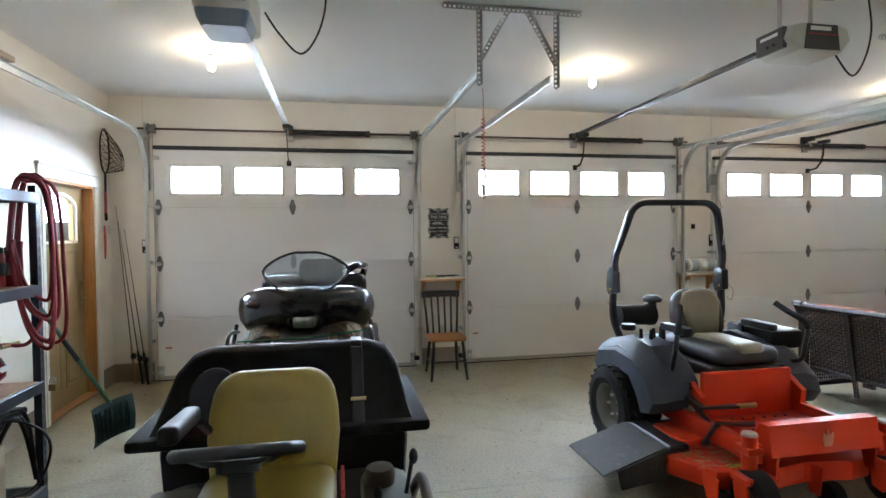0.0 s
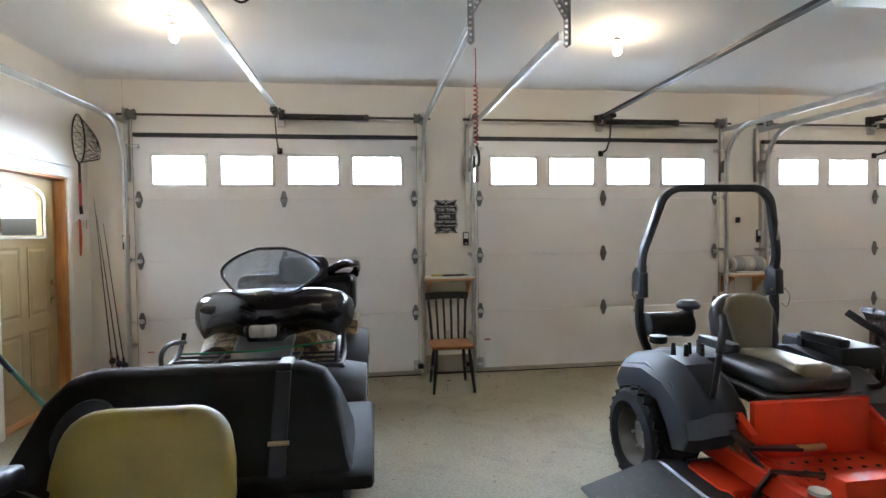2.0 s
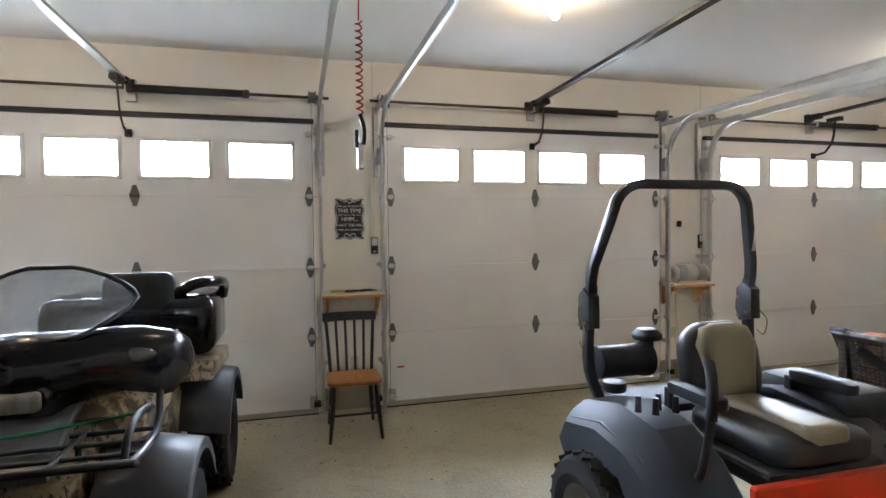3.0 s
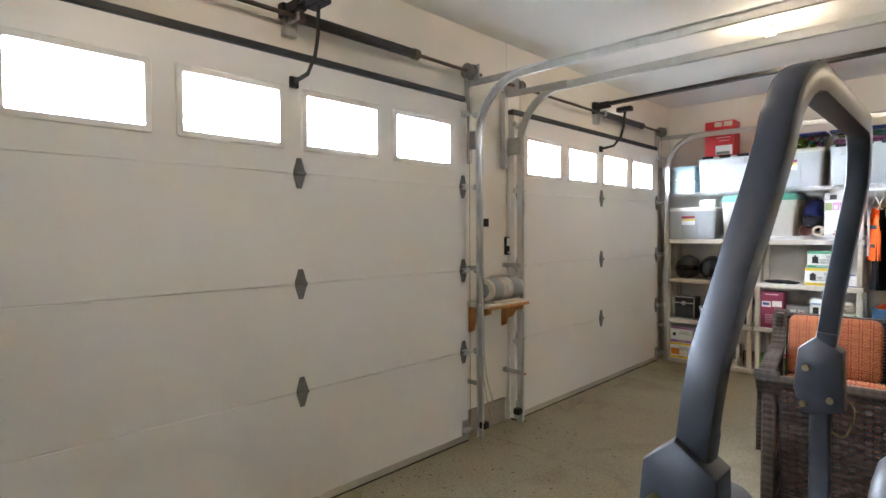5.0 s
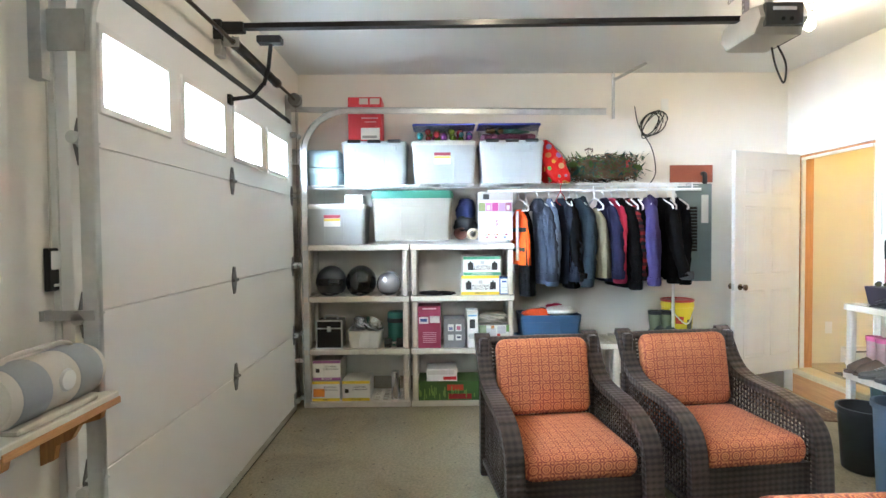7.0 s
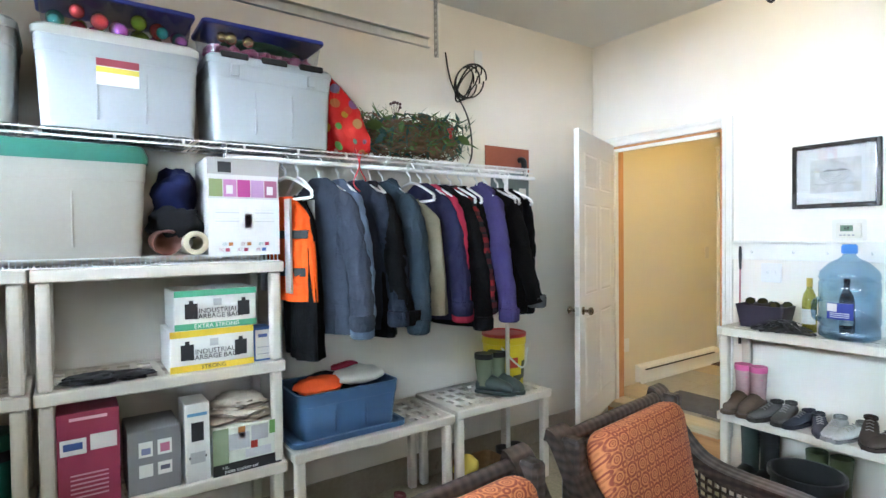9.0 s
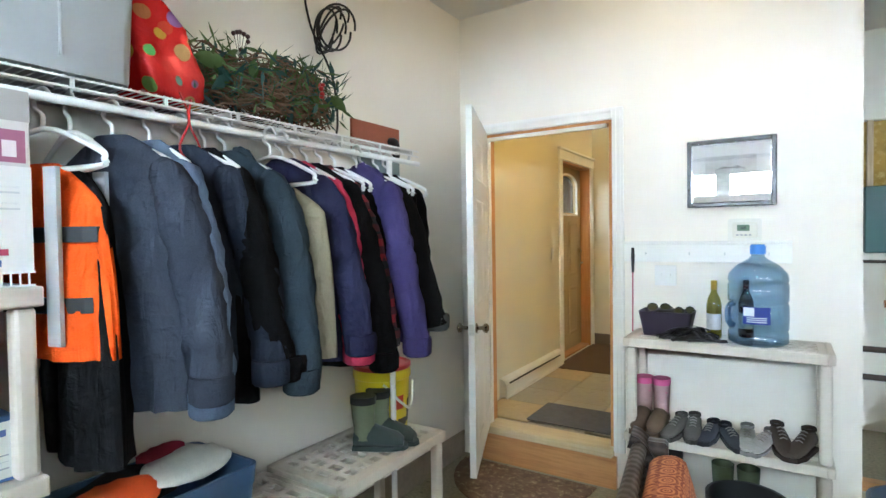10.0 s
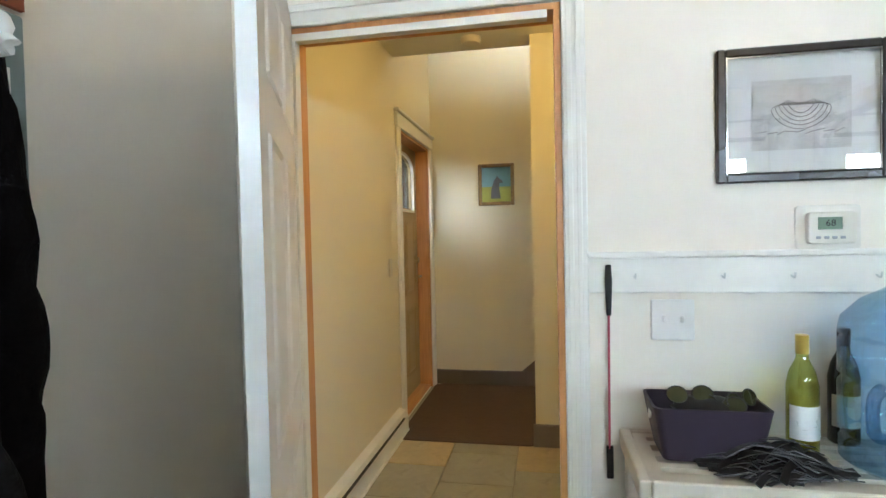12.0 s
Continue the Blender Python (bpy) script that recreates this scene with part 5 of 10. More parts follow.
for s in (-1, 1):
    # tan reflection on each hand guard, put in as a tinted oval
    part("guard_reflection", ball(B(), (s * 0.335, -0.462, 1.10), (0.085, 0.022, 0.032), 16, 8), paint("guard_sheen", (0.05, 0.045, 0.035), 0.2, vary=0.1), qd, smooth=60)
    part("handlebar_grip", tube(B(), [(s * 0.12, -0.20, 1.14), (s * 0.44, -0.14, 1.13)], 0.018, 10), RUBBER, qd, smooth=50)
hl = part("headlight", pad(B(), round_rect(-0.078, 0.955, 0.078, 1.03, 0.018), -0.684, -0.60, "y", 0.005), paint("lamp_lens", (0.70, 0.66, 0.58), 0.08, 0.5, vary=0.5, fine=25, coarse=34, bump=0.6, stretch=(1, 1, 0.2)), qd, "ribbed clear headlight", smooth=40)
WIND = glass_mat("scratched_windshield", (0.62, 0.72, 0.82), 0.16, 0.46)
bm = B()
loops = []
for f, w in ((0, 0.17), (0.12, 0.235), (0.28, 0.30), (0.42, 0.318), (0.56, 0.30), (0.70, 0.262), (0.84, 0.205), (0.94, 0.14), (1.0, 0.08)):
    z, y = 1.195 + 0.275 * f, -0.60 + 0.24 * f
    loops.append([(w * u, y + 0.17 * (w * u / 0.318) ** 2, z + 0.035 * (w * u / 0.318) ** 2 * (1 - f)) for u in (k / 6 for k in range(-6, 7))])
rings(bm, loops, closed=False)
bmesh.ops.solidify(bm, geom=bm.faces[:], thickness=0.004)
ws = part("windshield", bm, WIND, qd, "scratched clear windshield", smooth=60)
edge = [p[0] for p in loops] + loops[-1] + [p[-1] for p in reversed(loops)] + list(reversed(loops[0]))
part("windshield_trim", tube(B(), edge, 0.009, 6), BLACK, ws, smooth=50)
part("tail_box", box(B(), -0.46, 0.55, 0.86, 0.50, 1.12, 1.24, 0.09, 3), BLACK_GLOSS, qd, "black rear storage box", smooth=50)
part("box_backrest", turn_verts(pad(B(), round_rect(-0.20, 0, 0.20, 0.26, 0.07), -0.06, 0.06, "y", 0.02), pose(0.08, 0.62, 1.12, -8, 0, 0)), BLACK, qd, smooth=60)
part("box_armrest", tube(B(), spline([(0.24, 0.62, 1.22), (0.38, 0.64, 1.30), (0.48, 0.80, 1.30), (0.50, 1.0, 1.27), (0.48, 1.08, 1.18)], 5), 0.035, 10), BLACK_GLOSS, qd, smooth=60)

# ---- shelving end of the garage ----
RESIN = paint("beige_resin", (0.62, 0.57, 0.49), 0.5, vary=0.08, fine=70, coarse=4, bump=0.1, dirt=(0.45, 0.37, 0.27), dirt_at=0.66)
SHELF_WHITE = paint("white_wire", (0.80, 0.80, 0.80), 0.4, vary=0.03, bump=0.02)
TOTE_GREY = paint("grey_tote", (0.37, 0.385, 0.39), 0.36, vary=0.05, fine=60, bump=0.05)
TOTE_TAUPE = paint("taupe_tote", (0.36, 0.335, 0.285), 0.4, vary=0.07, fine=60, bump=0.05, dirt=(0.40, 0.36, 0.29), dirt_at=0.68)
LID_PALE = paint("pale_lid", (0.55, 0.54, 0.49), 0.4, vary=0.05)


def shelf_slab(bm, x0, y0, x1, y1, z, slots=True):
    """A moulded resin shelf with an apron, slotted top and rounded rim."""
    t = 0.05
    box(bm, x0, y0, z - t, x0 + 0.03, y1, z, 0.006, 2)
    box(bm, x1 - 0.03, y0, z - t, x1, y1, z, 0.006, 2)
    box(bm, x0 + 0.03, y0, z - t, x1 - 0.03, y0 + 0.03, z, 0.004)
    box(bm, x0 + 0.03, y1 - 0.03, z - t, x1 - 0.03, y1, z, 0.004)
    n, k = max(2, int((y1 - y0) / 0.085)), 4

    def cuts(a, b, count, bar):
        step = (b - a) / count
        return [a] + [v for i in range(count) for v in (a + step * i + (bar if i == 0 else bar / 2), a + step * (i + 1) - (bar if i == count - 1 else bar / 2))] + [b]
    xs, ys = cuts(x0 + 0.03, x1 - 0.03, k, 0.034), cuts(y0 + 0.03, y1 - 0.03, n, 0.030)
    top = [[bm.verts.new((x, y, z - 0.003)) for y in ys] for x in xs]
    low = [[bm.verts.new((x, y, z - 0.018)) for y in ys] for x in xs]
    hole = lambda i, j: 0 <= i < len(xs) - 1 and 0 <= j < len(ys) - 1 and i % 2 == 1 and j % 2 == 1
    for i in range(len(xs) - 1):
        for j in range(len(ys) - 1):
            if hole(i, j):
                q = ((i, j), (i + 1, j), (i + 1, j + 1), (i, j + 1))
                for (a, b), (c, d) in zip(q, q[1:] + q[:1]):
                    bm.faces.new((top[a][b], top[c][d], low[c][d], low[a][b]))
            else:
                bm.faces.new((top[i][j], top[i + 1][j], top[i + 1][j + 1], top[i][j + 1]))
                bm.faces.new((low[i][j], low[i][j + 1], low[i + 1][j + 1], low[i + 1][j]))


def resin_unit(name, label, x0, y0, x1, y1, levels, group=""):
    ob = thing(name, label, "shelving unit", pose(x0, y0, 0), group)
    w, d = x1 - x0, y1 - y0
    for z in levels:
        bm = B()
        shelf_slab(bm, 0, 0, w, d, z)
        part("shelf", bm, RESIN, ob)
    zs = ([0.0] if levels[0] > 0.12 else []) + list(levels)
    for a, b in zip(zs, zs[1:]):
        for px, py in ((0.012, 0.012), (w - 0.062, 0.012), (0.012, d - 0.062), (w - 0.062, d - 0.062)):
            part("post", box(B(), px, py, a + (0.001 if a else 0), px + 0.05, py + 0.05, b - 0.05, 0.012, 2), RESIN, ob)
    return ob


LEVELS = (0.052, 0.535, 1.02, 1.49)
resin_unit("plastic_shelving", "beige resin four-tier shelving filled with helmets and boxes", 7.97, 5.36, 8.40, 6.33, LEVELS, "resin shelving")
resin_unit("plastic_shelving", "beige resin four-tier shelving holding cartons and bags", 7.97, 4.395, 8.40, 5.35, LEVELS, "resin shelving")
resin_unit("low_shelf", "scuffed beige resin low shelf used as a bench", 7.93, 3.43, 8.39, 4.375, (0.57,), "low resin shelves")
resin_unit("low_shelf", "scuffed beige resin low shelf used as a bench", 7.93, 2.64, 8.39, 3.415, (0.585,), "low resin shelves")
wire_end = thing("wire_shelf", "white wire shelf panel lying on the resin shelving", "wire panel", pose(7.98, 4.40, 1.491))
bm = B()
for i in range(70):
    y = 0.02 + 1.26 * i / 69
    box(bm, 0, y, 0.0, 0.003, y + 0.004, 0.035)
    box(bm, 0, y, 0.0, 0.30, y + 0.003, 0.003)
for z in (0.0, 0.032):
    box(bm, -0.002, 0.01, z, 0.004, 1.29, z + 0.005)
ob = part("wire_deck", bm, SHELF_WHITE, wire_end)
ob["kind"] = "stuff"

# long wire shelf with hanging rod
ws_ = thing("wire_shelf", "long white wire shelf with a hanging rod below", "wire shelf", pose(8.05, 2.68, 2.04))
L = 3.72
bm = B()
for i in range(150):
    y = 0.01 + (L - 0.02) * i / 149
    box(bm, 0, y, 0, 0.375, y + 0.0028, 0.0028)
part("wire_deck", bm, SHELF_WHITE, ws_)["kind"] = "stuff"
for x, z in ((0.0, -0.004), (0.0, -0.030), (0.13, -0.004), (0.25, -0.004), (0.37, -0.004)):
    part("long_wire", box(B(), x - 0.003, 0, z - 0.003, x + 0.003, L, z + 0.003), SHELF_WHITE, ws_)
for i in range(15):
    y = 0.05 + (L - 0.1) * i / 14
    part("lip_clip", box(B(), -0.003, y, -0.03, 0.004, y + 0.012, 0.0), SHELF_WHITE, ws_)
part("hanging_rod", cyl(B(), (0.03, -0.04, -0.06), (0.03, 1.95, -0.06), 0.013, seg=12), SHELF_WHITE, ws_, smooth=50)
for y in (0.04, 0.55, 1.1, 1.6, 1.94):
    part("rod_bracket", sweep(B(), [(0.03, y, -0.045), (0.03, y, -0.004), (0.12, y, -0.003)], 0.02, 0.006, (0, 1, 0)), SHELF_WHITE, ws_)
part("support_pole", cyl(B(), (0.02, 0.22, -0.07), (0.02, 0.22, -2.038), 0.014, seg=12), SHELF_WHITE, ws_, "white support pole", smooth=50)


def tote(name, label, x0, y0, z0, x1, y1, z1, mat, lid, taper=0.07, latches=False, sticker=None, arch=0.0):
    ob = thing(name, label, "storage bin", pose((x0 + x1) / 2, (y0 + y1) / 2, z0))
    w, d, h = (x1 - x0) / 2, (y1 - y0) / 2, z1 - z0
    lh = 0.045 if lid is not None else 0.0
    bm = B()
    loops = []
    for z, f in ((0, 1 - taper), (0.01, 1 - taper * 0.9), (h * 0.72, 1 - taper * 0.3), (h * 0.725, 1 - taper * 0.18), (h - lh - 0.012, 1 - taper * 0.05), (h - lh - 0.01, 1.0), (h - lh, 1.0)):
        loops.append([(u, v, z) for u, v in round_rect(-w * f, -d * f, w * f, d * f, 0.035, 3)])
    if lid is None:
        loops += [[(u, v, h) for u, v in round_rect(-w + 0.012, -d + 0.012, w - 0.012, d - 0.012, 0.03, 3)], [(u, v, h - 0.06) for u, v in round_rect(-w + 0.02, -d + 0.02, w - 0.02, d - 0.02, 0.03, 3)],
                  [(u, v, 0.01) for u, v in round_rect(-w + 0.04, -d + 0.04, w - 0.04, d - 0.04, 0.03, 3)]]
    rings(bm, loops)
    body = part("body", bm, mat, ob, smooth=35)
    for v in (-d * 0.30, d * 0.30):
        bm = B()
        box(bm, -w * (1 - taper * 0.55) - 0.004, v - 0.004, h * 0.10, -w * (1 - taper * 0.6) + 0.006, v + 0.004, h * 0.62, 0.002)
        part("rib", bm, mat, body)
    if lid is not None:
        bm = B()
        rings(bm, [[(u, v, z) for u, v in round_rect(-w * f, -d * f, w * f, d * f, 0.04, 3)] for z, f in ((h - lh, 1.02), (h - lh * 0.4, 1.025), (h - 0.004 + arch, 0.98), (h + arch, 0.93))])
        l_ = part("lid", bm, lid, ob, smooth=35)
        if latches:
            for v in (-d * 0.62, 0, d * 0.62):
                part("latch", box(B(), -w * 1.03 - 0.006, v - 0.06, h - 0.022, -w * 0.9, v + 0.06, h + 0.008, 0.004), BLACK, l_, "black lid latch")
            for v in (-d * 0.62, d * 0.62):
                part("clip", box(B(), -w * 1.01 - 0.006, v - 0.02, h - 0.10, -w * 0.97, v + 0.02, h - 0.045, 0.004), mat, l_)
    if sticker:
        f = 1 - taper * 0.45
        st = part("sticker", turn_verts(box(B(), -0.001, -0.075, -0.05, 0.0008, 0.075, 0.055), pose(-w * (1 - taper * 0.36) - 0.0035, sticker * d, h * 0.58, 0, -taper * w / h * 40, 0)), PAPER, body, "white price sticker")
        part("sticker_band", turn_verts(box(B(), -0.002, -0.075, 0.025, -0.001, 0.075, 0.055), pose(-w * (1 - taper * 0.36) - 0.0035, sticker * d, h * 0.58, 0, -taper * w / h * 40, 0)), tint((0.30, 0.04, 0.06)), st)
        part("sticker_band", turn_verts(box(B(), -0.002, -0.075, 0.0, -0.001, 0.075, 0.022), pose(-w * (1 - taper * 0.36) - 0.0035, sticker * d, h * 0.58, 0, -taper * w / h * 40, 0)), tint((0.72, 0.60, 0.08)), st)
    return ob


TZ = 2.044
BLUE_PALE = paint("pale_blue_board", (0.42, 0.58, 0.66), 0.5, vary=0.05)
tote("storage_bin", "grey plastic bin with black latches on the wire shelf", 8.02, 5.375, TZ, 8.40, 5.965, 2.44, TOTE_GREY, TOTE_GREY, latches=True)
tote("storage_bin", "grey plastic bin with a pale lid and price sticker", 8.02, 4.74, TZ, 8.40, 5.325, 2.44, TOTE_GREY, LID_PALE, sticker=0.05)
tote("storage_bin", "grey plastic bin with black latches beside a gift bag", 8.02, 4.115, TZ, 8.40, 4.70, 2.44, TOTE_GREY, TOTE_GREY, latches=True)
for z in (TZ, TZ + 0.163):
    tote("pale_blue_box", "small pale blue lidded box stacked on the wire shelf", 8.06, 6.0, z, 8.38, 6.30, z + 0.16, BLUE_PALE, BLUE_PALE, 0.03)
tote("storage_bin", "grey-taupe plastic bin with a pale lid and sticker", 7.99, 5.755, 1.494, 8.39, 6.33, 1.865, TOTE_GREY, LID_PALE, sticker=0.05)
tote("storage_bin", "taupe plastic trunk with a chipped green lid", 7.985, 4.955, 1.528, 8.39, 5.695, 1.955, TOTE_TAUPE, paint("chipped_green", (0.03, 0.155, 0.11), 0.4, vary=0.15, dirt=(0.5, 0.47, 0.38), dirt_at=0.70), arch=0.03)
solid("food_tub", box(B(), 8.05, 5.78, 1.868, 8.2, 5.95, 1.95, 0.012, 2), WHITE_PL, "small translucent tub on a storage bin", "tub", smooth=40)
tote("storage_tote", "open blue plastic tote holding knitted hats and mitts", 7.96, 3.78, 0.60, 8.34, 4.34, 0.83, paint("blue_tote", (0.055, 0.11, 0.21), 0.42, vary=0.1), None, 0.10)
bm = rings(B(), [[(u, v, z) for u, v in round_rect(7.95 + q, 3.74 + q, 8.36 - q, 4.37 - q, 0.04, 3)] for z, q in ((0.575, 0.01), (0.58, 0), (0.605, 0), (0.606, 0.02), (0.59, 0.03))])
solid("tote_lid", bm, paint("blue_lid", (0.05, 0.10, 0.19), 0.42), "blue lid lying upside down under the tote", "lid", smooth=35)


def soft(bm, c, r, rng, lump=0.25, seg=16, ring=10):
    """A crumpled soft lump."""
    sub = B()
    ball(sub, (0, 0, 0), 1.0, seg, ring)
    k = rng.uniform(0, 50)
    for v in sub.verts:
        f = 1 + lump * noise.noise(Vector(v.co) * 1.8 + Vector((k, 0, 0))) + lump * 0.5 * noise.noise(Vector(v.co) * 5 + Vector((0, k, 0)))
        v.co = Vector((c[0] + v.co.x * f * r[0], c[1] + v.co.y * f * r[1], c[2] + v.co.z * f * r[2]))
    me = bpy.data.meshes.new("tmp")
    sub.to_mesh(me)
    sub.free()
    bm.from_mesh(me)
    bpy.data.meshes.remove(me)
    return bm


RG = random.Random(11)
KNIT = lambda c: paint("knit_%02d" % len(bpy.data.materials), c, 0.9, vary=0.15, fine=160, coarse=9, bump=0.5, spec=0.15)
for c, r, col, lab in (((8.10, 4.18, 0.83), (0.10, 0.13, 0.045), (0.75, 0.09, 0.02), "bright orange knitted hat in the tote"), ((8.12, 3.95, 0.85), (0.11, 0.14, 0.045), (0.70, 0.68, 0.60), "cream wool mitts in the tote"),
                       ((8.22, 4.08, 0.80), (0.10, 0.20, 0.06), (0.02, 0.02, 0.025), "black knitted scarf in the tote"), ((8.20, 3.98, 0.88), (0.05, 0.08, 0.03), (0.30, 0.03, 0.05), "dark red knitted cap in the tote")):
    solid("knitwear", soft(B(), c, r, RG), KNIT(col), lab, "knitwear", smooth=60)


def carton(name, label, x0, y0, z0, x1, y1, z1, color, bands=(), texts=(), rough=0.55, category="box"):
    """A carton with printed areas on its face towards -x: bands are (v0, w0, v1, w1, color) as shares of the face."""
    ob = thing(name, label, category, pose((x0 + x1) / 2, (y0 + y1) / 2, z0))
    w, d, h = (x1 - x0) / 2, (y1 - y0) / 2, z1 - z0
    body = part("body", box(B(), -w, -d, 0, w, d, h, 0.003), tint(color, rough), ob)
    for i, (v0, w0, v1, w1, c) in enumerate(bands):
        part("print", box(B(), -w - 0.0012 - 0.0004 * (i % 3), d - v1 * 2 * d, w0 * h, -w - 0.0002, d - v0 * 2 * d, w1 * h), tint(c, rough), body)
    for t, size, v, q, c in texts:
        words(t, size, tint(c, rough), pose(-w - 0.0028, d - v * 2 * d, q * h, 90, 0, -90), body)
    return ob


BLK, YEL, WHT, GRN, RED = (0.02, 0.02, 0.02), (0.80, 0.58, 0.04), (0.78, 0.77, 0.74), (0.10, 0.38, 0.22), (0.60, 0.03, 0.04)


def bag_box(y0, z0, y1, z1, band, strength, dark):
    return carton("carton", "white carton of garbage bags with a %s band" % ("green" if band == GRN else "yellow"), 8.0, y0, z0, 8.28, y1, z1, WHT,
                  ((0, 0, 1, 0.16, band), (0, 0.84, 1, 1, band), (0.12, 0.28, 0.27, 0.66, BLK), (0.17, 0.66, 0.22, 0.74, BLK), (0.76, 0.28, 0.91, 0.66, BLK), (0.81, 0.66, 0.86, 0.74, BLK), (0.46, 0.58, 0.56, 0.76, (0.5, 0.5, 0.5))),
                  (("INDUSTRIAL", 0.030, 0.52, 0.46, BLK), ("GARBAGE BAGS", 0.030, 0.52, 0.32, BLK), (strength, 0.026, 0.5, 0.08, dark)))


bag_box(4.535, 1.021, 4.885, 1.20, YEL, "STRONG", BLK)
bag_box(4.52, 1.202, 4.865, 1.375, GRN, "EXTRA STRONG", WHT)
carton("carton", "small blue and white upright carton on the shelf", 8.02, 4.445, 1.021, 8.12, 4.53, 1.18, (0.05, 0.12, 0.35), ((0.1, 0.06, 0.9, 0.92, WHT), (0.25, 0.7, 0.75, 0.8, (0.1, 0.15, 0.4)), (0.2, 0.2, 0.8, 0.22, (0.4, 0.4, 0.45)), (0.2, 0.3, 0.8, 0.32, (0.4, 0.4, 0.45)), (0.2, 0.4, 0.8, 0.42, (0.4, 0.4, 0.45))))
PINKS = [(0.25, 0.30, 0.12), (0.50, 0.22, 0.42), (0.45, 0.06, 0.25), (0.45, 0.28, 0.48), (0.35, 0.12, 0.20)]
mug = [(0, 0.83, 1, 1, (0.40, 0.38, 0.36)), (0, 0.0, 1, 0.58, WHT)] + [(0.02 + 0.192 * i, 0.60, 0.20 + 0.192 * i, 0.78, c) for i, c in enumerate(PINKS)]
mug += [(0.06 + 0.19 * i, 0.63, 0.15 + 0.19 * i, 0.72, (0.75, 0.70, 0.70)) for i in range(5)] + [(0.10 + 0.085 * i, 0.09, 0.16 + 0.085 * i, 0.125, RG.choice([(0.4, 0.05, 0.1), (0.1, 0.3, 0.3), (0.25, 0.1, 0.3), (0.5, 0.2, 0.05)])) for i in range(10)]
mug += [(0.14 + 0.085 * i, 0.03, 0.20 + 0.085 * i, 0.065, RG.choice([(0.4, 0.05, 0.1), (0.1, 0.2, 0.5), (0.35, 0.1, 0.3), (0.5, 0.1, 0.15)])) for i in range(9)]
mug += [(0.10, 0.46 - 0.03 * i, 0.42, 0.47 - 0.03 * i, (0.6, 0.6, 0.6)) for i in range(6)] + [(0.64, 0.46 - 0.03 * i, 0.92, 0.47 - 0.03 * i, (0.6, 0.6, 0.6)) for i in range(6)] + [(0.50, 0.28, 0.60, 0.42, (0.5, 0.2, 0.3)), (0.14, 0.85, 0.32, 0.96, BLK)]
carton("coffee_maker_box", "white and taupe coffee machine carton with mug photographs", 7.985, 4.41, 1.528, 8.25, 4.725, 1.96, (0.62, 0.60, 0.57), mug)
carton("appliance_box", "crimson slow cooker carton with product photographs", 7.99, 5.075, 0.536, 8.2, 5.285, 0.925, (0.28, 0.03, 0.07), ((0.05, 0.58, 0.46, 0.74, WHT), (0.52, 0.60, 0.95, 0.76, WHT), (0.10, 0.63, 0.40, 0.70, (0.05, 0.1, 0.3)), (0.60, 0.62, 0.88, 0.70, (0.35, 0.25, 0.35)), (0.2, 0.92, 0.8, 0.95, (0.7, 0.45, 0.5))) + tuple((0.2, 0.36 - 0.045 * i, 0.8, 0.375 - 0.045 * i, (0.6, 0.35, 0.4)) for i in range(6)))
carton("appliance_box", "grey hair dryer carton with four small pictures", 8.0, 4.85, 0.536, 8.25, 5.05, 0.80, (0.22, 0.22, 0.225), ((0.2, 0.58, 0.46, 0.82, WHT), (0.55, 0.58, 0.82, 0.82, WHT), (0.2, 0.26, 0.46, 0.46, WHT), (0.55, 0.26, 0.82, 0.46, WHT), (0.25, 0.62, 0.42, 0.72, (0.2, 0.22, 0.4)), (0.6, 0.62, 0.78, 0.76, (0.5, 0.15, 0.25)), (0.26, 0.3, 0.4, 0.42, (0.3, 0.15, 0.3)), (0.6, 0.33, 0.78, 0.4, (0.1, 0.1, 0.15))))
carton("toy_box", "tall white carton with a black drone picture and open flaps", 7.99, 4.735, 0.536, 8.15, 4.835, 0.88, WHT, ((0.25, 0.52, 0.75, 0.76, BLK), (0.15, 0.30, 0.85, 0.33, BLK), (0.2, 0.24, 0.8, 0.38, (0.5, 0.5, 0.5)), (0.1, 0.84, 0.9, 0.88, (0.15, 0.35, 0.6))))
carton("cookware_box", "green and white pasta pot carton with food photograph", 7.985, 4.42, 0.536, 8.25, 4.725, 0.745, (0.72, 0.74, 0.66), ((0, 0, 1, 0.24, BLK), (0, 0.24, 0.22, 1, (0.28, 0.34, 0.20)), (0.22, 0.5, 0.52, 0.85, (0.55, 0.55, 0.56)), (0.55, 0.62, 0.80, 0.95, (0.5, 0.5, 0.52)), (0.82, 0.7, 1.0, 1.0, (0.15, 0.32, 0.08)), (0.36, 0.72, 0.46, 0.98, (0.5, 0.22, 0.06)), (0.54, 0.38, 0.64, 0.62, (0.5, 0.05, 0.03)), (0.46, 0.27, 0.84, 0.46, (0.60, 0.60, 0.62))), (("7.5L", 0.016, 0.17, 0.155, WHT), ("pasta cooker set", 0.022, 0.40, 0.07, WHT)))
CRUMPLED = paint("crumpled_paper", (0.58, 0.51, 0.40), 0.7, vary=0.25, fine=30, coarse=12, bump=0.6)
for i in range(5):
    solid("paper_bag", soft(B(), (8.11 + 0.006 * (i % 2), 4.58, 0.763 + 0.019 * i), (0.13, 0.155 - 0.012 * i, 0.017), RG, 0.45), CRUMPLED, "crumpled paper bag folded flat on a carton", "paper bag", smooth=40, group="paper bags")
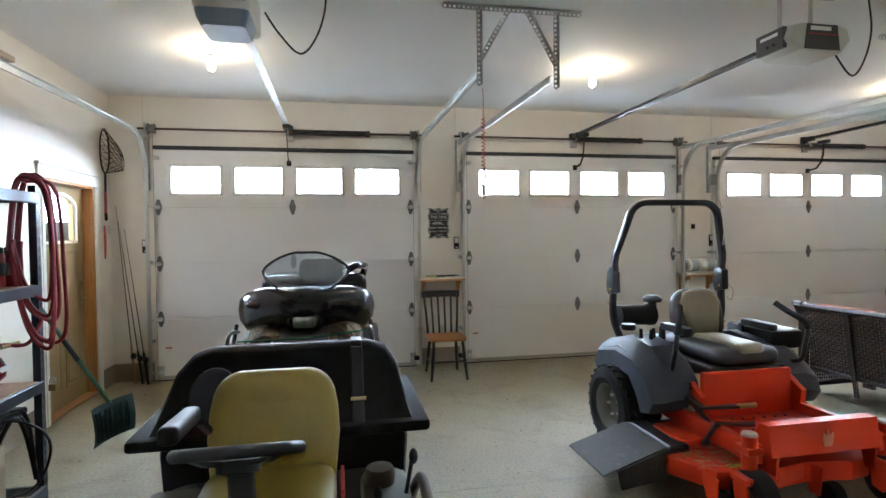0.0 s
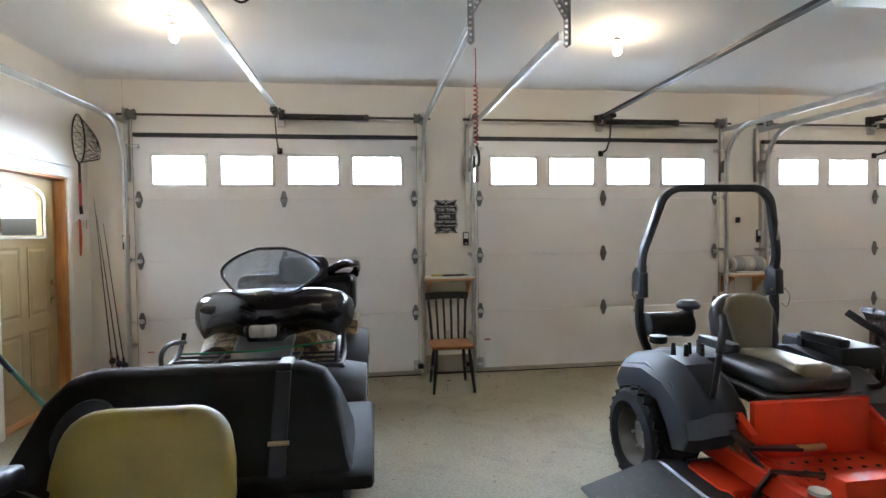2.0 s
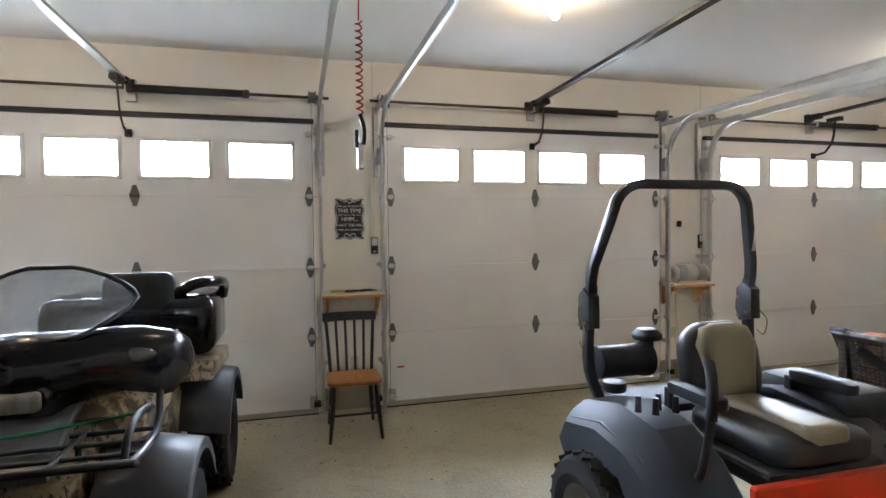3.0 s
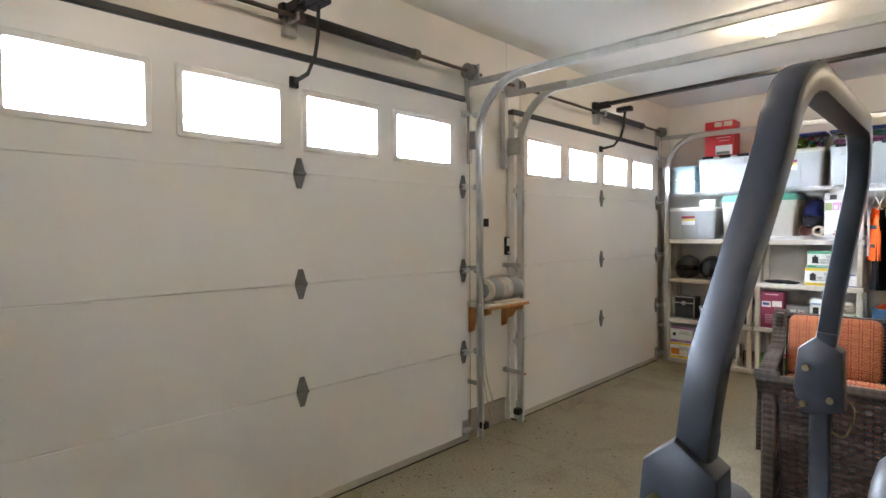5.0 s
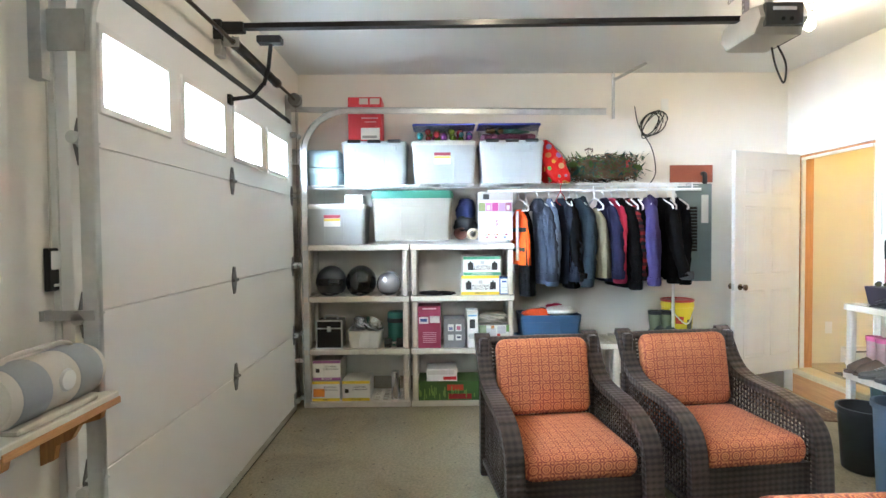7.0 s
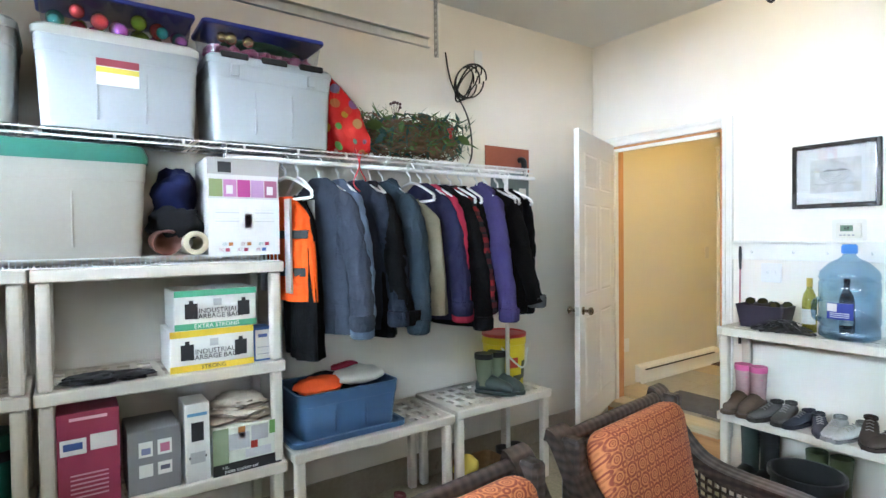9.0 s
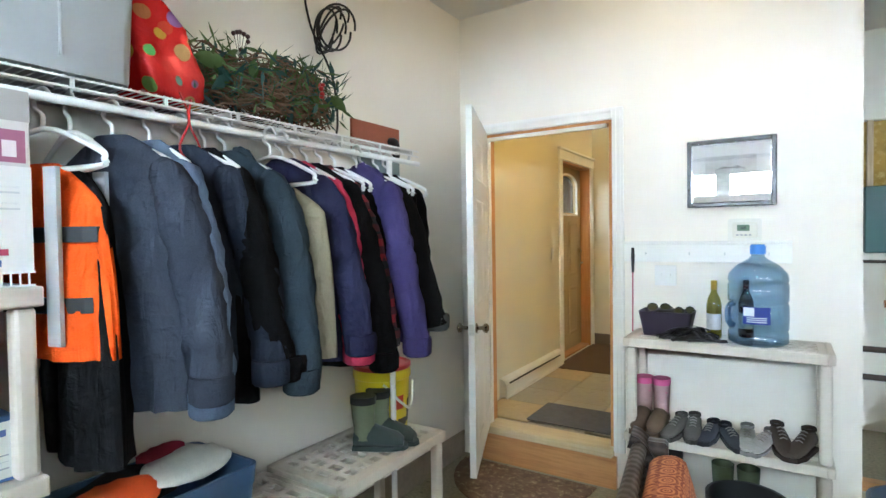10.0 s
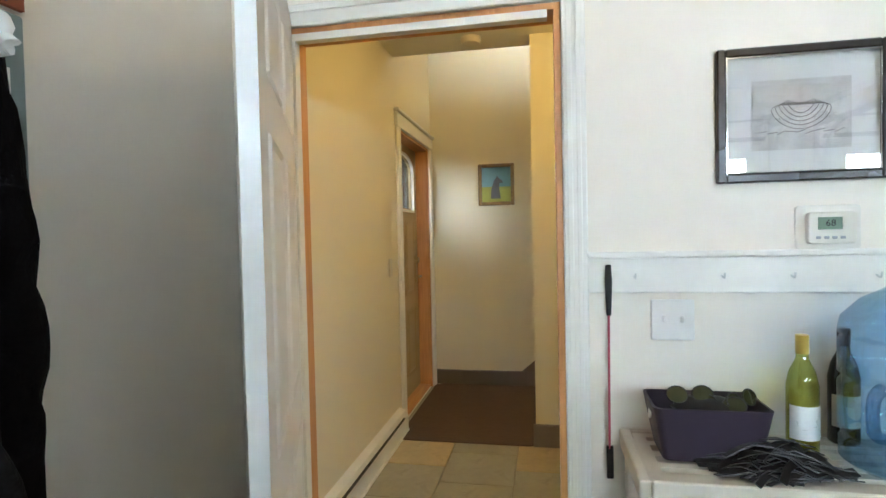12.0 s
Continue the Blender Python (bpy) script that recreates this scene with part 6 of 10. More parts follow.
for y0, z0, c in ((6.01, 0.053, "orange"), (5.735, 0.053, ""), (6.0, 0.245, "purple")):
    y1, z1 = y0 + 0.255, z0 + 0.185
    band = (0.30, 0.10, 0.30) if c == "purple" else YEL
    ex = ((0.05, 0.22, 0.45, 0.62, (0.75, 0.25, 0.03)),) if c == "orange" else ((0.1, 0.4, 0.24, 0.6, BLK),)
    carton("carton", "white carton of garbage bags with a %s band" % ("purple" if c == "purple" else "yellow"), 8.0, y0, z0, 8.30, y1, z1, WHT, ((0, 0, 1, 0.15, band), (0, 0.86, 1, 1, band)) + ex,
           (("INDUSTRIAL", 0.020, 0.64, 0.70, BLK), ("GARBAGE BAGS", 0.020, 0.64, 0.57, BLK), ("REGULAR" if c == "purple" else ("FORT" if c else "STRONG"), 0.022, 0.5, 0.07, WHT if c == "purple" else BLK)))
carton("air_bed_box", "long leaf-green carton printed with grass", 7.985, 4.66, 0.053, 8.30, 5.285, 0.23, (0.06, 0.13, 0.03), tuple((a, b, a + 0.015, b + RG.uniform(0.2, 0.55), (0.18, 0.30, 0.06)) for a, b in ((RG.uniform(0, 0.98), RG.uniform(0, 0.4)) for _ in range(34))) + ((0.42, 0.52, 0.66, 0.82, (0.55, 0.06, 0.02)), (0.44, 0.08, 0.78, 0.34, (0.35, 0.02, 0.02))))
carton("carton", "flat white carton with a red panel on top of another box", 7.99, 4.93, 0.231, 8.25, 5.21, 0.34, WHT, ((0.0, 0.0, 1, 0.42, (0.75, 0.74, 0.72)), (0.55, 0.10, 0.98, 0.38, RED), (0.05, 0.55, 0.9, 0.9, (0.62, 0.60, 0.56))))
cn = part("flask", lathe(B(), [(0.03, 0), (0.04, 0.005), (0.04, 0.22), (0.034, 0.24), (0.034, 0.26), (0.01, 0.265)], 18, (8.06, 5.50, 0.053)), CHROME, smooth=40)
tagged(cn, "brushed steel vacuum flask standing on the bottom shelf", "flask")


def helmet(y, r, mat, visor, label):
    ob = thing("helmet", label, "helmet", pose(8.14, y, 1.021), "helmets")
    bm = B()
    ball(bm, (0, 0, r * 0.98), (r * 1.05, r * 0.92, r), 22, 14)
    bmesh.ops.delete(bm, geom=[v for v in bm.verts if v.co.z < r * 0.22], context="VERTS")
    bmesh.ops.holes_fill(bm, edges=bm.edges)
    for v in bm.verts:
        v.co.z -= r * 0.2
    part("shell", bm, mat, ob, smooth=60)
    if visor:
        bm = B()
        ball(bm, (-0.006, 0, r * 0.80), (r * 1.07, r * 0.93, r * 0.62), 22, 12)
        bmesh.ops.delete(bm, geom=[v for v in bm.verts if v.co.x > -r * 0.25 or not (r * 0.55 < v.co.z < r * 1.25)], context="VERTS")
        part("visor", bm, BLACK_GLOSS, ob, smooth=60)
    part("strap", tube(B(), spline([(-r * 0.5, r * 0.5, 0.02), (-r * 0.9, 0.0, 0.012), (-r * 0.5, -r * 0.5, 0.02)], 5), 0.009, 6), BLACK, ob)
    return ob


helmet(6.10, 0.155, paint("matt_black_shell", (0.016, 0.016, 0.018), 0.4, vary=0.1), True, "matt black full-face helmet on the resin shelf")
helmet(5.82, 0.155, BLACK_GLOSS, True, "gloss black full-face helmet with a dark visor")
helmet(5.56, 0.125, paint("silver_shell", (0.55, 0.55, 0.56), 0.25, 0.7, vary=0.05), False, "silver open-face helmet on the resin shelf")
bm = soft(B(), (8.06, 5.16, 1.035), (0.06, 0.11, 0.02), RG, 0.5)
soft(bm, (8.05, 5.02, 1.035), (0.05, 0.08, 0.018), RG, 0.6)
solid("work_gloves", bm, BLACK, "pair of black work gloves on the shelf", "gloves", smooth=50)
cs = thing("tool_case", "black case with aluminium edges and a latch", "case", pose(8.10, 6.10, 0.536))
part("body", box(B(), -0.10, -0.115, 0, 0.12, 0.115, 0.26, 0.005), BLACK, cs)
bm = B()
for y in (-0.115, 0.115):
    box(bm, -0.106, y - 0.006, 0, -0.094, y + 0.006, 0.265)
for z in (0.006, 0.19, 0.26):
    box(bm, -0.106, -0.115, z - 0.006, -0.098, 0.115, z + 0.006)
part("edging", bm, GALV, cs)
part("latch", box(B(), -0.112, -0.018, 0.16, -0.10, 0.018, 0.21, 0.004), GALV, cs)
part("handle", tube(B(), spline([(0, -0.06, 0.26), (0, -0.05, 0.29), (0, 0.05, 0.29), (0, 0.06, 0.26)], 4), 0.008, 8), GALV, cs)
tote("wash_basin", "white plastic basin holding steel bowls", 7.99, 5.62, 0.536, 8.32, 5.94, 0.70, WHITE_PL, None, 0.16)
for y, r, z in ((5.84, 0.085, 0.70), (5.74, 0.10, 0.69)):
    solid("steel_bowl", turn_verts(lathe(B(), [(0.02, 0), (r * 0.7, 0.02), (r, 0.07), (r * 1.06, 0.072), (r * 1.0, 0.078), (r * 0.66, 0.03), (0.01, 0.01)], 24), pose(8.14, y, z, 25, -20, 0)), CHROME, "shiny steel mixing bowl in the basin", "bowl", smooth=50)
bk_ = thing("green_bucket", "dark green cylindrical tub with a black band", "tub", pose(8.17, 5.49, 0.536))
part("body", lathe(B(), [(0.07, 0), (0.085, 0.01), (0.09, 0.30), (0.08, 0.32), (0.01, 0.325)], 22), tint((0.01, 0.10, 0.07), 0.4), bk_, smooth=40)
part("band", lathe(B(), [(0.092, 0.22), (0.094, 0.23), (0.094, 0.25), (0.092, 0.26)], 22), BLACK, bk_, smooth=40)
db = thing("dumbbell", "small black hexagonal dumbbell", "dumbbell", pose(8.04, 5.51, 0.536))
for y in (-0.055, 0.055):
    part("weight", turn_verts(lathe(B(), [(0.03, -0.035), (0.045, -0.03), (0.045, 0.03), (0.03, 0.035)], 6), pose(0, y, 0.045, 90, 0, 0)), BLACK, db)
part("grip", cyl(B(), (0, -0.05, 0.045), (0, 0.05, 0.045), 0.014), CHROME, db, smooth=40)

# on the wire shelf: cartons, ornaments, gift bag, wreath
carton("beer_carton", "torn red beverage carton with white labels", 8.12, 5.61, 2.442, 8.36, 5.92, 2.86, RED, ((0.38, 0.06, 0.95, 0.32, WHT), (0.42, 0.09, 0.86, 0.15, (0.3, 0.3, 0.3)), (0.34, 0.84, 0.60, 0.97, (0.7, 0.66, 0.58)), (0.66, 0.84, 0.95, 0.97, (0.7, 0.66, 0.58)), (0.4, 0.52, 0.9, 0.55, (0.75, 0.4, 0.4)), (0.5, 0.44, 0.85, 0.46, (0.75, 0.4, 0.4))))
CLEARBOX = glass_mat("clear_plastic_box", (0.90, 0.92, 0.95), 0.08, 0.06)
BAUBLE = [paint("bauble_%d" % i, c, 0.15, 0.6, vary=0.1) for i, c in enumerate([(0.30, 0.45, 0.03), (0.40, 0.12, 0.50), (0.50, 0.04, 0.25), (0.05, 0.40, 0.42), (0.55, 0.05, 0.05)])]
for y0, kinds, lab in ((4.75, BAUBLE, "clear box of coloured baubles with a blue lid"), (4.14, None, "clear box of pink garland and gold baubles, blue lid")):
    ob = thing("ornament_box", lab, "ornament box", pose(8.08, y0, 2.442))
    bm = B()
    rings(bm, [[(u, v, z) for u, v in round_rect(q, q, 0.28 - q, 0.56 - q, 0.03, 3)] for z, q in ((0, 0.02), (0.14, 0.0))])
    part("box", bm, CLEARBOX, ob, smooth=30)
    part("lid", prism(B(), round_rect(-0.012, -0.012, 0.292, 0.572, 0.03), 0.141, 0.16, "z", 0.005), tint((0.03, 0.05, 0.38), 0.35), ob, "blue snap lid")
    if kinds:
        for i in range(26):
            r = RG.uniform(0.025, 0.036)
            part("bauble", ball(B(), (0.04 + 0.06 * (i % 4), 0.05 + RG.uniform(-0.01, 0.01) + 0.075 * (i // 4), 0.04 + 0.05 * ((i * 7) % 3) / 2), r, 12, 8), RG.choice(kinds), ob, smooth=60)
    else:
        bm = B()
        for i in range(7):
            soft(bm, (0.13, 0.07 + 0.07 * i, 0.045), (0.10, 0.05, 0.035), RG, 0.5)
        part("garland", bm, paint("pink_tinsel", (0.38, 0.10, 0.20), 0.5, 0.3, vary=0.4, fine=120, bump=0.8), ob, smooth=50)
        part("felt", soft(B(), (0.16, 0.28, 0.105), (0.10, 0.20, 0.025), RG, 0.3), tint((0.02, 0.10, 0.06), 0.9), ob, smooth=50)
        for y, r in ((0.44, 0.03), (0.36, 0.028), (0.48, 0.024)):
            part("bauble", ball(B(), (0.04, y, 0.10), r, 14, 8), paint("gold_bauble", (0.55, 0.42, 0.18), 0.15, 1.0), ob, smooth=60)


def gift_mat():
    m, n, l, b = node_mat("gift_bag_foil")
    v = coords(n, l)
    vor = n.new("ShaderNodeTexVoronoi")
    vor.inputs["Scale"].default_value = 14
    l.new(v, vor.inputs["Vector"])
    star = ramp(n, l, vor.outputs["Distance"], ((0.36, (1, 1, 1)), (0.40, (0, 0, 0))))
    col = ramp(n, l, vor.outputs["Color"], ((0.2, (0.60, 0.35, 0.04)), (0.45, (0.25, 0.12, 0.45)), (0.6, (0.10, 0.40, 0.10)), (0.8, (0.62, 0.02, 0.02))))
    l.new(mixed(n, l, star, (0.58, 0.015, 0.015), col), b.inputs["Base Color"])
    b.inputs["Roughness"].default_value, b.inputs["Metallic"].default_value = 0.22, 0.35
    bumped(n, l, b, noise_tex(n, l, v, 9, 3, 0.5, 1.0), 0.6, 0.02)
    return m


bm = B()
rings(bm, [[(8.21 + 0.125 * f * math.cos(a) * (1 + 0.2 * math.sin(3 * a + z * 9)), 3.97 + 0.125 * f * math.sin(a) * (1 + 0.18 * math.sin(5 * a + z * 14)) - dy, TZ + z) for a in (2 * math.pi * k / 24 for k in range(24))]
           for z, f, dy in ((0, 0.8, 0.02), (0.04, 1.05, 0.01), (0.10, 1.12, 0.0), (0.17, 1.0, -0.01), (0.24, 0.95, -0.02), (0.31, 0.72, -0.05), (0.38, 0.42, -0.08), (0.42, 0.2, -0.095))])
gb = thing("gift_bag", "crumpled red foil gift bag with stars and ribbon", "gift bag", pose(0, 0, 0))
part("bag", bm, gift_mat(), gb, smooth=60)
part("ribbon", tube(B(), spline([(8.07, 3.97, 2.07), (8.04, 3.96, 1.98), (8.03, 4.0, 1.88), (8.04, 3.93, 1.83), (8.05, 3.92, 1.90), (8.04, 3.96, 1.97), (8.06, 3.94, 2.05)], 5), 0.004, 5), tint((0.55, 0.02, 0.02), 0.4), gb, "hanging red ribbon")
wr = thing("wreath", "large twig wreath with evergreen, leaves and red berries", "wreath", pose(8.22, 3.52, 2.19))
TWIG = paint("dry_twig", (0.15, 0.08, 0.045), 0.8, vary=0.3)
LEAFM = [paint("sprig_%d" % i, c, 0.6, vary=0.3) for i, c in enumerate([(0.03, 0.09, 0.02), (0.02, 0.07, 0.06), (0.08, 0.13, 0.03)])]
bm = B()
for i in range(520):
    a0, da = RG.uniform(0, 6.28), RG.uniform(0.5, 1.4)
    ro = RG.uniform(0.45, 1.05)
    h = RG.uniform(-0.07, 0.08)
    pts = []
    for k in range(5):
        a = a0 + da * k / 4
        pts.append((0.13 * ro * math.cos(a) + RG.uniform(-0.01, 0.01), 0.33 * ro * math.sin(a), h + 0.05 * math.sin(a * 2 + i) + RG.uniform(-0.02, 0.02)))
    tube(bm, pts, 0.0036, 4)
part("twig_mass", bm, TWIG, wr)["kind"] = "stuff"
for q, mt in enumerate(LEAFM):
    bm = B()
    for i in range(330):
        a, ro = RG.uniform(0, 6.28), RG.uniform(0.55, 1.2)
        c = Vector((0.13 * ro * math.cos(a) - 0.03, 0.33 * ro * math.sin(a), RG.uniform(-0.09, 0.11)))
        d = Vector((RG.uniform(-1, 1), RG.uniform(-1, 1), RG.uniform(-0.6, 0.8))).normalized()
        ln = RG.uniform(0.04, 0.10)
        s = d.cross(Vector((RG.uniform(-1, 1), RG.uniform(-1, 1), 1))).normalized() * (0.002 if q == 0 else RG.uniform(0.003, 0.011))
        rings(bm, [[c - s * 0.3, c + s * 0.3, c + s * 0.3 + Vector((0, 0, 0.001))], [c + d * ln * 0.5 - s, c + d * ln * 0.5 + s, c + d * ln * 0.5 + Vector((0, 0, 0.002))], [c + d * ln - s * 0.1, c + d * ln + s * 0.1, c + d * ln + Vector((0, 0, 0.0005))]])
    part("foliage", bm, mt, wr)["kind"] = "stuff"
for i in range(16):
    a = RG.uniform(0, 6.28)
    c = Vector((-0.10 + RG.uniform(-0.03, 0.05), 0.26 * math.sin(a), 0.06 * math.cos(a) + 0.02))
    d, e = Vector((RG.uniform(-0.3, 0.1), RG.uniform(-1, 1), RG.uniform(-0.7, 0.5))).normalized(), Vector((-0.3, RG.uniform(-0.4, 0.4), 0.8))
    e = (e - d * e.dot(d)).normalized()
    ln, wd_ = RG.uniform(0.07, 0.12), RG.uniform(0.018, 0.032)
    bm = rings(B(), [[c + d * ln * t - e * wd_ * q, c + d * ln * t + Vector((-0.006, 0, 0)), c + d * ln * t + e * wd_ * q] for t, q in ((0, 0.1), (0.2, 0.75), (0.5, 1.0), (0.8, 0.6), (1, 0.05))], closed=False)
    bmesh.ops.solidify(bm, geom=bm.faces[:], thickness=0.0012)
    part("leaf", bm, LEAFM[i % 2 + 1], wr, smooth=60)
for i in range(7):
    c = (-0.12 + RG.uniform(-0.02, 0.02), -0.20 + RG.uniform(-0.03, 0.03), 0.03 + RG.uniform(-0.03, 0.03))
    part("berry", ball(B(), c, 0.011, 8, 6), tint((0.40, 0.02, 0.02), 0.3), wr, "red berry", smooth=60)
for i in range(7):
    c = (-0.05, 0.14 + RG.uniform(-0.035, 0.035), 0.15 + RG.uniform(-0.03, 0.05))
    bm = ball(B(), c, 0.009, 8, 6)
    tube(bm, [c, (-0.04, 0.14, 0.08)], 0.0015, 4)
    part("berry", bm, tint((0.06, 0.02, 0.02), 0.4), wr, "dark berry on a stem", smooth=60)

# caps and rolled bits beside the carton
solid("knit_cap", soft(B(), (8.13, 4.83, 1.80), (0.11, 0.10, 0.105), RG, 0.35), KNIT((0.012, 0.015, 0.05)), "navy knitted cap on the shelving", "cap", smooth=60)
solid("black_cap", soft(B(), (8.12, 4.835, 1.675), (0.12, 0.115, 0.085), RG, 0.4), KNIT((0.012, 0.012, 0.013)), "black cap with a white patch", "cap", smooth=60)
rl = part("paper_roll", lathe(B(), [(0.030, 0.12), (0.030, -0.118), (0.034, -0.12), (0.050, -0.12), (0.052, -0.117), (0.052, 0.12), (0.030, 0.12)], 26, cap=False), paint("kraft_roll", (0.55, 0.48, 0.34), 0.7), smooth=40)
rl.matrix_basis = pose(8.10, 4.775, 1.582, 0, 90, 0)
tagged(rl, "roll of pale adhesive tape lying on its side", "tape roll")
solid("leather_pouch", turn_verts(lathe(B(), [(0.012, 0.10), (0.030, 0.095), (0.046, 0.05), (0.050, 0.0), (0.056, -0.008), (0.054, -0.014), (0.044, -0.006), (0.034, 0.05), (0.010, 0.07)], 22, squash=(1.0, 1.15)), pose(8.02, 4.885, 1.586, 0, 82, 18)), tint((0.16, 0.06, 0.04), 0.5), "brown leather pouch with pale stitching", "pouch", smooth=60)

# breaker panel, board, wires on the wall
ep = thing("breaker_panel", "grey-green electrical breaker panel on the wall", "breaker panel", pose(EX, 2.52, 1.09))
PANELM = paint("panel_enamel", (0.20, 0.25, 0.25), 0.4, 0.2, vary=0.06)
part("cover", box(B(), -0.02, -0.155, 0, 0.0, 0.21, 0.97, 0.004), PANELM, ep)
part("panel_door", box(B(), -0.03, -0.02, 0.22, -0.0205, 0.16, 0.80, 0.003), PANELM, ep)
for i in range(14):
    part("breaker", box(B(), -0.042, 0.0, 0.30 + 0.032 * i, -0.0305, 0.10, 0.325 + 0.032 * i, 0.002), BLACK, ep)
part("circuit_chart", box(B(), -0.022, -0.12, 0.58, -0.0202, -0.05, 0.86), PAPER, ep, "white printed circuit chart")
solid("fire_board", box(B(), EX - 0.012, 2.355, 2.075, EX, 2.78, 2.246, 0.001), paint("red_oxide_board", (0.32, 0.09, 0.045), 0.7, vary=0.15), "rust red painted backing board", "board")
solid("conduit_elbow", tube(B(), spline([(EX - 0.02, 2.46, 2.16), (EX - 0.06, 2.46, 2.15), (EX - 0.07, 2.46, 2.09), (EX - 0.06, 2.46, 2.06)], 4), 0.022, 12), BLACK, "short black conduit elbow at the panel", "conduit", smooth=50)
wi = thing("cable_coil", "loose coil of black cable hanging from a hook", "cable", pose(EX - 0.03, 3.05, 2.62))
for k in range(5):
    a = RG.uniform(-0.3, 0.3)
    pts = [(-0.02 * k - 0.03 * math.sin(t * 0.7), -0.06 - 0.17 * math.cos(t + a) * (0.8 + 0.1 * k) * (0.7 + 0.4 * math.sin(a)), 0.02 + 0.11 * math.sin(t + a * 2) + 0.12 * math.cos(t) * (1 if k % 2 else 0.3)) for t in (2 * math.pi * j / 18 for j in range(19))]
    part("cable_loop", tube(B(), spline(pts, 2), 0.0055, 6), BLACK, wi, smooth=60)
part("cable_tail", tube(B(), spline([(-0.02, 0.10, 0.20), (-0.03, 0.06, 0.0), (-0.05, -0.06, -0.22), (-0.04, -0.10, -0.45), (-0.06, -0.03, -0.57)], 6), 0.0055, 6), BLACK, wi, smooth=60)
solid("outlet", prism(B(), round_rect(2.795, 2.79, 2.87, 2.905, 0.01), EX - 0.006, EX, "x", 0.002), WHITE_PL, "white wall outlet high on the wall", "outlet")

# ---- coats on hangers ----


def cloth(color, rough=0.95):
    """Matt weave with long hanging creases and cross puckers."""
    m, n, l, b = node_mat("cloth_%02d" % len(bpy.data.materials))
    v, tall, puck = coords(n, l), coords(n, l, (1, 1, 0.28), rot=(0, 12, 0)), coords(n, l, (0.8, 0.8, 1.5), rot=(25, 0, 0))
    big, weave = noise_tex(n, l, v, 6, 5), noise_tex(n, l, v, 260, 3)
    crease, fold = noise_tex(n, l, tall, 19, 4, 0.5, 0.9), noise_tex(n, l, puck, 15, 3, 0.5, 0.8)
    base = ramp(n, l, big, ((0.3, shade(color, 0.78)), (0.7, shade(color, 1.12))))
    l.new(mixed(n, l, 0.3, base, ramp(n, l, weave, ((0.35, shade(color, 0.7)), (0.65, shade(color, 1.25))))), b.inputs["Base Color"])
    b.inputs["Roughness"].default_value, b.inputs["Specular IOR Level"].default_value = rough, 0.04
    k = bumped(n, l, b, mixed(n, l, 0.4, crease, fold), 0.75, 0.03)
    f = n.new("ShaderNodeBump")
    f.inputs["Strength"].default_value, f.inputs["Distance"].default_value = 0.3, 0.001
    l.new(weave, f.inputs["Height"])
    l.new(f.outputs["Normal"], k.inputs["Normal"])
    return m


def plaid_mat():
    m, n, l, b = node_mat("red_plaid")
    v = coords(n, l)
    sep = n.new("ShaderNodeSeparateXYZ")
    l.new(v, sep.inputs[0])
    fac = None
    for ax in (0, 2):
        mt = n.new("ShaderNodeMath")
        mt.operation = "PINGPONG"
        mt.inputs[1].default_value = 0.03
        l.new(sep.outputs[ax], mt.inputs[0])
        g = n.new("ShaderNodeMath")
        g.operation = "GREATER_THAN"
        g.inputs[1].default_value = 0.015
        l.new(mt.outputs[0], g.inputs[0])
        fac = g.outputs[0] if fac is None else mixed(n, l, 0.5, fac, g.outputs[0])
    l.new(ramp(n, l, fac, ((0.1, (0.24, 0.008, 0.010)), (0.5, (0.06, 0.005, 0.006)), (0.9, (0.006, 0.005, 0.0055)))), b.inputs["Base Color"])
    b.inputs["Roughness"].default_value = 0.9
    return m


HANGER = SHELF_WHITE


def hanger(ob):
    bm = B()
    tube(bm, spline([(-0.215, 0, -0.13), (-0.20, 0, -0.105), (0, 0, -0.035), (0.20, 0, -0.105), (0.215, 0, -0.13), (0.19, 0, -0.145), (-0.19, 0, -0.145), (-0.215, 0, -0.13)], 4), 0.0072, 8)
    tube(bm, spline([(0, 0, -0.04), (0.0, 0, 0.0), (0.030, 0, 0.026), (0.020, 0, 0.064), (-0.014, 0, 0.070), (-0.036, 0, 0.038)], 5), 0.0060, 8)
    part("hanger", bm, HANGER, ob, "white plastic hanger", smooth=60)


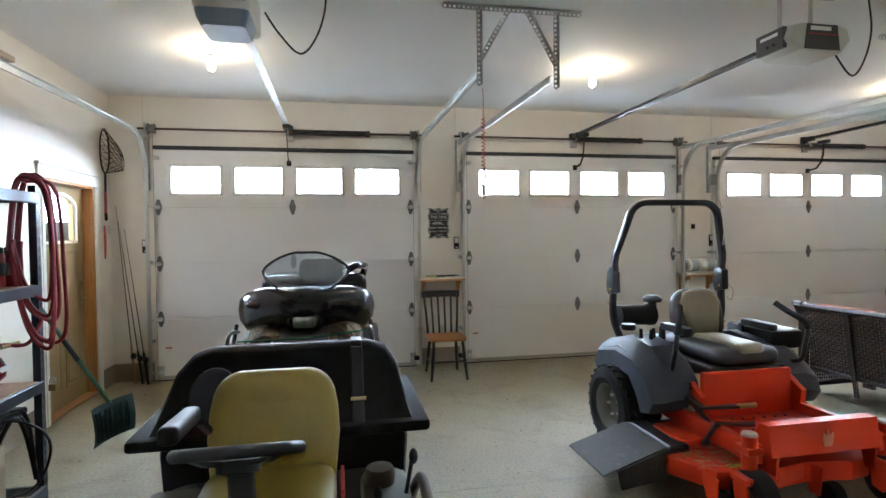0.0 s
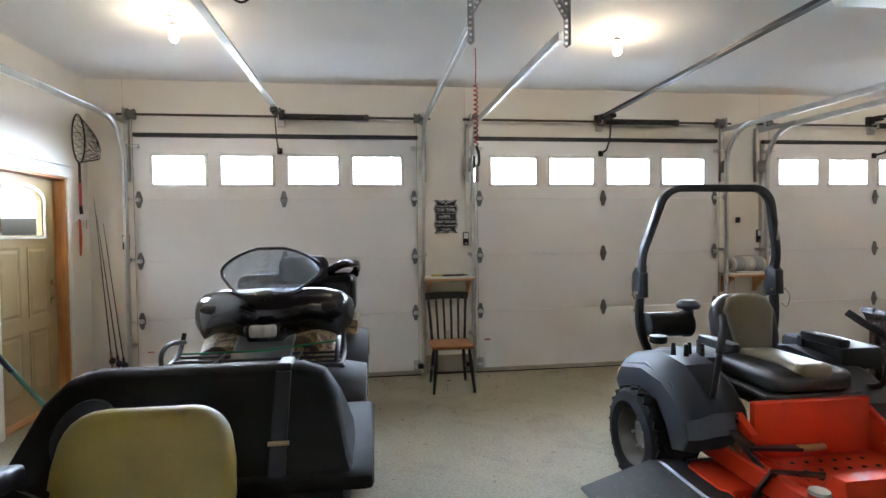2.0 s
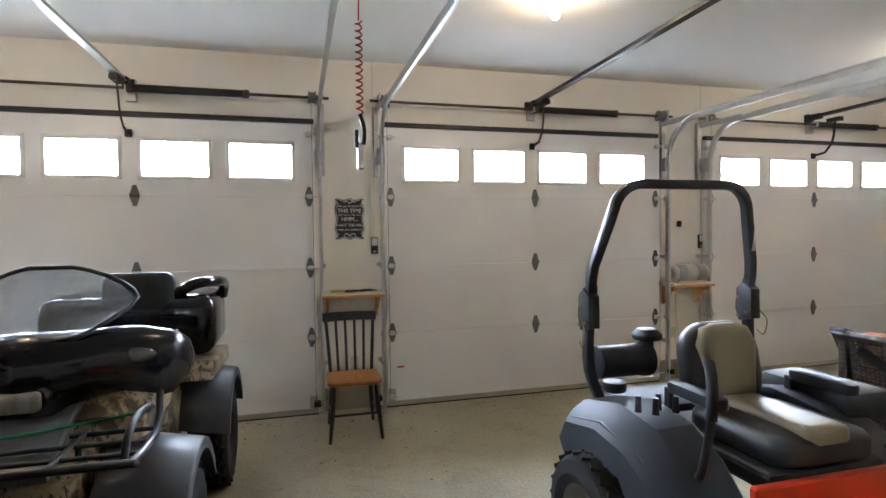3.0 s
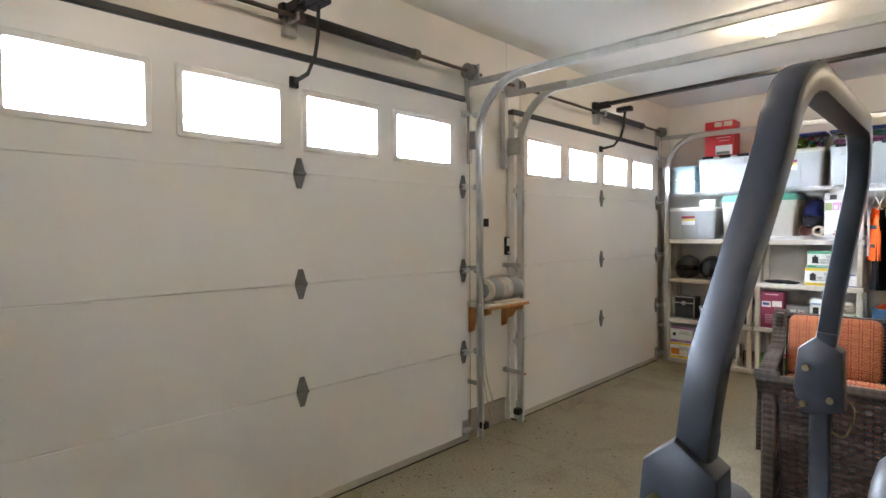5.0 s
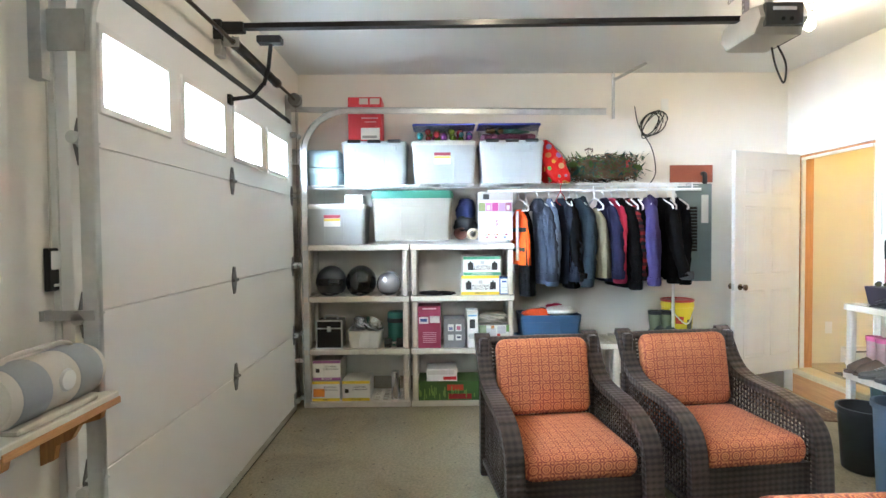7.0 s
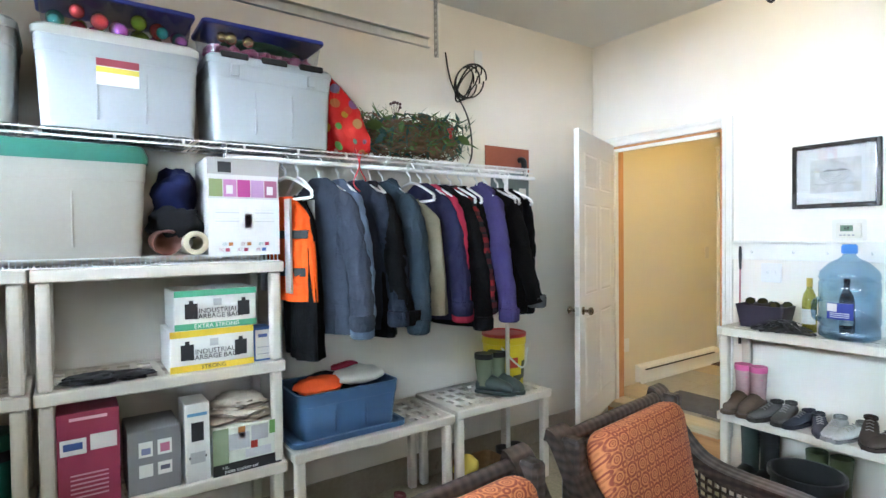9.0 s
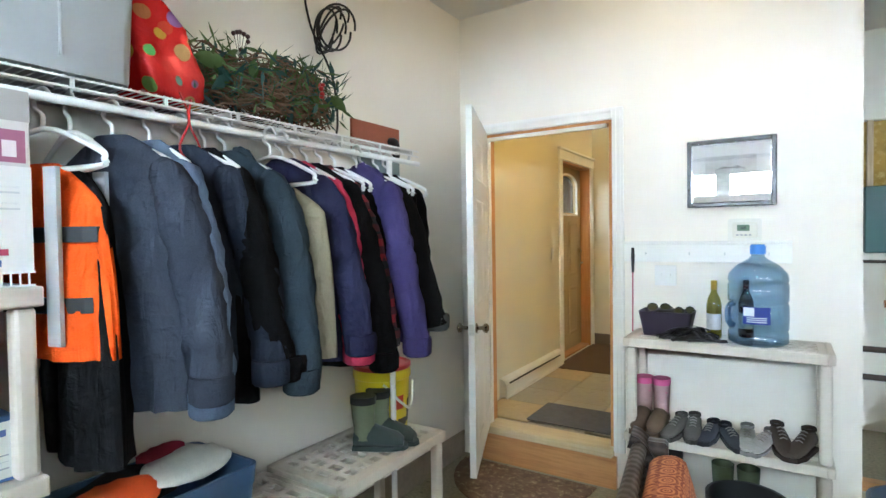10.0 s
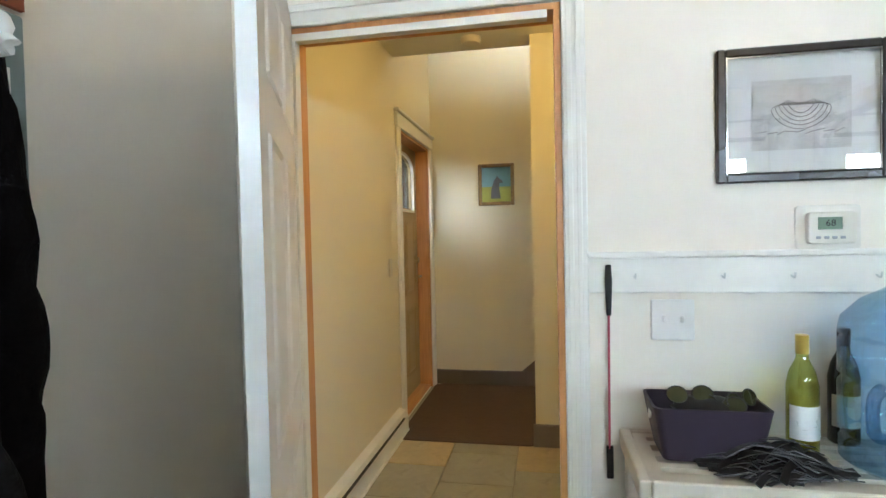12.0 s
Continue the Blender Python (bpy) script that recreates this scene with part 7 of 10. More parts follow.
def garment(y, color, length, width=0.235, thick=0.055, label="", sleeves=True, turn_=0.0, mat=None, sleeve_len=0.62, collar=True, cat="jacket", hood=False, cuff=None, puff=0.0, seed=0, fore=0.0):
    rng = random.Random(100 + seed)
    ob = thing("coat", label, cat, pose(8.11 - fore, y, 1.935, 0, 0, turn_ * 2.2 + rng.uniform(-5, 5)), "coats on the rod")
    mt = mat or cloth(color)
    k = rng.uniform(0, 60)
    flare = min(0.17, max(0.0, (y - 2.86) * 0.9))
    bm = B()
    loops = []
    N, M = 44, 30
    for j in range(M + 1):
        t = j / M
        z = -0.05 - length * t
        if t < 0.12:
            q = t / 0.12
            w = width * (0.26 + 0.74 * q ** 0.85)
            d = thick * (0.40 + 0.40 * q)
            z = -0.03 - 0.11 * q
        else:
            q = (t - 0.12) / 0.88
            w = width * (1.0 - 0.06 * q + 0.05 * math.sin(q * 3))
            d = thick * (0.80 + 0.25 * q)
            z = -0.14 - (length - 0.15) * q
        if not collar:
            z -= 0.10
        ring_ = []
        for i in range(N):
            a = 2 * math.pi * i / N
            f = 0.92 + 0.24 * noise.noise(Vector((math.cos(a) * 1.6 + k, math.sin(a) * 1.6, z * 1.6))) + 0.30 * (1 - 2 * abs(noise.noise(Vector((math.cos(a) * 4.6 + k, math.sin(a) * 4.6, z * 1.1))))) * min(1, t * 2.2) - 0.12 + 0.16 * (0.5 - abs(noise.noise(Vector((math.cos(a) * 3 + k + z * 4, 7.7 + math.sin(a) * 3, z * 9)))))
            if puff:
                f += puff * abs(math.sin(z * 42))
            ca, sa = math.cos(a), math.sin(a)
            ring_.append((w * math.copysign(abs(ca) ** 0.75, ca) * (0.9 + 0.1 * f) - min(0.06, flare) * t, d * sa * f * (1.15 if abs(ca) < 0.6 else 0.9), z))
        loops.append(ring_)
    rings(bm, loops)
    part("body", bm, mt, ob, smooth=60)
    if sleeves:
        for s in (-1, 1):
            pts, rr = [], []
            swing = rng.uniform(-0.05, 0.09)
            for j in range(11):
                t = j / 10
                pts.append((-(width * 0.84 + flare * t ** 0.85) if s < 0 else width * 0.80 - 0.03 * t, 0.012 * math.sin(t * 5 + k) - 0.02 * t + swing * t * t, -0.15 - 0.96 * sleeve_len * t))
                rr.append(0.050 + 0.022 * math.sin(min(1, t * 2.5) * 1.57) - 0.016 * t + (0.008 * abs(math.sin(t * 22)) if puff else 0))
            pts.insert(0, (s * width * 0.72, 0, -0.125))
            rr.insert(0, 0.026)
            pts, rr = spline(pts, 3), [rr[min(len(rr) - 1, i // 3)] * (1 - (i % 3) / 3) + rr[min(len(rr) - 1, i // 3 + 1)] * (i % 3) / 3 for i in range(len(spline(pts, 3)))]
            bm = tube(B(), pts, rr, 22)
            for v in bm.verts:
                f = 0.5 - 1.6 * abs(noise.noise(Vector((v.co.x * 14 + k, v.co.y * 14, v.co.z * 5))))
                g = 0.5 - 1.6 * abs(noise.noise(Vector((v.co.x * 8, v.co.y * 8 + k, v.co.z * 13 + v.co.x * 20))))
                v.co += Vector((0.010 * f + 0.006 * g, 0.010 * g + 0.007 * f - v.co.y * 0.2, 0))
            sl = part("sleeve", bm, mt, ob, smooth=60)
            e = Vector(pts[-1])
            part("cuff", rings(B(), [[(e.x + r * math.cos(a), e.y + r * math.sin(a), e.z + z) for a in (2 * math.pi * i / 14 for i in range(14))] for z, r in ((0.045, 0.056), (0.03, 0.060), (-0.02, 0.058), (-0.03, 0.048))]), cuff or mt, sl, smooth=60)
    if collar:
        bm = rings(B(), [[(0.075 * f * math.cos(a), 0.05 * f * math.sin(a), z + 0.012 * math.cos(a)) for a in (2 * math.pi * i / 18 for i in range(18))] for z, f in ((-0.135, 1.25), (-0.10, 1.15), (-0.065, 1.05), (-0.075, 0.85), (-0.13, 0.8))])
        part("collar", bm, mt, ob, smooth=60)
    if hood:
        part("hood", soft(B(), (0.0, -0.035, -0.10), (0.12, 0.05, 0.09), rng, 0.3), mt, ob, smooth=60)
    hanger(ob)
    return ob


VEST = cloth((0.80, 0.10, 0.015))
vs = garment(4.335, (0, 0, 0), 0.55, 0.20, 0.045, "orange safety vest with grey reflective stripes", False, 6, VEST, collar=False, cat="vest", seed=1)
SILVER = paint("reflective_tape", (0.45, 0.46, 0.47), 0.35, 0.2, vary=0.05)
for sx in (-0.12, 0.10):
    part("reflective_stripe", box(B(), sx - 0.022, -0.072, -0.60, sx + 0.022, -0.060, -0.15), SILVER, vs)
    part("reflective_stripe", box(B(), sx - 0.022, 0.060, -0.60, sx + 0.022, 0.072, -0.15), SILVER, vs)
for sz in (-0.50, -0.32):
    part("belt", rings(B(), [[(0.215 * math.cos(a), 0.068 * math.sin(a), sz + dz) for a in (2 * math.pi * i / 22 for i in range(22))] for dz in (-0.02, 0.02)]), BLACK, vs)
garment(4.27, (0.00924, 0.00924, 0.01008), 0.83, label="black ski trousers hanging from a hanger", sleeves=False, collar=False, cat="trousers", seed=2, width=0.20)
garment(4.16, (0.04234, 0.04838, 0.06552), 0.82, 0.25, 0.06, "charcoal quilted winter jacket with zip pockets", True, 4, puff=0.03, seed=3)
garment(4.05, (0.1111, 0.1429, 0.2117), 0.80, 0.235, 0.05, "slate blue softshell jacket on a hanger", True, -3, sleeve_len=0.66, seed=4)
garment(3.95, (0.02218, 0.02621, 0.0383), 0.82, label="black softshell jacket on a white hanger", seed=5, turn_=5)
garment(3.86, (0.00588, 0.00588, 0.0063), 0.86, label="long black jacket on a hanger", seed=6, turn_=-4)
garment(3.785, (0.02722, 0.0375, 0.04717), 0.82, 0.25, 0.065, "dark slate waterproof jacket with a hood", True, 5, hood=True, puff=0.02, seed=7, sleeve_len=0.67)
garment(3.645, (0.2375, 0.2092, 0.1414), 0.66, 0.25, 0.075, "cream and khaki hanging trousers", False, 3, collar=False, cat="trousers", seed=8, fore=0.07)
garment(3.545, (0.02125, 0.02125, 0.04687), 0.80, 0.245, 0.055, "navy blue cotton sweatshirt jacket", True, 3, sleeve_len=0.60, seed=9, fore=0.02)
garment(3.465, (0.3992, 0.03326, 0.06653), 0.74, 0.235, 0.045, "crimson fleece jacket with ribbed cuffs", True, -2, sleeve_len=0.64, seed=10)
garment(3.40, (0.00672, 0.00672, 0.00756), 0.86, label="black jacket on a white hanger", seed=11, turn_=4, sleeve_len=0.70)
garment(3.315, (0, 0, 0), 0.76, 0.195, 0.04, "red and black plaid flannel shirt", True, 2, plaid_mat(), sleeve_len=0.62, seed=12)
garment(3.235, (0.00504, 0.00504, 0.00546), 0.78, width=0.185, label="black zipped sweater on a hanger", seed=13)
garment(3.15, (0.04847, 0.03878, 0.1077), 0.78, 0.265, 0.075, "faded purple hooded cotton sweatshirt", True, -4, hood=True, sleeve_len=0.66, seed=14, fore=0.05)
garment(3.03, (0.0084, 0.0084, 0.00924), 0.72, width=0.205, label="black rain jacket with grey elbow panels", seed=15, turn_=4, cuff=cloth((0.08, 0.08, 0.08)))
garment(2.94, (0.00546, 0.00546, 0.00588), 0.78, width=0.195, label="black canvas work jacket on a hanger", seed=16, turn_=-3, sleeve_len=0.66)
garment(2.86, (0.0042, 0.0042, 0.00462), 0.76, 0.185, 0.05, "fuzzy black fleece on a hanger", True, 3, cloth((0.005, 0.005, 0.006), 1.0), seed=17, sleeve_len=0.68)

# ---- wicker seats ----


def wicker_mat():
    m, n, l, b = node_mat("brown_wicker")
    v = coords(n, l, (1, 1, 1))
    ws1 = []
    for ax, sc in (("X", 55), ("Y", 55), ("Z", 62)):
        w = n.new("ShaderNodeTexWave")
        w.bands_direction = ax
        w.inputs["Scale"].default_value = sc / 6.28
        w.inputs["Distortion"].default_value = 0.4
        l.new(v, w.inputs["Vector"])
        ws1.append(w.outputs["Fac"])
    weave = mixed(n, l, 0.5, mixed(n, l, 0.5, ws1[0], ws1[1]), ws1[2])
    l.new(ramp(n, l, weave, ((0.25, (0.014, 0.009, 0.007)), (0.5, (0.038, 0.025, 0.019)), (0.8, (0.058, 0.04, 0.032)))), b.inputs["Base Color"])
    b.inputs["Roughness"].default_value = 0.36
    bumped(n, l, b, weave, 0.8, 0.006)
    return m


def cushion_mat():
    """Rust ornament of rings and petals on orange cloth."""
    m, n, l, b = node_mat("ornament_cloth")
    sep, add, uv = n.new("ShaderNodeSeparateXYZ"), n.new("ShaderNodeMath"), n.new("ShaderNodeCombineXYZ")
    l.new(coords(n, l), sep.inputs[0])
    l.new(sep.outputs[1], add.inputs[0])
    l.new(sep.outputs[2], add.inputs[1])
    l.new(sep.outputs[0], uv.inputs[0])
    l.new(add.outputs[0], uv.inputs[1])

    def lattice_of(scale, angle):
        mp, vr = n.new("ShaderNodeMapping"), n.new("ShaderNodeTexVoronoi")
        mp.inputs["Scale"].default_value = (scale, scale, 1)
        mp.inputs["Rotation"].default_value = (0, 0, radians(angle))
        vr.voronoi_dimensions = "2D"
        vr.inputs["Randomness"].default_value, vr.inputs["Scale"].default_value = 0.0, 1.0
        l.new(uv.outputs[0], mp.inputs["Vector"])
        l.new(mp.outputs["Vector"], vr.inputs["Vector"])
        return vr

    vor, vo2 = lattice_of(15.0, 0), lattice_of(21.21, 45)

    def band(d, a, b):
        return ramp(n, l, d, ((a - 0.04, (0, 0, 0)), (a, (1, 1, 1)), (b, (1, 1, 1)), (b + 0.04, (0, 0, 0))))

    wob = noise_tex(n, l, uv.outputs[0], 60, 2, 0.5)
    fac = mixed(n, l, 1.0, band(vor.outputs["Distance"], 0.34, 0.45), band(vo2.outputs["Distance"], 0.14, 0.30), "LIGHTEN")
    fac = mixed(n, l, 1.0, fac, band(vor.outputs["Distance"], 0.05, 0.13), "DIFFERENCE")
    fac = mixed(n, l, 1.0, fac, ramp(n, l, wob, ((0.30, (0.35,) * 3), (0.50, (1,) * 3))), "MULTIPLY")
    big = noise_tex(n, l, coords(n, l), 4, 4)
    base = mixed(n, l, fac, (0.58, 0.205, 0.068), (0.17, 0.020, 0.011))
    base = mixed(n, l, 0.2, base, ramp(n, l, big, ((0.3, (0.36, 0.10, 0.04)), (0.7, (0.60, 0.22, 0.08)))))
    l.new(base, b.inputs["Base Color"])
    b.inputs["Roughness"].default_value = 0.85
    bumped(n, l, b, noise_tex(n, l, coords(n, l), 300, 2), 0.25)
    return m


WICKER, CUSH = wicker_mat(), cushion_mat()


def lattice(x, y0, y1, z_of, z0, n=26, k=15):
    """An open woven panel in the plane x, between z0 and a top line."""
    bm = B()
    t = 0.0035
    for i in range(n + 1):
        y = y0 + (y1 - y0) * i / n
        box(bm, x - t, y - 0.0045, z0, x + t, y + 0.0045, z_of(y))
    for j in range(k + 1):
        f = j / k
        loops = []
        for i in range(n + 1):
            y = y0 + (y1 - y0) * i / n
            z = z0 + (z_of(y) - z0) * f
            o = t * 1.2 * (1 if (i + j) % 2 else -1)
            loops.append([(x + o - 0.003, y, z - 0.006), (x + o + 0.003, y, z - 0.006), (x + o + 0.003, y, z + 0.006), (x + o - 0.003, y, z + 0.006)])
        rings(bm, loops)
    return bm


def wicker_seat(name, label, m, half, cushions):
    ob = thing(name, label, "armchair" if cushions == 1 else "loveseat", m, "wicker seats")
    # arm profile: y forwards is negative; (y, z)
    prof = spline([(0, 0.50, 0.90), (0, 0.46, 0.875), (0, 0.36, 0.71), (0, 0.22, 0.62), (0, -0.12, 0.585), (0, -0.30, 0.52), (0, -0.38, 0.38), (0, -0.40, 0.0)], 5)

    def top_line(y):
        for a, b in zip(prof, prof[1:]):
            if b.y <= y <= a.y:
                return a.z + (b.z - a.z) * (a.y - y) / max(1e-6, a.y - b.y) - 0.02
        return 0.40
    for s in (-1, 1):
        x = s * (half - 0.05)
        part("arm", sweep(B(), [(x, p.y, p.z) for p in prof], 0.10, 0.045, None), WICKER, ob, smooth=30)
        part("rear_leg", box(B(), x - 0.03, 0.38, 0, x + 0.03, 0.45, 0.90, 0.01), WICKER, ob)
        part("side_panel", lattice(x, -0.355, 0.38, top_line, 0.12), WICKER, ob, "open woven side panel")["kind"] = "stuff"
        part("side_rail", box(B(), x - 0.02, -0.38, 0.08, x + 0.02, 0.40, 0.125, 0.008), WICKER, ob)
    w = half - 0.10
    part("front_apron", prism(B(), [(-w, 0.30), (w, 0.30), (w, 0.06)] + [(w * math.cos(t), 0.06 + 0.06 * math.sin(t)) for t in (math.pi * i / 10 for i in range(1, 10))] + [(-w, 0.06)], -0.36, -0.335, "y"), WICKER, ob)
    part("seat_deck", box(B(), -w, -0.335, 0.26, w, 0.38, 0.29, 0.004), WICKER, ob)
    bm = B()
    nx, nz = int(half * 60), 24
    tilt = lambda z: 0.36 + (z - 0.3) * 0.17
    for i in range(nx + 1):
        x = -w + 2 * w * i / nx
        sweep(bm, [(x, tilt(0.28), 0.28), (x, tilt(0.86), 0.86)], 0.010, 0.004, (0, 1, 0))
    for j in range(nz + 1):
        z = 0.29 + 0.57 * j / nz
        rings(bm, [[(-w + 2 * w * i / nx, tilt(z) + (0.004 if (i + j) % 2 else -0.004) + a, z + b) for a, b in ((-0.002, -0.0085), (0.002, -0.0085), (0.002, 0.0085), (-0.002, 0.0085))] for i in range(nx + 1)])
    part("back_panel", bm, WICKER, ob, "woven back panel")
    part("top_rail", tube(B(), [(-half + 0.05, 0.47, 0.875), (0, 0.465, 0.88), (half - 0.05, 0.47, 0.875)], 0.026, 10), WICKER, ob, smooth=50)
    if cushions > 1:
        for x in (-w * 0.33, w * 0.33):
            part("back_strut", sweep(B(), [(x, tilt(0.1) + 0.018, 0.1), (x, tilt(0.88) + 0.018, 0.88)], 0.035, 0.02, (0, 1, 0)), WICKER, ob)
    cw = 2 * w / cushions
    for i in range(cushions):
        x0 = -w + cw * i + 0.008
        x1 = x0 + cw - 0.016
        part("seat_cushion", pad(B(), round_rect(x0, -0.37, x1, 0.30, 0.05), 0.30, 0.43, "z", 0.018), CUSH, ob, "orange ornamental seat cushion", smooth=60)
        bm = pad(B(), round_rect(x0 + 0.01, 0.0, x1 - 0.01, 0.475, 0.06), -0.055, 0.05, "y", 0.022)
        part("back_cushion", turn_verts(bm, pose(0, 0.30, 0.43, -10, 0, 0)), CUSH, ob, "orange ornamental back cushion", smooth=60)
    return ob


ch = wicker_seat("wicker_armchair", "dark brown wicker armchair with orange patterned cushions", pose(6.21, 4.39, 0, 0, 0, -84), 0.42, 1)
copy_thing(ch, pose(6.345, 3.40, 0, 0, 0, -83))
wicker_seat("wicker_loveseat", "dark brown wicker loveseat with orange patterned cushions", pose(4.84, 3.70, 0, 0, 0, 92), 0.74, 2)

# ---- posts between the doors ----
WORN_WHITE = paint("worn_white_shelf", (0.72, 0.69, 0.60), 0.5, vary=0.1, dirt=(0.5, 0.4, 0.26), dirt_at=0.68)


def post_shelf(c, z, w, label):
    ob = thing("wall_shelf", label, "wall shelf", pose(c, NY, z))
    part("board", box(B(), -w, -0.24, 0, w, 0, 0.03, 0.004), WORN_WHITE, ob)
    part("front_edge", box(B(), -w, -0.246, -0.012, w, -0.2405, 0.012, 0.002), PINE_H, ob, "bare pine front edge")
    for x in (-w + 0.05, w - 0.05):
        o = [(-0.004, -0.012), (-0.22, -0.012), (-0.21, -0.05), (-0.14, -0.07), (-0.11, -0.12), (-0.06, -0.14), (-0.05, -0.19), (-0.004, -0.21)]
        part("bracket", prism(B(), o, x - 0.012, x + 0.012, "x"), PINE, ob, "scrolled pine bracket")
    return ob


post_shelf(1.22, 1.055, 0.27, "small white wall shelf with pine brackets above a chair")
post_shelf(4.73, 1.02, 0.255, "small white wall shelf with pine brackets holding a radio")
for i, (x, y) in enumerate(((1.08, 6.30), (1.20, 6.28), (1.33, 6.30))):
    bm = cyl(B(), (x - 0.05, y, 1.098), (x + 0.06, y + 0.02, 1.098), 0.011, seg=8)
    cyl(bm, (x + 0.06, y + 0.02, 1.098), (x + 0.10, y - 0.01, 1.095), 0.006, seg=6)
    solid("hand_tool", bm, BLACK if i else tint((0.5, 0.4, 0.08)), "small hand tool with a dark grip on the wall shelf", "hand tool", smooth=40)
rd = thing("radio", "cream and grey cylindrical portable radio on the shelf", "radio", pose(4.72, 6.30, 1.05))
bm = turn_verts(lathe(B(), [(0.05, -0.21), (0.078, -0.20), (0.086, -0.18), (0.086, 0.18), (0.078, 0.20), (0.05, 0.21)], 26), pose(0, 0, 0.10, 0, 90, 0))
part("body", bm, BEIGE_PL, rd, smooth=40)
for s in (-1, 1):
    part("grille", turn_verts(lathe(B(), [(0.086, -0.055), (0.089, -0.05), (0.089, 0.05), (0.086, 0.055)], 26), pose(s * 0.115, 0, 0.10, 0, 90, 0)), GREY_PL, rd, smooth=40)
    part("end_cap", turn_verts(lathe(B(), [(0.01, 0), (0.055, 0.0), (0.05, 0.008), (0.01, 0.01)], 22), pose(s * 0.212, 0, 0.10, 0, 90 * s, 0)), GREY_PL, rd, smooth=40)
part("foot", box(B(), -0.17, -0.07, 0.0, 0.17, 0.07, 0.02, 0.006), BEIGE_PL, rd)
part("dial", turn_verts(lathe(B(), [(0.01, 0), (0.035, 0), (0.03, 0.008), (0.005, 0.009)], 18), pose(0, -0.084, 0.11, 90, 0, 0)), WHITE_PL, rd, smooth=40)
part("handle", tube(B(), spline([(-0.15, 0, 0.17), (-0.12, 0, 0.20), (0.0, 0, 0.205), (0.12, 0, 0.20), (0.15, 0, 0.17)], 4), 0.008, 8), BEIGE_PL, rd, smooth=50)
solid("power_cord", tube(B(), spline([(4.66, 6.42, 1.02), (4.68, 6.44, 0.7), (4.72, 6.445, 0.42), (4.78, 6.43, 0.2), (4.73, 6.42, 0.12), (4.66, 6.44, 0.5), (4.70, 6.447, 0.52)], 6), 0.0035, 6), BEIGE_PL, "thin cream power cord below the radio shelf", "power cord", smooth=60)
for x, z in ((4.66, 0.50), (1.24, 0.42)):
    solid("outlet", prism(B(), round_rect(x - 0.035, z - 0.057, x + 0.035, z + 0.057, 0.008), NY - 0.006, NY, "y", 0.002), BEIGE_PL, "cream wall outlet on the post", "outlet")
for x, z in ((1.435, 1.49), (5.0, 1.475), (-2.10, 1.50)):
    ob = thing("door_button", "black and white door opener wall button", "wall button", pose(x, NY, z), "door buttons")
    part("case", box(B(), -0.032, -0.022, -0.075, 0.032, 0, 0.075, 0.004), BLACK, ob)
    part("push_plate", box(B(), -0.025, -0.027, 0.0, 0.025, -0.0225, 0.065, 0.003), WHITE_PL, ob)
    part("mark", box(B(), -0.012, -0.0245, -0.06, 0.012, -0.0222, -0.05), PAPER, ob)
    solid("button_wire", tube(B(), [(x, NY - 0.004, z + 0.075), (x + 0.005, NY - 0.004, 2.2), (x, NY - 0.004, CZ)], 0.0025, 5), BEIGE_PL, "thin cream bell wire up the wall", "wire")
solid("thermometer", box(B(), 4.70, NY - 0.015, 1.635, 4.755, NY, 1.70, 0.004), BLACK, "small black sensor box on the post", "sensor")
for x in (0.90, 1.43, 4.50, 4.93):
    solid("door_sensor", box(B(), x - 0.03, 6.26, 0.10, x + 0.03, 6.32, 0.15, 0.008), BLACK, "black photo-eye sensor beside the door track", "door sensor")

# sign
sg = thing("wall_sign", "black scalloped wall sign with white humorous lettering", "sign", pose(1.215, NY, 1.735))
o = [(-0.135, -0.09), (-0.11, -0.15), (-0.13, -0.18), (-0.10, -0.185), (-0.05, -0.17), (0, -0.188), (0.05, -0.17), (0.10, -0.185), (0.13, -0.18), (0.11, -0.15), (0.135, -0.09), (0.118, 0), (0.135, 0.09), (0.11, 0.15), (0.13, 0.18), (0.10, 0.185), (0.05, 0.17), (0, 0.188), (-0.05, 0.17), (-0.10, 0.185), (-0.13, 0.18), (-0.11, 0.15), (-0.135, 0.09), (-0.118, 0)]
part("board", prism(B(), o, -0.012, 0, "y"), tint((0.018, 0.018, 0.02), 0.5), sg)
CHALK = tint((0.72, 0.71, 0.68), 0.6)
part("border", tube(B(), [(u * 0.93, -0.0128, v * 0.94) for u, v in o + o[:1]], 0.0028, 4), CHALK, sg, "white scrolled border")
for t, sz, z in (("Do you Remember", 0.026, 0.115), ("THE TIME", 0.050, 0.072), ("BACK WHEN WE WERE YOUNG", 0.014, 0.034), ("HMM...", 0.052, -0.004), ("WHAT THE HELL", 0.034, -0.058), ("WERE WE THINKING?", 0.022, -0.10)):
    words(t, sz, CHALK, on_north(0, -0.0132, z), sg)
for z in (-0.145, 0.148):
    part("flourish", tube(B(), spline([(-0.05, -0.0128, z), (-0.025, -0.0128, z + 0.012), (0, -0.0128, z - 0.008), (0.025, -0.0128, z + 0.012), (0.05, -0.0128, z)], 4), 0.003, 4), CHALK, sg)

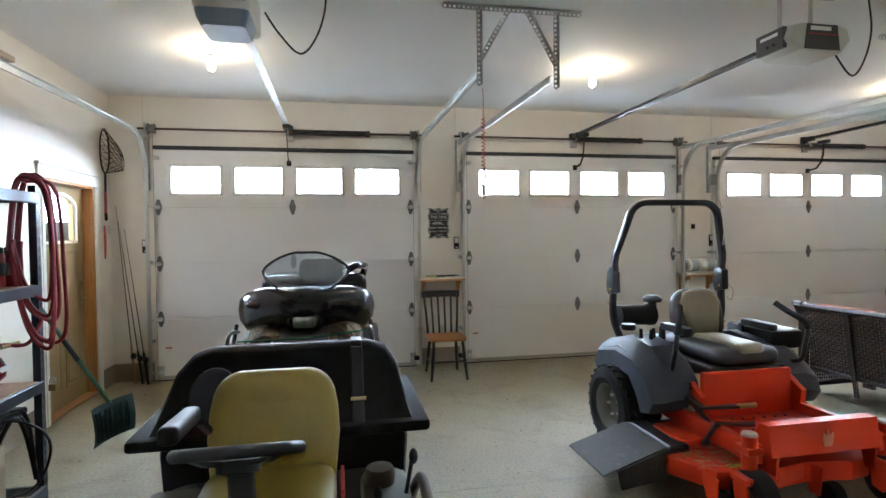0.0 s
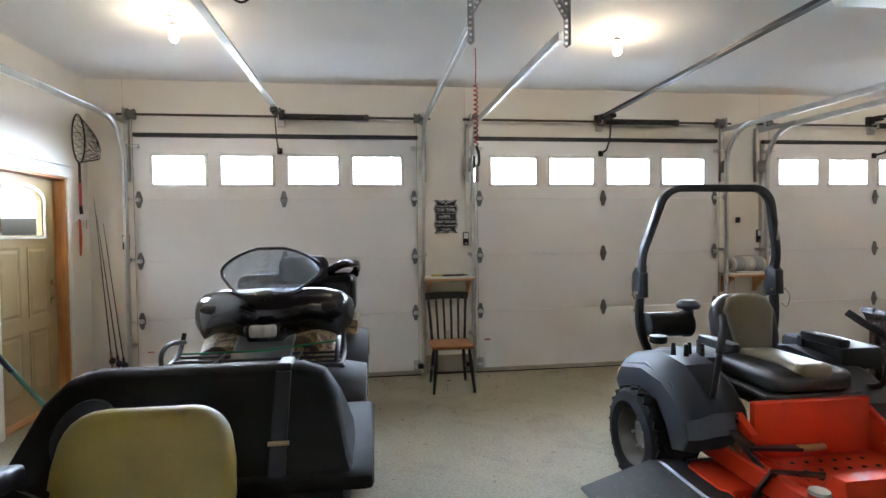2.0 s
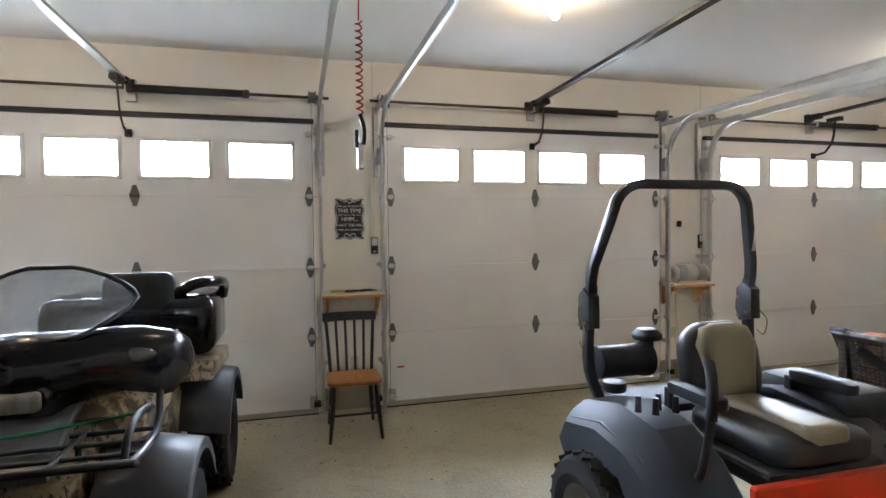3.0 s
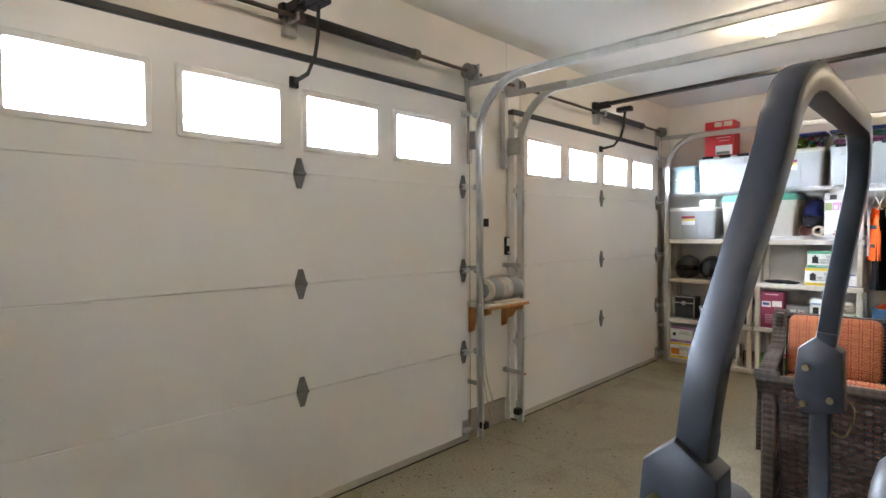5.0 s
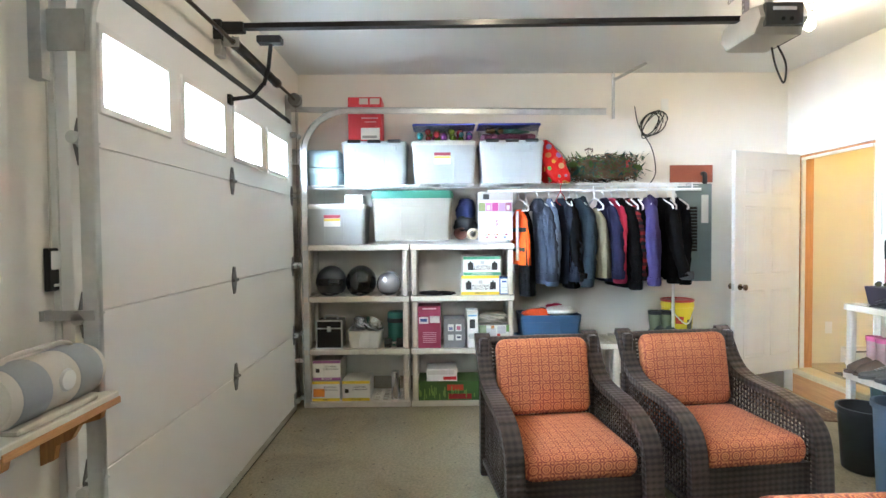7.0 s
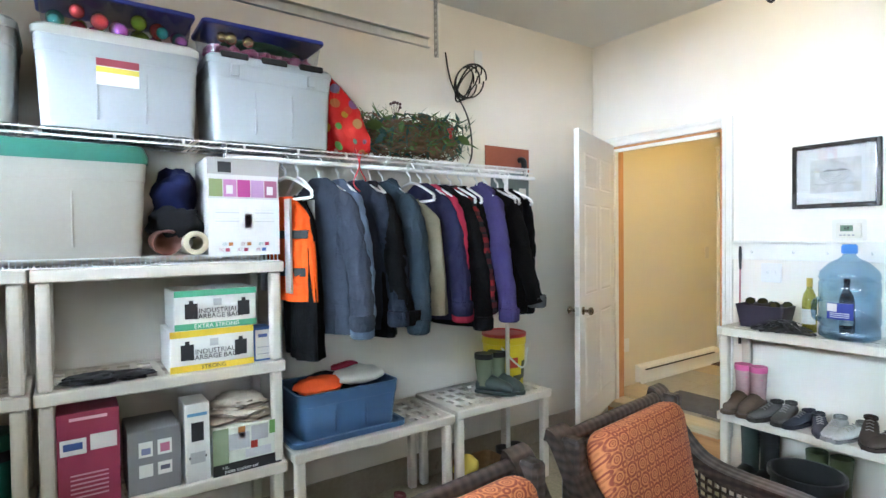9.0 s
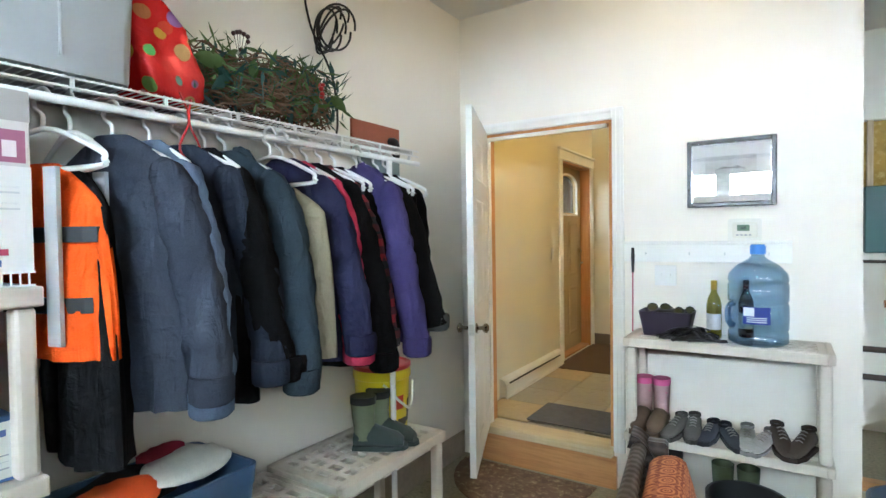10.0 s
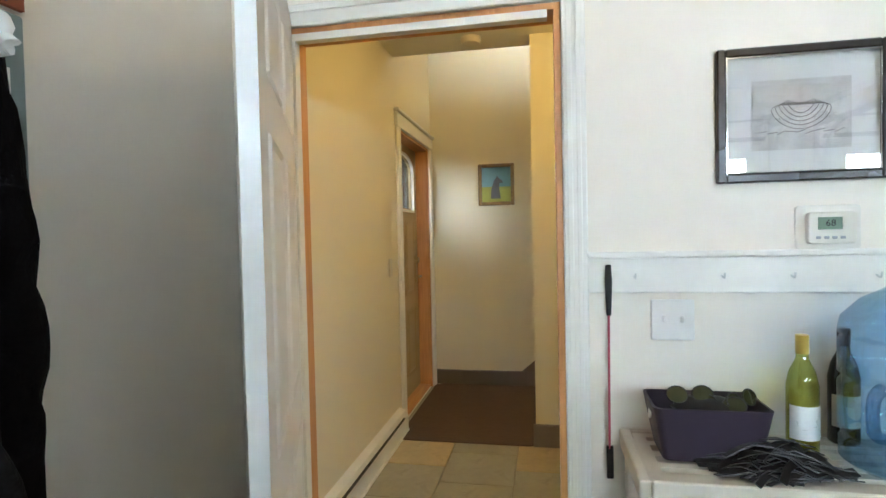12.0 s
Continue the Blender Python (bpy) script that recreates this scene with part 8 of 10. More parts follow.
# spindle chair
sc = thing("spindle_chair", "black spindle-back chair with a honey wood seat", "chair", pose(1.17, 5.88, 0))
SEATW = wood_mat("honey_seat", (0.40, 0.17, 0.05), (0.25, 0.09, 0.025), "y")
CHB = paint("black_chair_paint", (0.018, 0.018, 0.02), 0.35, vary=0.2)
part("seat", pad(B(), round_rect(-0.21, -0.21, 0.21, 0.20, 0.06), 0.425, 0.455, "z", 0.006), SEATW, sc, "honey wood seat", smooth=50)
for sx in (-1, 1):
    part("front_leg", tube(B(), [(sx * 0.16, -0.15, 0.43), (sx * 0.175, -0.18, 0.25), (sx * 0.20, -0.22, 0.0)], [0.014, 0.02, 0.013], 10), CHB, sc, smooth=50)
    part("rear_leg", tube(B(), [(sx * 0.15, 0.14, 0.43), (sx * 0.165, 0.18, 0.25), (sx * 0.185, 0.23, 0.0)], [0.014, 0.02, 0.013], 10), CHB, sc, smooth=50)
    part("side_stretcher", tube(B(), [(sx * 0.185, -0.195, 0.17), (sx * 0.175, 0.205, 0.17)], 0.010, 8), CHB, sc, smooth=50)
    part("back_post", tube(B(), [(sx * 0.17, 0.17, 0.45), (sx * 0.185, 0.21, 0.70), (sx * 0.20, 0.26, 0.90)], 0.014, 8), CHB, sc, smooth=50)
part("front_stretcher", tube(B(), [(-0.185, -0.19, 0.20), (0.185, -0.19, 0.20)], 0.010, 8), CHB, sc, smooth=50)
for i in range(4):
    x = -0.105 + 0.07 * i
    part("spindle", sweep(B(), [(x, 0.175, 0.455), (x * 1.06, 0.21, 0.68), (x * 1.12, 0.25, 0.875)], 0.022, 0.010, (0, 1, 0.0)), CHB, sc)
part("crest_rail", sweep(B(), [(-0.225, 0.262, 0.895), (-0.1, 0.275, 0.90), (0.1, 0.275, 0.90), (0.225, 0.262, 0.895)], 0.02, 0.075, (0, 0, 1)), CHB, sc)

# ---- ceiling gear ----
for bx, by in BULBS:
    ob = thing("bulb_holder", "white porcelain ceiling lampholder with a glowing bare bulb", "ceiling light", pose(bx, by, CZ), "ceiling bulbs")
    part("base", lathe(B(), [(0.06, 0.0), (0.06, -0.012), (0.04, -0.03), (0.025, -0.035), (0.025, -0.06), (0.01, -0.06)], 22), WHITE_PL, ob, smooth=40)
    bl = part("bulb", lathe(B(), [(0.012, -0.06), (0.016, -0.08), (0.030, -0.105), (0.034, -0.13), (0.030, -0.155), (0.015, -0.172), (0.003, -0.176)], 18), glow("lit_bulb", (1.0, 0.86, 0.62), 30.0), ob, smooth=60)
    bl.visible_shadow = False
lead = thing("cord_reel", "stretchy red coiled air-tool cord hanging from the track", "coiled cord", pose(1.0, 3.6, 2.60))
pts = [(0.012 * math.cos(t), 0.012 * math.sin(t), -0.20 - 0.0042 * t) for t in (i * 0.7 for i in range(120))]
part("coil", tube(B(), pts, 0.0035, 5), tint((0.45, 0.02, 0.02), 0.35), lead, "red plastic coil", smooth=60)
part("cord", tube(B(), [(0, 0, 0), (0.002, 0, -0.1), (0, 0, -0.20)], 0.003, 5), tint((0.45, 0.02, 0.02), 0.35), lead)
part("snap_hook", tube(B(), spline([(0, 0, -0.55), (0.015, 0, -0.60), (0.012, 0, -0.66), (-0.012, 0, -0.67), (-0.012, 0, -0.61)], 5), 0.008, 7), BLACK, lead, smooth=50)
part("pull_handle", box(B(), -0.012, -0.01, -0.76, 0.014, 0.01, -0.66, 0.006), CHROME, lead)


def motor(c, y, z, old):
    ob = thing("door_opener", "cream garage door opener with a %s" % ("grey lens and hanging cord" if old else "dark control panel and hanging cord"), "door opener", pose(c, y, z), "door openers")
    if old:
        bm = rings(B(), [[(u, v, zz) for u, v in round_rect(-0.15 * f, -0.24 * f, 0.15 * f, 0.24 * f, 0.04, 4)] for zz, f in ((-0.02, 0.95), (0.0, 1.0), (0.16, 1.0), (0.20, 0.92))])
        part("housing", bm, BEIGE_PL, ob, smooth=40)
        part("light_lens", rings(B(), [[(u, v, zz) for u, v in round_rect(-0.145 * f, -0.235 * f, 0.145 * f, 0.10 * f, 0.04, 4)] for zz, f in ((-0.10, 0.8), (-0.06, 0.94), (-0.021, 0.99))]), tint((0.20, 0.24, 0.30), 0.3), ob, "grey-blue light lens", smooth=40)
        for i in range(9):
            part("vent_slot", box(B(), -0.12 + 0.029 * i, -0.2415, 0.02, -0.105 + 0.029 * i, -0.2395, 0.06), BLACK, ob)
    else:
        prof = [(-0.23, 0.0), (-0.16, -0.08), (0.16, -0.08), (0.23, 0.0), (0.20, 0.08), (0.12, 0.10), (-0.12, 0.10), (-0.20, 0.08)]
        part("housing", turn_verts(prism(B(), prof, -0.15, 0.15, "y", 0.03), Matrix.Identity(4)), BEIGE_PL, ob, smooth=40)
        pn = part("control_panel", prism(B(), [(-0.13, -0.07), (0.13, -0.07), (0.11, 0.085), (-0.11, 0.085)], -0.158, -0.148, "y", 0.003), tint((0.07, 0.065, 0.06), 0.4), ob, "dark control panel")
        part("maker_mark", box(B(), -0.09, -0.1595, 0.045, 0.06, -0.1582, 0.07), PAPER, pn, "pale maker's mark")
        part("red_line", box(B(), -0.10, -0.1595, 0.02, 0.11, -0.1582, 0.026), tint((0.5, 0.05, 0.06)), pn)
        pw_ = part("side_panel", prism(B(), [(-0.10, -0.05), (0.12, -0.05), (0.12, 0.08), (-0.10, 0.08)], -0.236, -0.205, "x", 0.003), tint((0.07, 0.065, 0.06), 0.4), ob, "dark side panel")
        part("maker_mark", box(B(), -0.2375, -0.06, 0.035, -0.2362, 0.08, 0.055), PAPER, pw_, "pale maker's mark")
        for yy in (-0.03, 0.02):
            part("button", cyl(B(), (-0.240, yy, -0.015), (-0.236, yy, -0.015), 0.012, seg=10), BLACK, pw_)
    bm = B()
    for x in (-0.12, 0.12):
        perforated(bm, (x, 0.05, 0.10), (x, 0.05, CZ - z))
    part("hanger_strap", bm, GALV_DULL, ob)
    bm = B()
    perforated(bm, (-0.42, 0.05, CZ - z - 0.02), (0.30, 0.05, CZ - z - 0.02))
    part("ceiling_angle", bm, GALV_DULL, ob)
    part("power_cord", tube(B(), spline([(0.20, 0, 0.06), (0.28, 0, -0.06), (0.40, 0.0, -0.17), (0.50, 0, -0.05), (0.55, 0, 0.15), (0.52, 0, CZ - z)] if not (c > 5) else [(0, -0.1, -0.09), (-0.05, -0.12, -0.22), (0.0, -0.14, -0.32), (0.05, -0.12, -0.20), (0.06, -0.1, -0.08)], 7), 0.006, 7), BLACK, ob, smooth=60)
    return ob


motor(DOORS[0] - 0.06, 3.30, 2.845, True)
motor(DOORS[1], 2.99, 2.79, False)
motor(DOORS[2], 3.06, 2.835, False)


def track_hanger(name, x0, x1, pairs, y=3.58):
    ob = thing(name, "slotted galvanised angle hanging the door tracks", "track hanger", pose(0, y, 0), "track hangers")
    bm = B()
    perforated(bm, (x0, 0, CZ - 0.018), (x1, 0, CZ - 0.018))
    part("ceiling_angle", bm, GALV_DULL, ob)
    for (xt, xb, zb, xd) in pairs:
        bm = B()
        perforated(bm, (xt, 0.002, CZ - 0.02), (xb, 0.002, zb))
        part("drop_angle", bm, GALV_DULL, ob)
        if xd is not None:
            bm = B()
            perforated(bm, (xd, 0.006, CZ - 0.02), (xb, 0.006, zb + 0.16))
            part("brace", bm, GALV_DULL, ob)
    return ob


track_hanger("track_hanger", 0.72, 1.72, ((0.97, 0.97, 2.62, 1.18), (1.53, 1.53, 2.62, 1.32)))
track_hanger("track_hanger", 4.30, 5.20, ((4.49, 4.49, 2.62, 4.7), (4.97, 4.97, 2.62, 4.8)))
th = thing("track_hanger", "slotted galvanised angle bracing the end track to the wall", "track hanger", pose(7.98, 3.5, 0), "track hangers")
bm = B()
perforated(bm, (0, 0.002, 3.03), (0, 0.002, 2.62))
perforated(bm, (0, 0.004, 2.96), (0.12, -0.34, 3.15))
part("drop_angle", bm, GALV_DULL, th)
th = thing("track_hanger", "slotted galvanised angle beside the steel rack", "track hanger", pose(-2.02, 3.5, 0), "track hangers")
bm = B()
perforated(bm, (0, 0.002, CZ), (0, 0.002, 2.64))
perforated(bm, (-0.3, 0.004, CZ), (0, 0.004, 2.72))
part("drop_angle", bm, GALV_DULL, th)

# ---- entry doors ----
TAN_DOOR = paint("ochre_door_paint", (0.36, 0.26, 0.115), 0.42, vary=0.06, bump=0.04)


def entry_door(name, m, w, z0, z1, handle_x):
    """Tan panelled door with an arched light; x along the wall, outside at +y."""
    ob = thing(name, "ochre panelled entry door with an arched window", "door", m)
    bm = B()
    hw, zb, zt = w * 0.30, z1 - 0.52, z1 - 0.20
    box(bm, -w / 2, 0, z0, w / 2, 0.044, zb)
    box(bm, -w / 2, 0, zb, -hw, 0.044, zt)
    box(bm, hw, 0, zb, w / 2, 0.044, zt)
    arcp = [(hw * math.cos(radians(a)), zt + 0.10 * math.sin(radians(a))) for a in range(0, 181, 20)]
    prism(bm, [(-w / 2, zt), (-w / 2, z1), (w / 2, z1), (w / 2, zt)] + arcp, 0, 0.044, "y")
    d = part("leaf", bm, TAN_DOOR, ob)
    fr = [(-hw - 0.02, zb - 0.02), (hw + 0.02, zb - 0.02)] + [((hw + 0.02) * math.cos(radians(a)), zt + 0.12 * math.sin(radians(a))) for a in range(0, 181, 20)] + [(-hw - 0.02, zb - 0.02)]
    part("window_frame", sweep(B(), [(u, -0.006, v) for u, v in fr], 0.03, 0.02), TRIM, ob, "white window frame")
    part("pane", prism(B(), [(-hw, zb), (hw, zb)] + arcp, 0.02, 0.024, "y"), PANE, ob).visible_shadow = False
    for a, b in ((z0 + 0.16, z0 + 0.72), (z0 + 0.84, zb - 0.10)):
        for s in (-1, 1):
            x0, x1 = (0.05, w / 2 - 0.13) if s > 0 else (-w / 2 + 0.13, -0.05)
            o0, o1, o2 = ((x0, a, x1, b), (x0 + 0.025, a + 0.025, x1 - 0.025, b - 0.025), (x0 + 0.05, a + 0.05, x1 - 0.05, b - 0.05))
            rect = lambda q, y: [(q[0], y, q[1]), (q[2], y, q[1]), (q[2], y, q[3]), (q[0], y, q[3])]
            part("raised_panel", rings(B(), [rect(o0, 0.002), rect(o0, -0.006), rect(o1, -0.001), rect(o2, -0.008)]), TAN_DOOR, d)
    h = part("handle", box(B(), handle_x - 0.025, -0.012, z0 + 0.92, handle_x + 0.025, -0.001, z0 + 1.16, 0.006), BRASS, ob, "antique brass handle set")
    part("lever", tube(B(), [(handle_x, -0.012, z0 + 0.98), (handle_x, -0.05, z0 + 0.98), (handle_x - 0.10, -0.055, z0 + 0.975)], 0.009, 8), BRASS, h, smooth=50)
    part("deadbolt", turn_verts(lathe(B(), [(0.01, 0), (0.028, 0), (0.024, 0.02), (0.005, 0.022)], 16), pose(handle_x, -0.012, z0 + 1.12, 90, 0, 0)), BRASS, h, smooth=40)
    part("threshold", box(B(), -w / 2, -0.10, z0 - 0.02, w / 2, 0.05, z0 - 0.002, 0.004), PINE_H, ob)
    return ob


entry_door("entry_door", pose(WX - 0.10, (WD0 + WD1) / 2, 0, 0, 0, 90), WD1 - WD0 - 0.044, 0.025, WDZ - 0.022, 0.38)
hall_door = entry_door("hall_door", pose(EX + 0.10, (HD0 + HD1) / 2, 0, 0, 0, -90), HD1 - HD0 - 0.044, HF + 0.025, HZ - 0.022, 0.38)
# pane tinted dark grey to weaken the daylight spot on the hall wall
next(c for c in hall_door.children if c.name.startswith("pane")).data.materials[0] = glass_mat("dimming_obscure_glass", (0.16, 0.17, 0.18), 0.2, 0.1)

# white six-panel door, open into the garage
wd = thing("white_door", "white six-panel interior door standing open with brass knobs", "door", pose(8.215, 1.635, 0.262, 0, 0, 112.5))
W_, H_ = 0.875, 2.045
bm = box(B(), 0, -0.0175, 0, W_, 0.0175, H_)
DOORW = paint("white_door_paint", (0.80, 0.80, 0.79), 0.35, vary=0.03, bump=0.03)
lf = part("leaf", bm, DOORW, wd)
for s in (-1, 1):
    for x0, x1 in ((0.115, 0.40), (0.475, 0.76)):
        for a, b in ((0.16, 0.78), (0.92, 1.55), (1.66, 1.90)):
            rect = lambda q, i, y: [(q[0] + i, y, q[1] + i), (q[2] - i, y, q[1] + i), (q[2] - i, y, q[3] - i), (q[0] + i, y, q[3] - i)]
            q = (x0, a, x1, b)
            part("raised_panel", rings(B(), [rect(q, 0, s * 0.0165), rect(q, 0.008, s * 0.023), rect(q, 0.022, s * 0.0185), rect(q, 0.05, s * 0.0225)]), DOORW, lf)
    kn = part("knob", turn_verts(lathe(B(), [(0.028, 0), (0.028, 0.006), (0.011, 0.012), (0.011, 0.035), (0.026, 0.048), (0.027, 0.062), (0.012, 0.072), (0.002, 0.073)], 20), pose(W_ - 0.065, s * 0.0175, 0.82, -90 * s, 0, 0)), paint("aged_nickel", (0.30, 0.26, 0.20), 0.25, 1.0), wd, "aged nickel knob", smooth=50)
part("latch_plate", box(B(), W_ - 0.001, -0.013, 0.79, W_ + 0.002, 0.013, 0.85), GALV, wd)
for z in (0.22, 1.0, 1.78):
    part("hinge", cyl(B(), (-0.008, -0.022, z), (-0.008, -0.022, z + 0.09), 0.008, seg=8), BRASS, wd, smooth=50)

# ---- partition wall things ----
pc = thing("framed_drawing", "framed pencil drawing behind glass in a dark frame", "picture", pose(6.693, SY, 1.926, 0, 0, 180))
PW, PH = 0.219, 0.188
frame_m = paint("dark_frame", (0.025, 0.018, 0.014), 0.25, vary=0.2)
for nm, q in (("frame_side", (-PW, -PH, -PW + 0.024, PH)), ("frame_side", (PW - 0.024, -PH, PW, PH)), ("frame_rail", (-PW + 0.024, -PH, PW - 0.024, -PH + 0.024)), ("frame_rail", (-PW + 0.024, PH - 0.024, PW - 0.024, PH))):
    part(nm, box(B(), q[0], -0.025, q[1], q[2], 0, q[3], 0.004), frame_m, pc)
part("mat_board", box(B(), -PW + 0.024, -0.010, -PH + 0.024, PW - 0.024, -0.006, PH - 0.024), tint((0.76, 0.77, 0.78), 0.7), pc)
pencil = B()
for k in range(5):
    tube(pencil, [(0.075 * math.cos(t) * (1 - 0.13 * k), -0.0131, -0.01 + 0.006 * k + (0.034 - 0.005 * k) * math.sin(t) + 0.02 * math.cos(t) ** 2) for t in (2 * math.pi * i / 24 for i in range(25))], 0.0011, 4)
for k in range(9):
    tube(pencil, [(-0.11 + 0.024 * k, -0.0131, -0.05 - 0.004 * (k % 3)), (-0.085 + 0.024 * k, -0.0131, -0.046 - 0.004 * (k % 2))], 0.0011, 4)
part("pencil_lines", pencil, tint((0.16, 0.16, 0.165), 0.8), pc, "grey pencil outline of a boat")["kind"] = "stuff"
part("drawing", box(B(), -0.125, -0.0125, -0.10, 0.125, -0.0105, 0.095), paint("pencil_sheet", (0.62, 0.62, 0.62), 0.8, vary=0.3, fine=40, coarse=14), pc, "soft grey pencil drawing")
part("glass", box(B(), -PW + 0.022, -0.018, -PH + 0.022, PW - 0.022, -0.016, PH - 0.022), glass_mat("picture_glass", (1, 1, 1), 0.01, 0.10), pc)
part("inner_bead", tube(B(), [(-PW + 0.026, -0.02, -PH + 0.026), (PW - 0.026, -0.02, -PH + 0.026), (PW - 0.026, -0.02, PH - 0.026), (-PW + 0.026, -0.02, PH - 0.026), (-PW + 0.026, -0.02, -PH + 0.026)], 0.003, 5), CHROME, pc)
tm = thing("thermostat", "cream programmable thermostat with a green display", "thermostat", pose(6.625, SY, 1.607, 0, 0, 180))
part("backplate", prism(B(), round_rect(-0.082, -0.062, 0.082, 0.062, 0.012), -0.008, 0, "y", 0.002), tint((0.74, 0.72, 0.66), 0.4), tm)
part("body", prism(B(), round_rect(-0.058, -0.045, 0.062, 0.042, 0.01), -0.03, -0.008, "y", 0.004), tint((0.70, 0.68, 0.60), 0.4), tm, smooth=40)
part("display", box(B(), -0.035, -0.0315, -0.006, 0.025, -0.0302, 0.028), tint((0.16, 0.24, 0.17), 0.2), tm)
words("68", 0.026, BLACK, on_north(-0.004, -0.0322, 0.011), tm)
for i in range(4):
    part("key", box(B(), -0.04 + 0.02 * i, -0.0325, -0.032, -0.027 + 0.02 * i, -0.030, -0.024, 0.002), GREY_PL, tm)
sw_ = thing("light_switch", "white double toggle light switch plate", "light switch", pose(7.033, SY, 1.345, 0, 0, 180))
part("plate", prism(B(), round_rect(-0.06, -0.06, 0.06, 0.06, 0.006), -0.010, 0, "y", 0.003), WHITE_PL, sw_)
for x in (-0.024, 0.024):
    part("toggle", box(B(), x - 0.006, -0.022, -0.006, x + 0.006, -0.010, 0.012, 0.002), WHITE_PL, sw_)
rl_ = thing("peg_rail", "white moulded rail with small hooks along the wall", "rail", pose(6.84, SY, 1.425, 0, 0, 180))
part("board", box(B(), -0.435, -0.014, 0, 0.435, 0, 0.105, 0.003), TRIM, rl_)
part("cap", box(B(), -0.435, -0.03, 0.105, 0.435, 0, 0.122, 0.004), TRIM, rl_)
for x in (-0.30, -0.06, 0.12, 0.33):
    part("hook", tube(B(), spline([(x, -0.014, 0.05), (x, -0.035, 0.045), (x, -0.04, 0.06)], 4), 0.003, 6), GALV, rl_)
cr = thing("riding_crop", "riding crop with black grip hanging from the rail", "riding crop", pose(7.215, SY + 0.025, 0))
part("shaft", tube(B(), [(0, 0, 1.44), (0.003, 0, 0.96)], 0.004, 6), tint((0.42, 0.07, 0.10), 0.4), cr)
part("grip", tube(B(), [(0, 0, 1.51), (0, 0, 1.46), (0, 0, 1.36)], [0.008, 0.011, 0.007], 8), BLACK, cr, smooth=50)
part("tip", box(B(), -0.008, -0.003, 0.87, 0.012, 0.003, 0.97, 0.002), BLACK, cr)
resin_unit("shoe_shelving", "dusty beige resin shelf unit with boots and shoes", 6.24, 1.625, 7.19, 1.97, (0.052, 0.50, 1.025))

# water bottle
BOTTLE = glass_mat("blue_bottle", (0.58, 0.74, 0.88), 0.05, 0.10)
wb = thing("water_bottle", "large clear blue water cooler bottle with a label", "water bottle", pose(6.555, 1.82, 1.026))
prof = [(0.115, 0.0), (0.135, 0.015), (0.135, 0.06), (0.128, 0.07), (0.137, 0.085), (0.137, 0.20), (0.129, 0.212), (0.137, 0.225), (0.137, 0.30), (0.129, 0.312), (0.137, 0.325), (0.130, 0.36), (0.09, 0.405), (0.045, 0.43), (0.030, 0.445), (0.028, 0.49), (0.01, 0.491)]
part("body", lathe(B(), prof, 36), BOTTLE, wb, smooth=50)
part("cap", lathe(B(), [(0.031, 0.455), (0.036, 0.458), (0.036, 0.495), (0.03, 0.505), (0.005, 0.506)], 20), tint((0.06, 0.22, 0.62), 0.35), wb, "blue snap cap", smooth=40)
bm = B()
rings(bm, [[(0.139 * math.cos(radians(a)), 0.139 * math.sin(radians(a)), z) for a in range(65, 116, 5)] for z in (0.115, 0.20)], closed=False)
lb = part("label", bm, tint((0.03, 0.05, 0.30), 0.4), wb, "blue and white bottle label")
bm = B()
rings(bm, [[(0.1396 * math.cos(radians(a)), 0.1396 * math.sin(radians(a)), z) for a in range(66, 90, 4)] for z in (0.155, 0.197)], closed=False)
part("label_patch", bm, PAPER, lb)
for z in (0.125, 0.135, 0.145):
    part("label_line", rings(B(), [[(0.1397 * math.cos(radians(a)), 0.1397 * math.sin(radians(a)), zz) for a in range(72, 112, 4)] for zz in (z, z + 0.004)], closed=False), PAPER, lb)
part("handle", tube(B(), spline([(0.10, 0.09, 0.10), (0.125, 0.10, 0.12), (0.125, 0.10, 0.19), (0.10, 0.09, 0.215)], 5), 0.014, 8), BOTTLE, wb, smooth=50)


def wine(x, y, glass, cap, label, lab):
    ob = thing("wine_bottle", lab, "wine bottle", pose(x, y, 1.026))
    part("body", lathe(B(), [(0.03, 0.0), (0.037, 0.006), (0.037, 0.18), (0.030, 0.215), (0.0145, 0.25), (0.0135, 0.30), (0.005, 0.302)], 24), glass, ob, smooth=50)
    part("cap", lathe(B(), [(0.0145, 0.262), (0.0155, 0.264), (0.0155, 0.31), (0.005, 0.312)], 16), cap, ob, smooth=40)
    part("label", rings(B(), [[(0.0376 * math.cos(radians(a)), 0.0376 * math.sin(radians(a)), z) for a in range(20, 161, 10)] for z in (0.05, 0.135)], closed=False), label, ob, "printed paper label", smooth=60)


wine(6.76, 1.77, glass_mat("pale_wine_glass", (0.72, 0.72, 0.30), 0.03, 0.08), tint((0.55, 0.38, 0.06), 0.3), paint("floral_label", (0.70, 0.70, 0.68), 0.6, vary=0.1, fine=50, dirt=(0.06, 0.06, 0.06), coarse=22, dirt_at=0.60), "clear white wine bottle with a gold cap")
wine(6.615, 1.665, paint("dark_wine_glass", (0.008, 0.010, 0.008), 0.06, vary=0.1, bump=0), tint((0.02, 0.015, 0.015), 0.3), paint("cream_label", (0.55, 0.50, 0.38), 0.6, vary=0.15, coarse=20), "dark red wine bottle with a cream label")
bs = thing("fabric_bin", "dark purple bin filled with sunglasses", "bin", pose(6.995, 1.775, 1.026))
bm = rings(B(), [[(u, v, z) for u, v in round_rect(-w, -d, w, d, 0.02, 3)] for z, w, d in ((0, 0.115, 0.075), (0.135, 0.14, 0.09), (0.136, 0.134, 0.084), (0.03, 0.11, 0.07))])
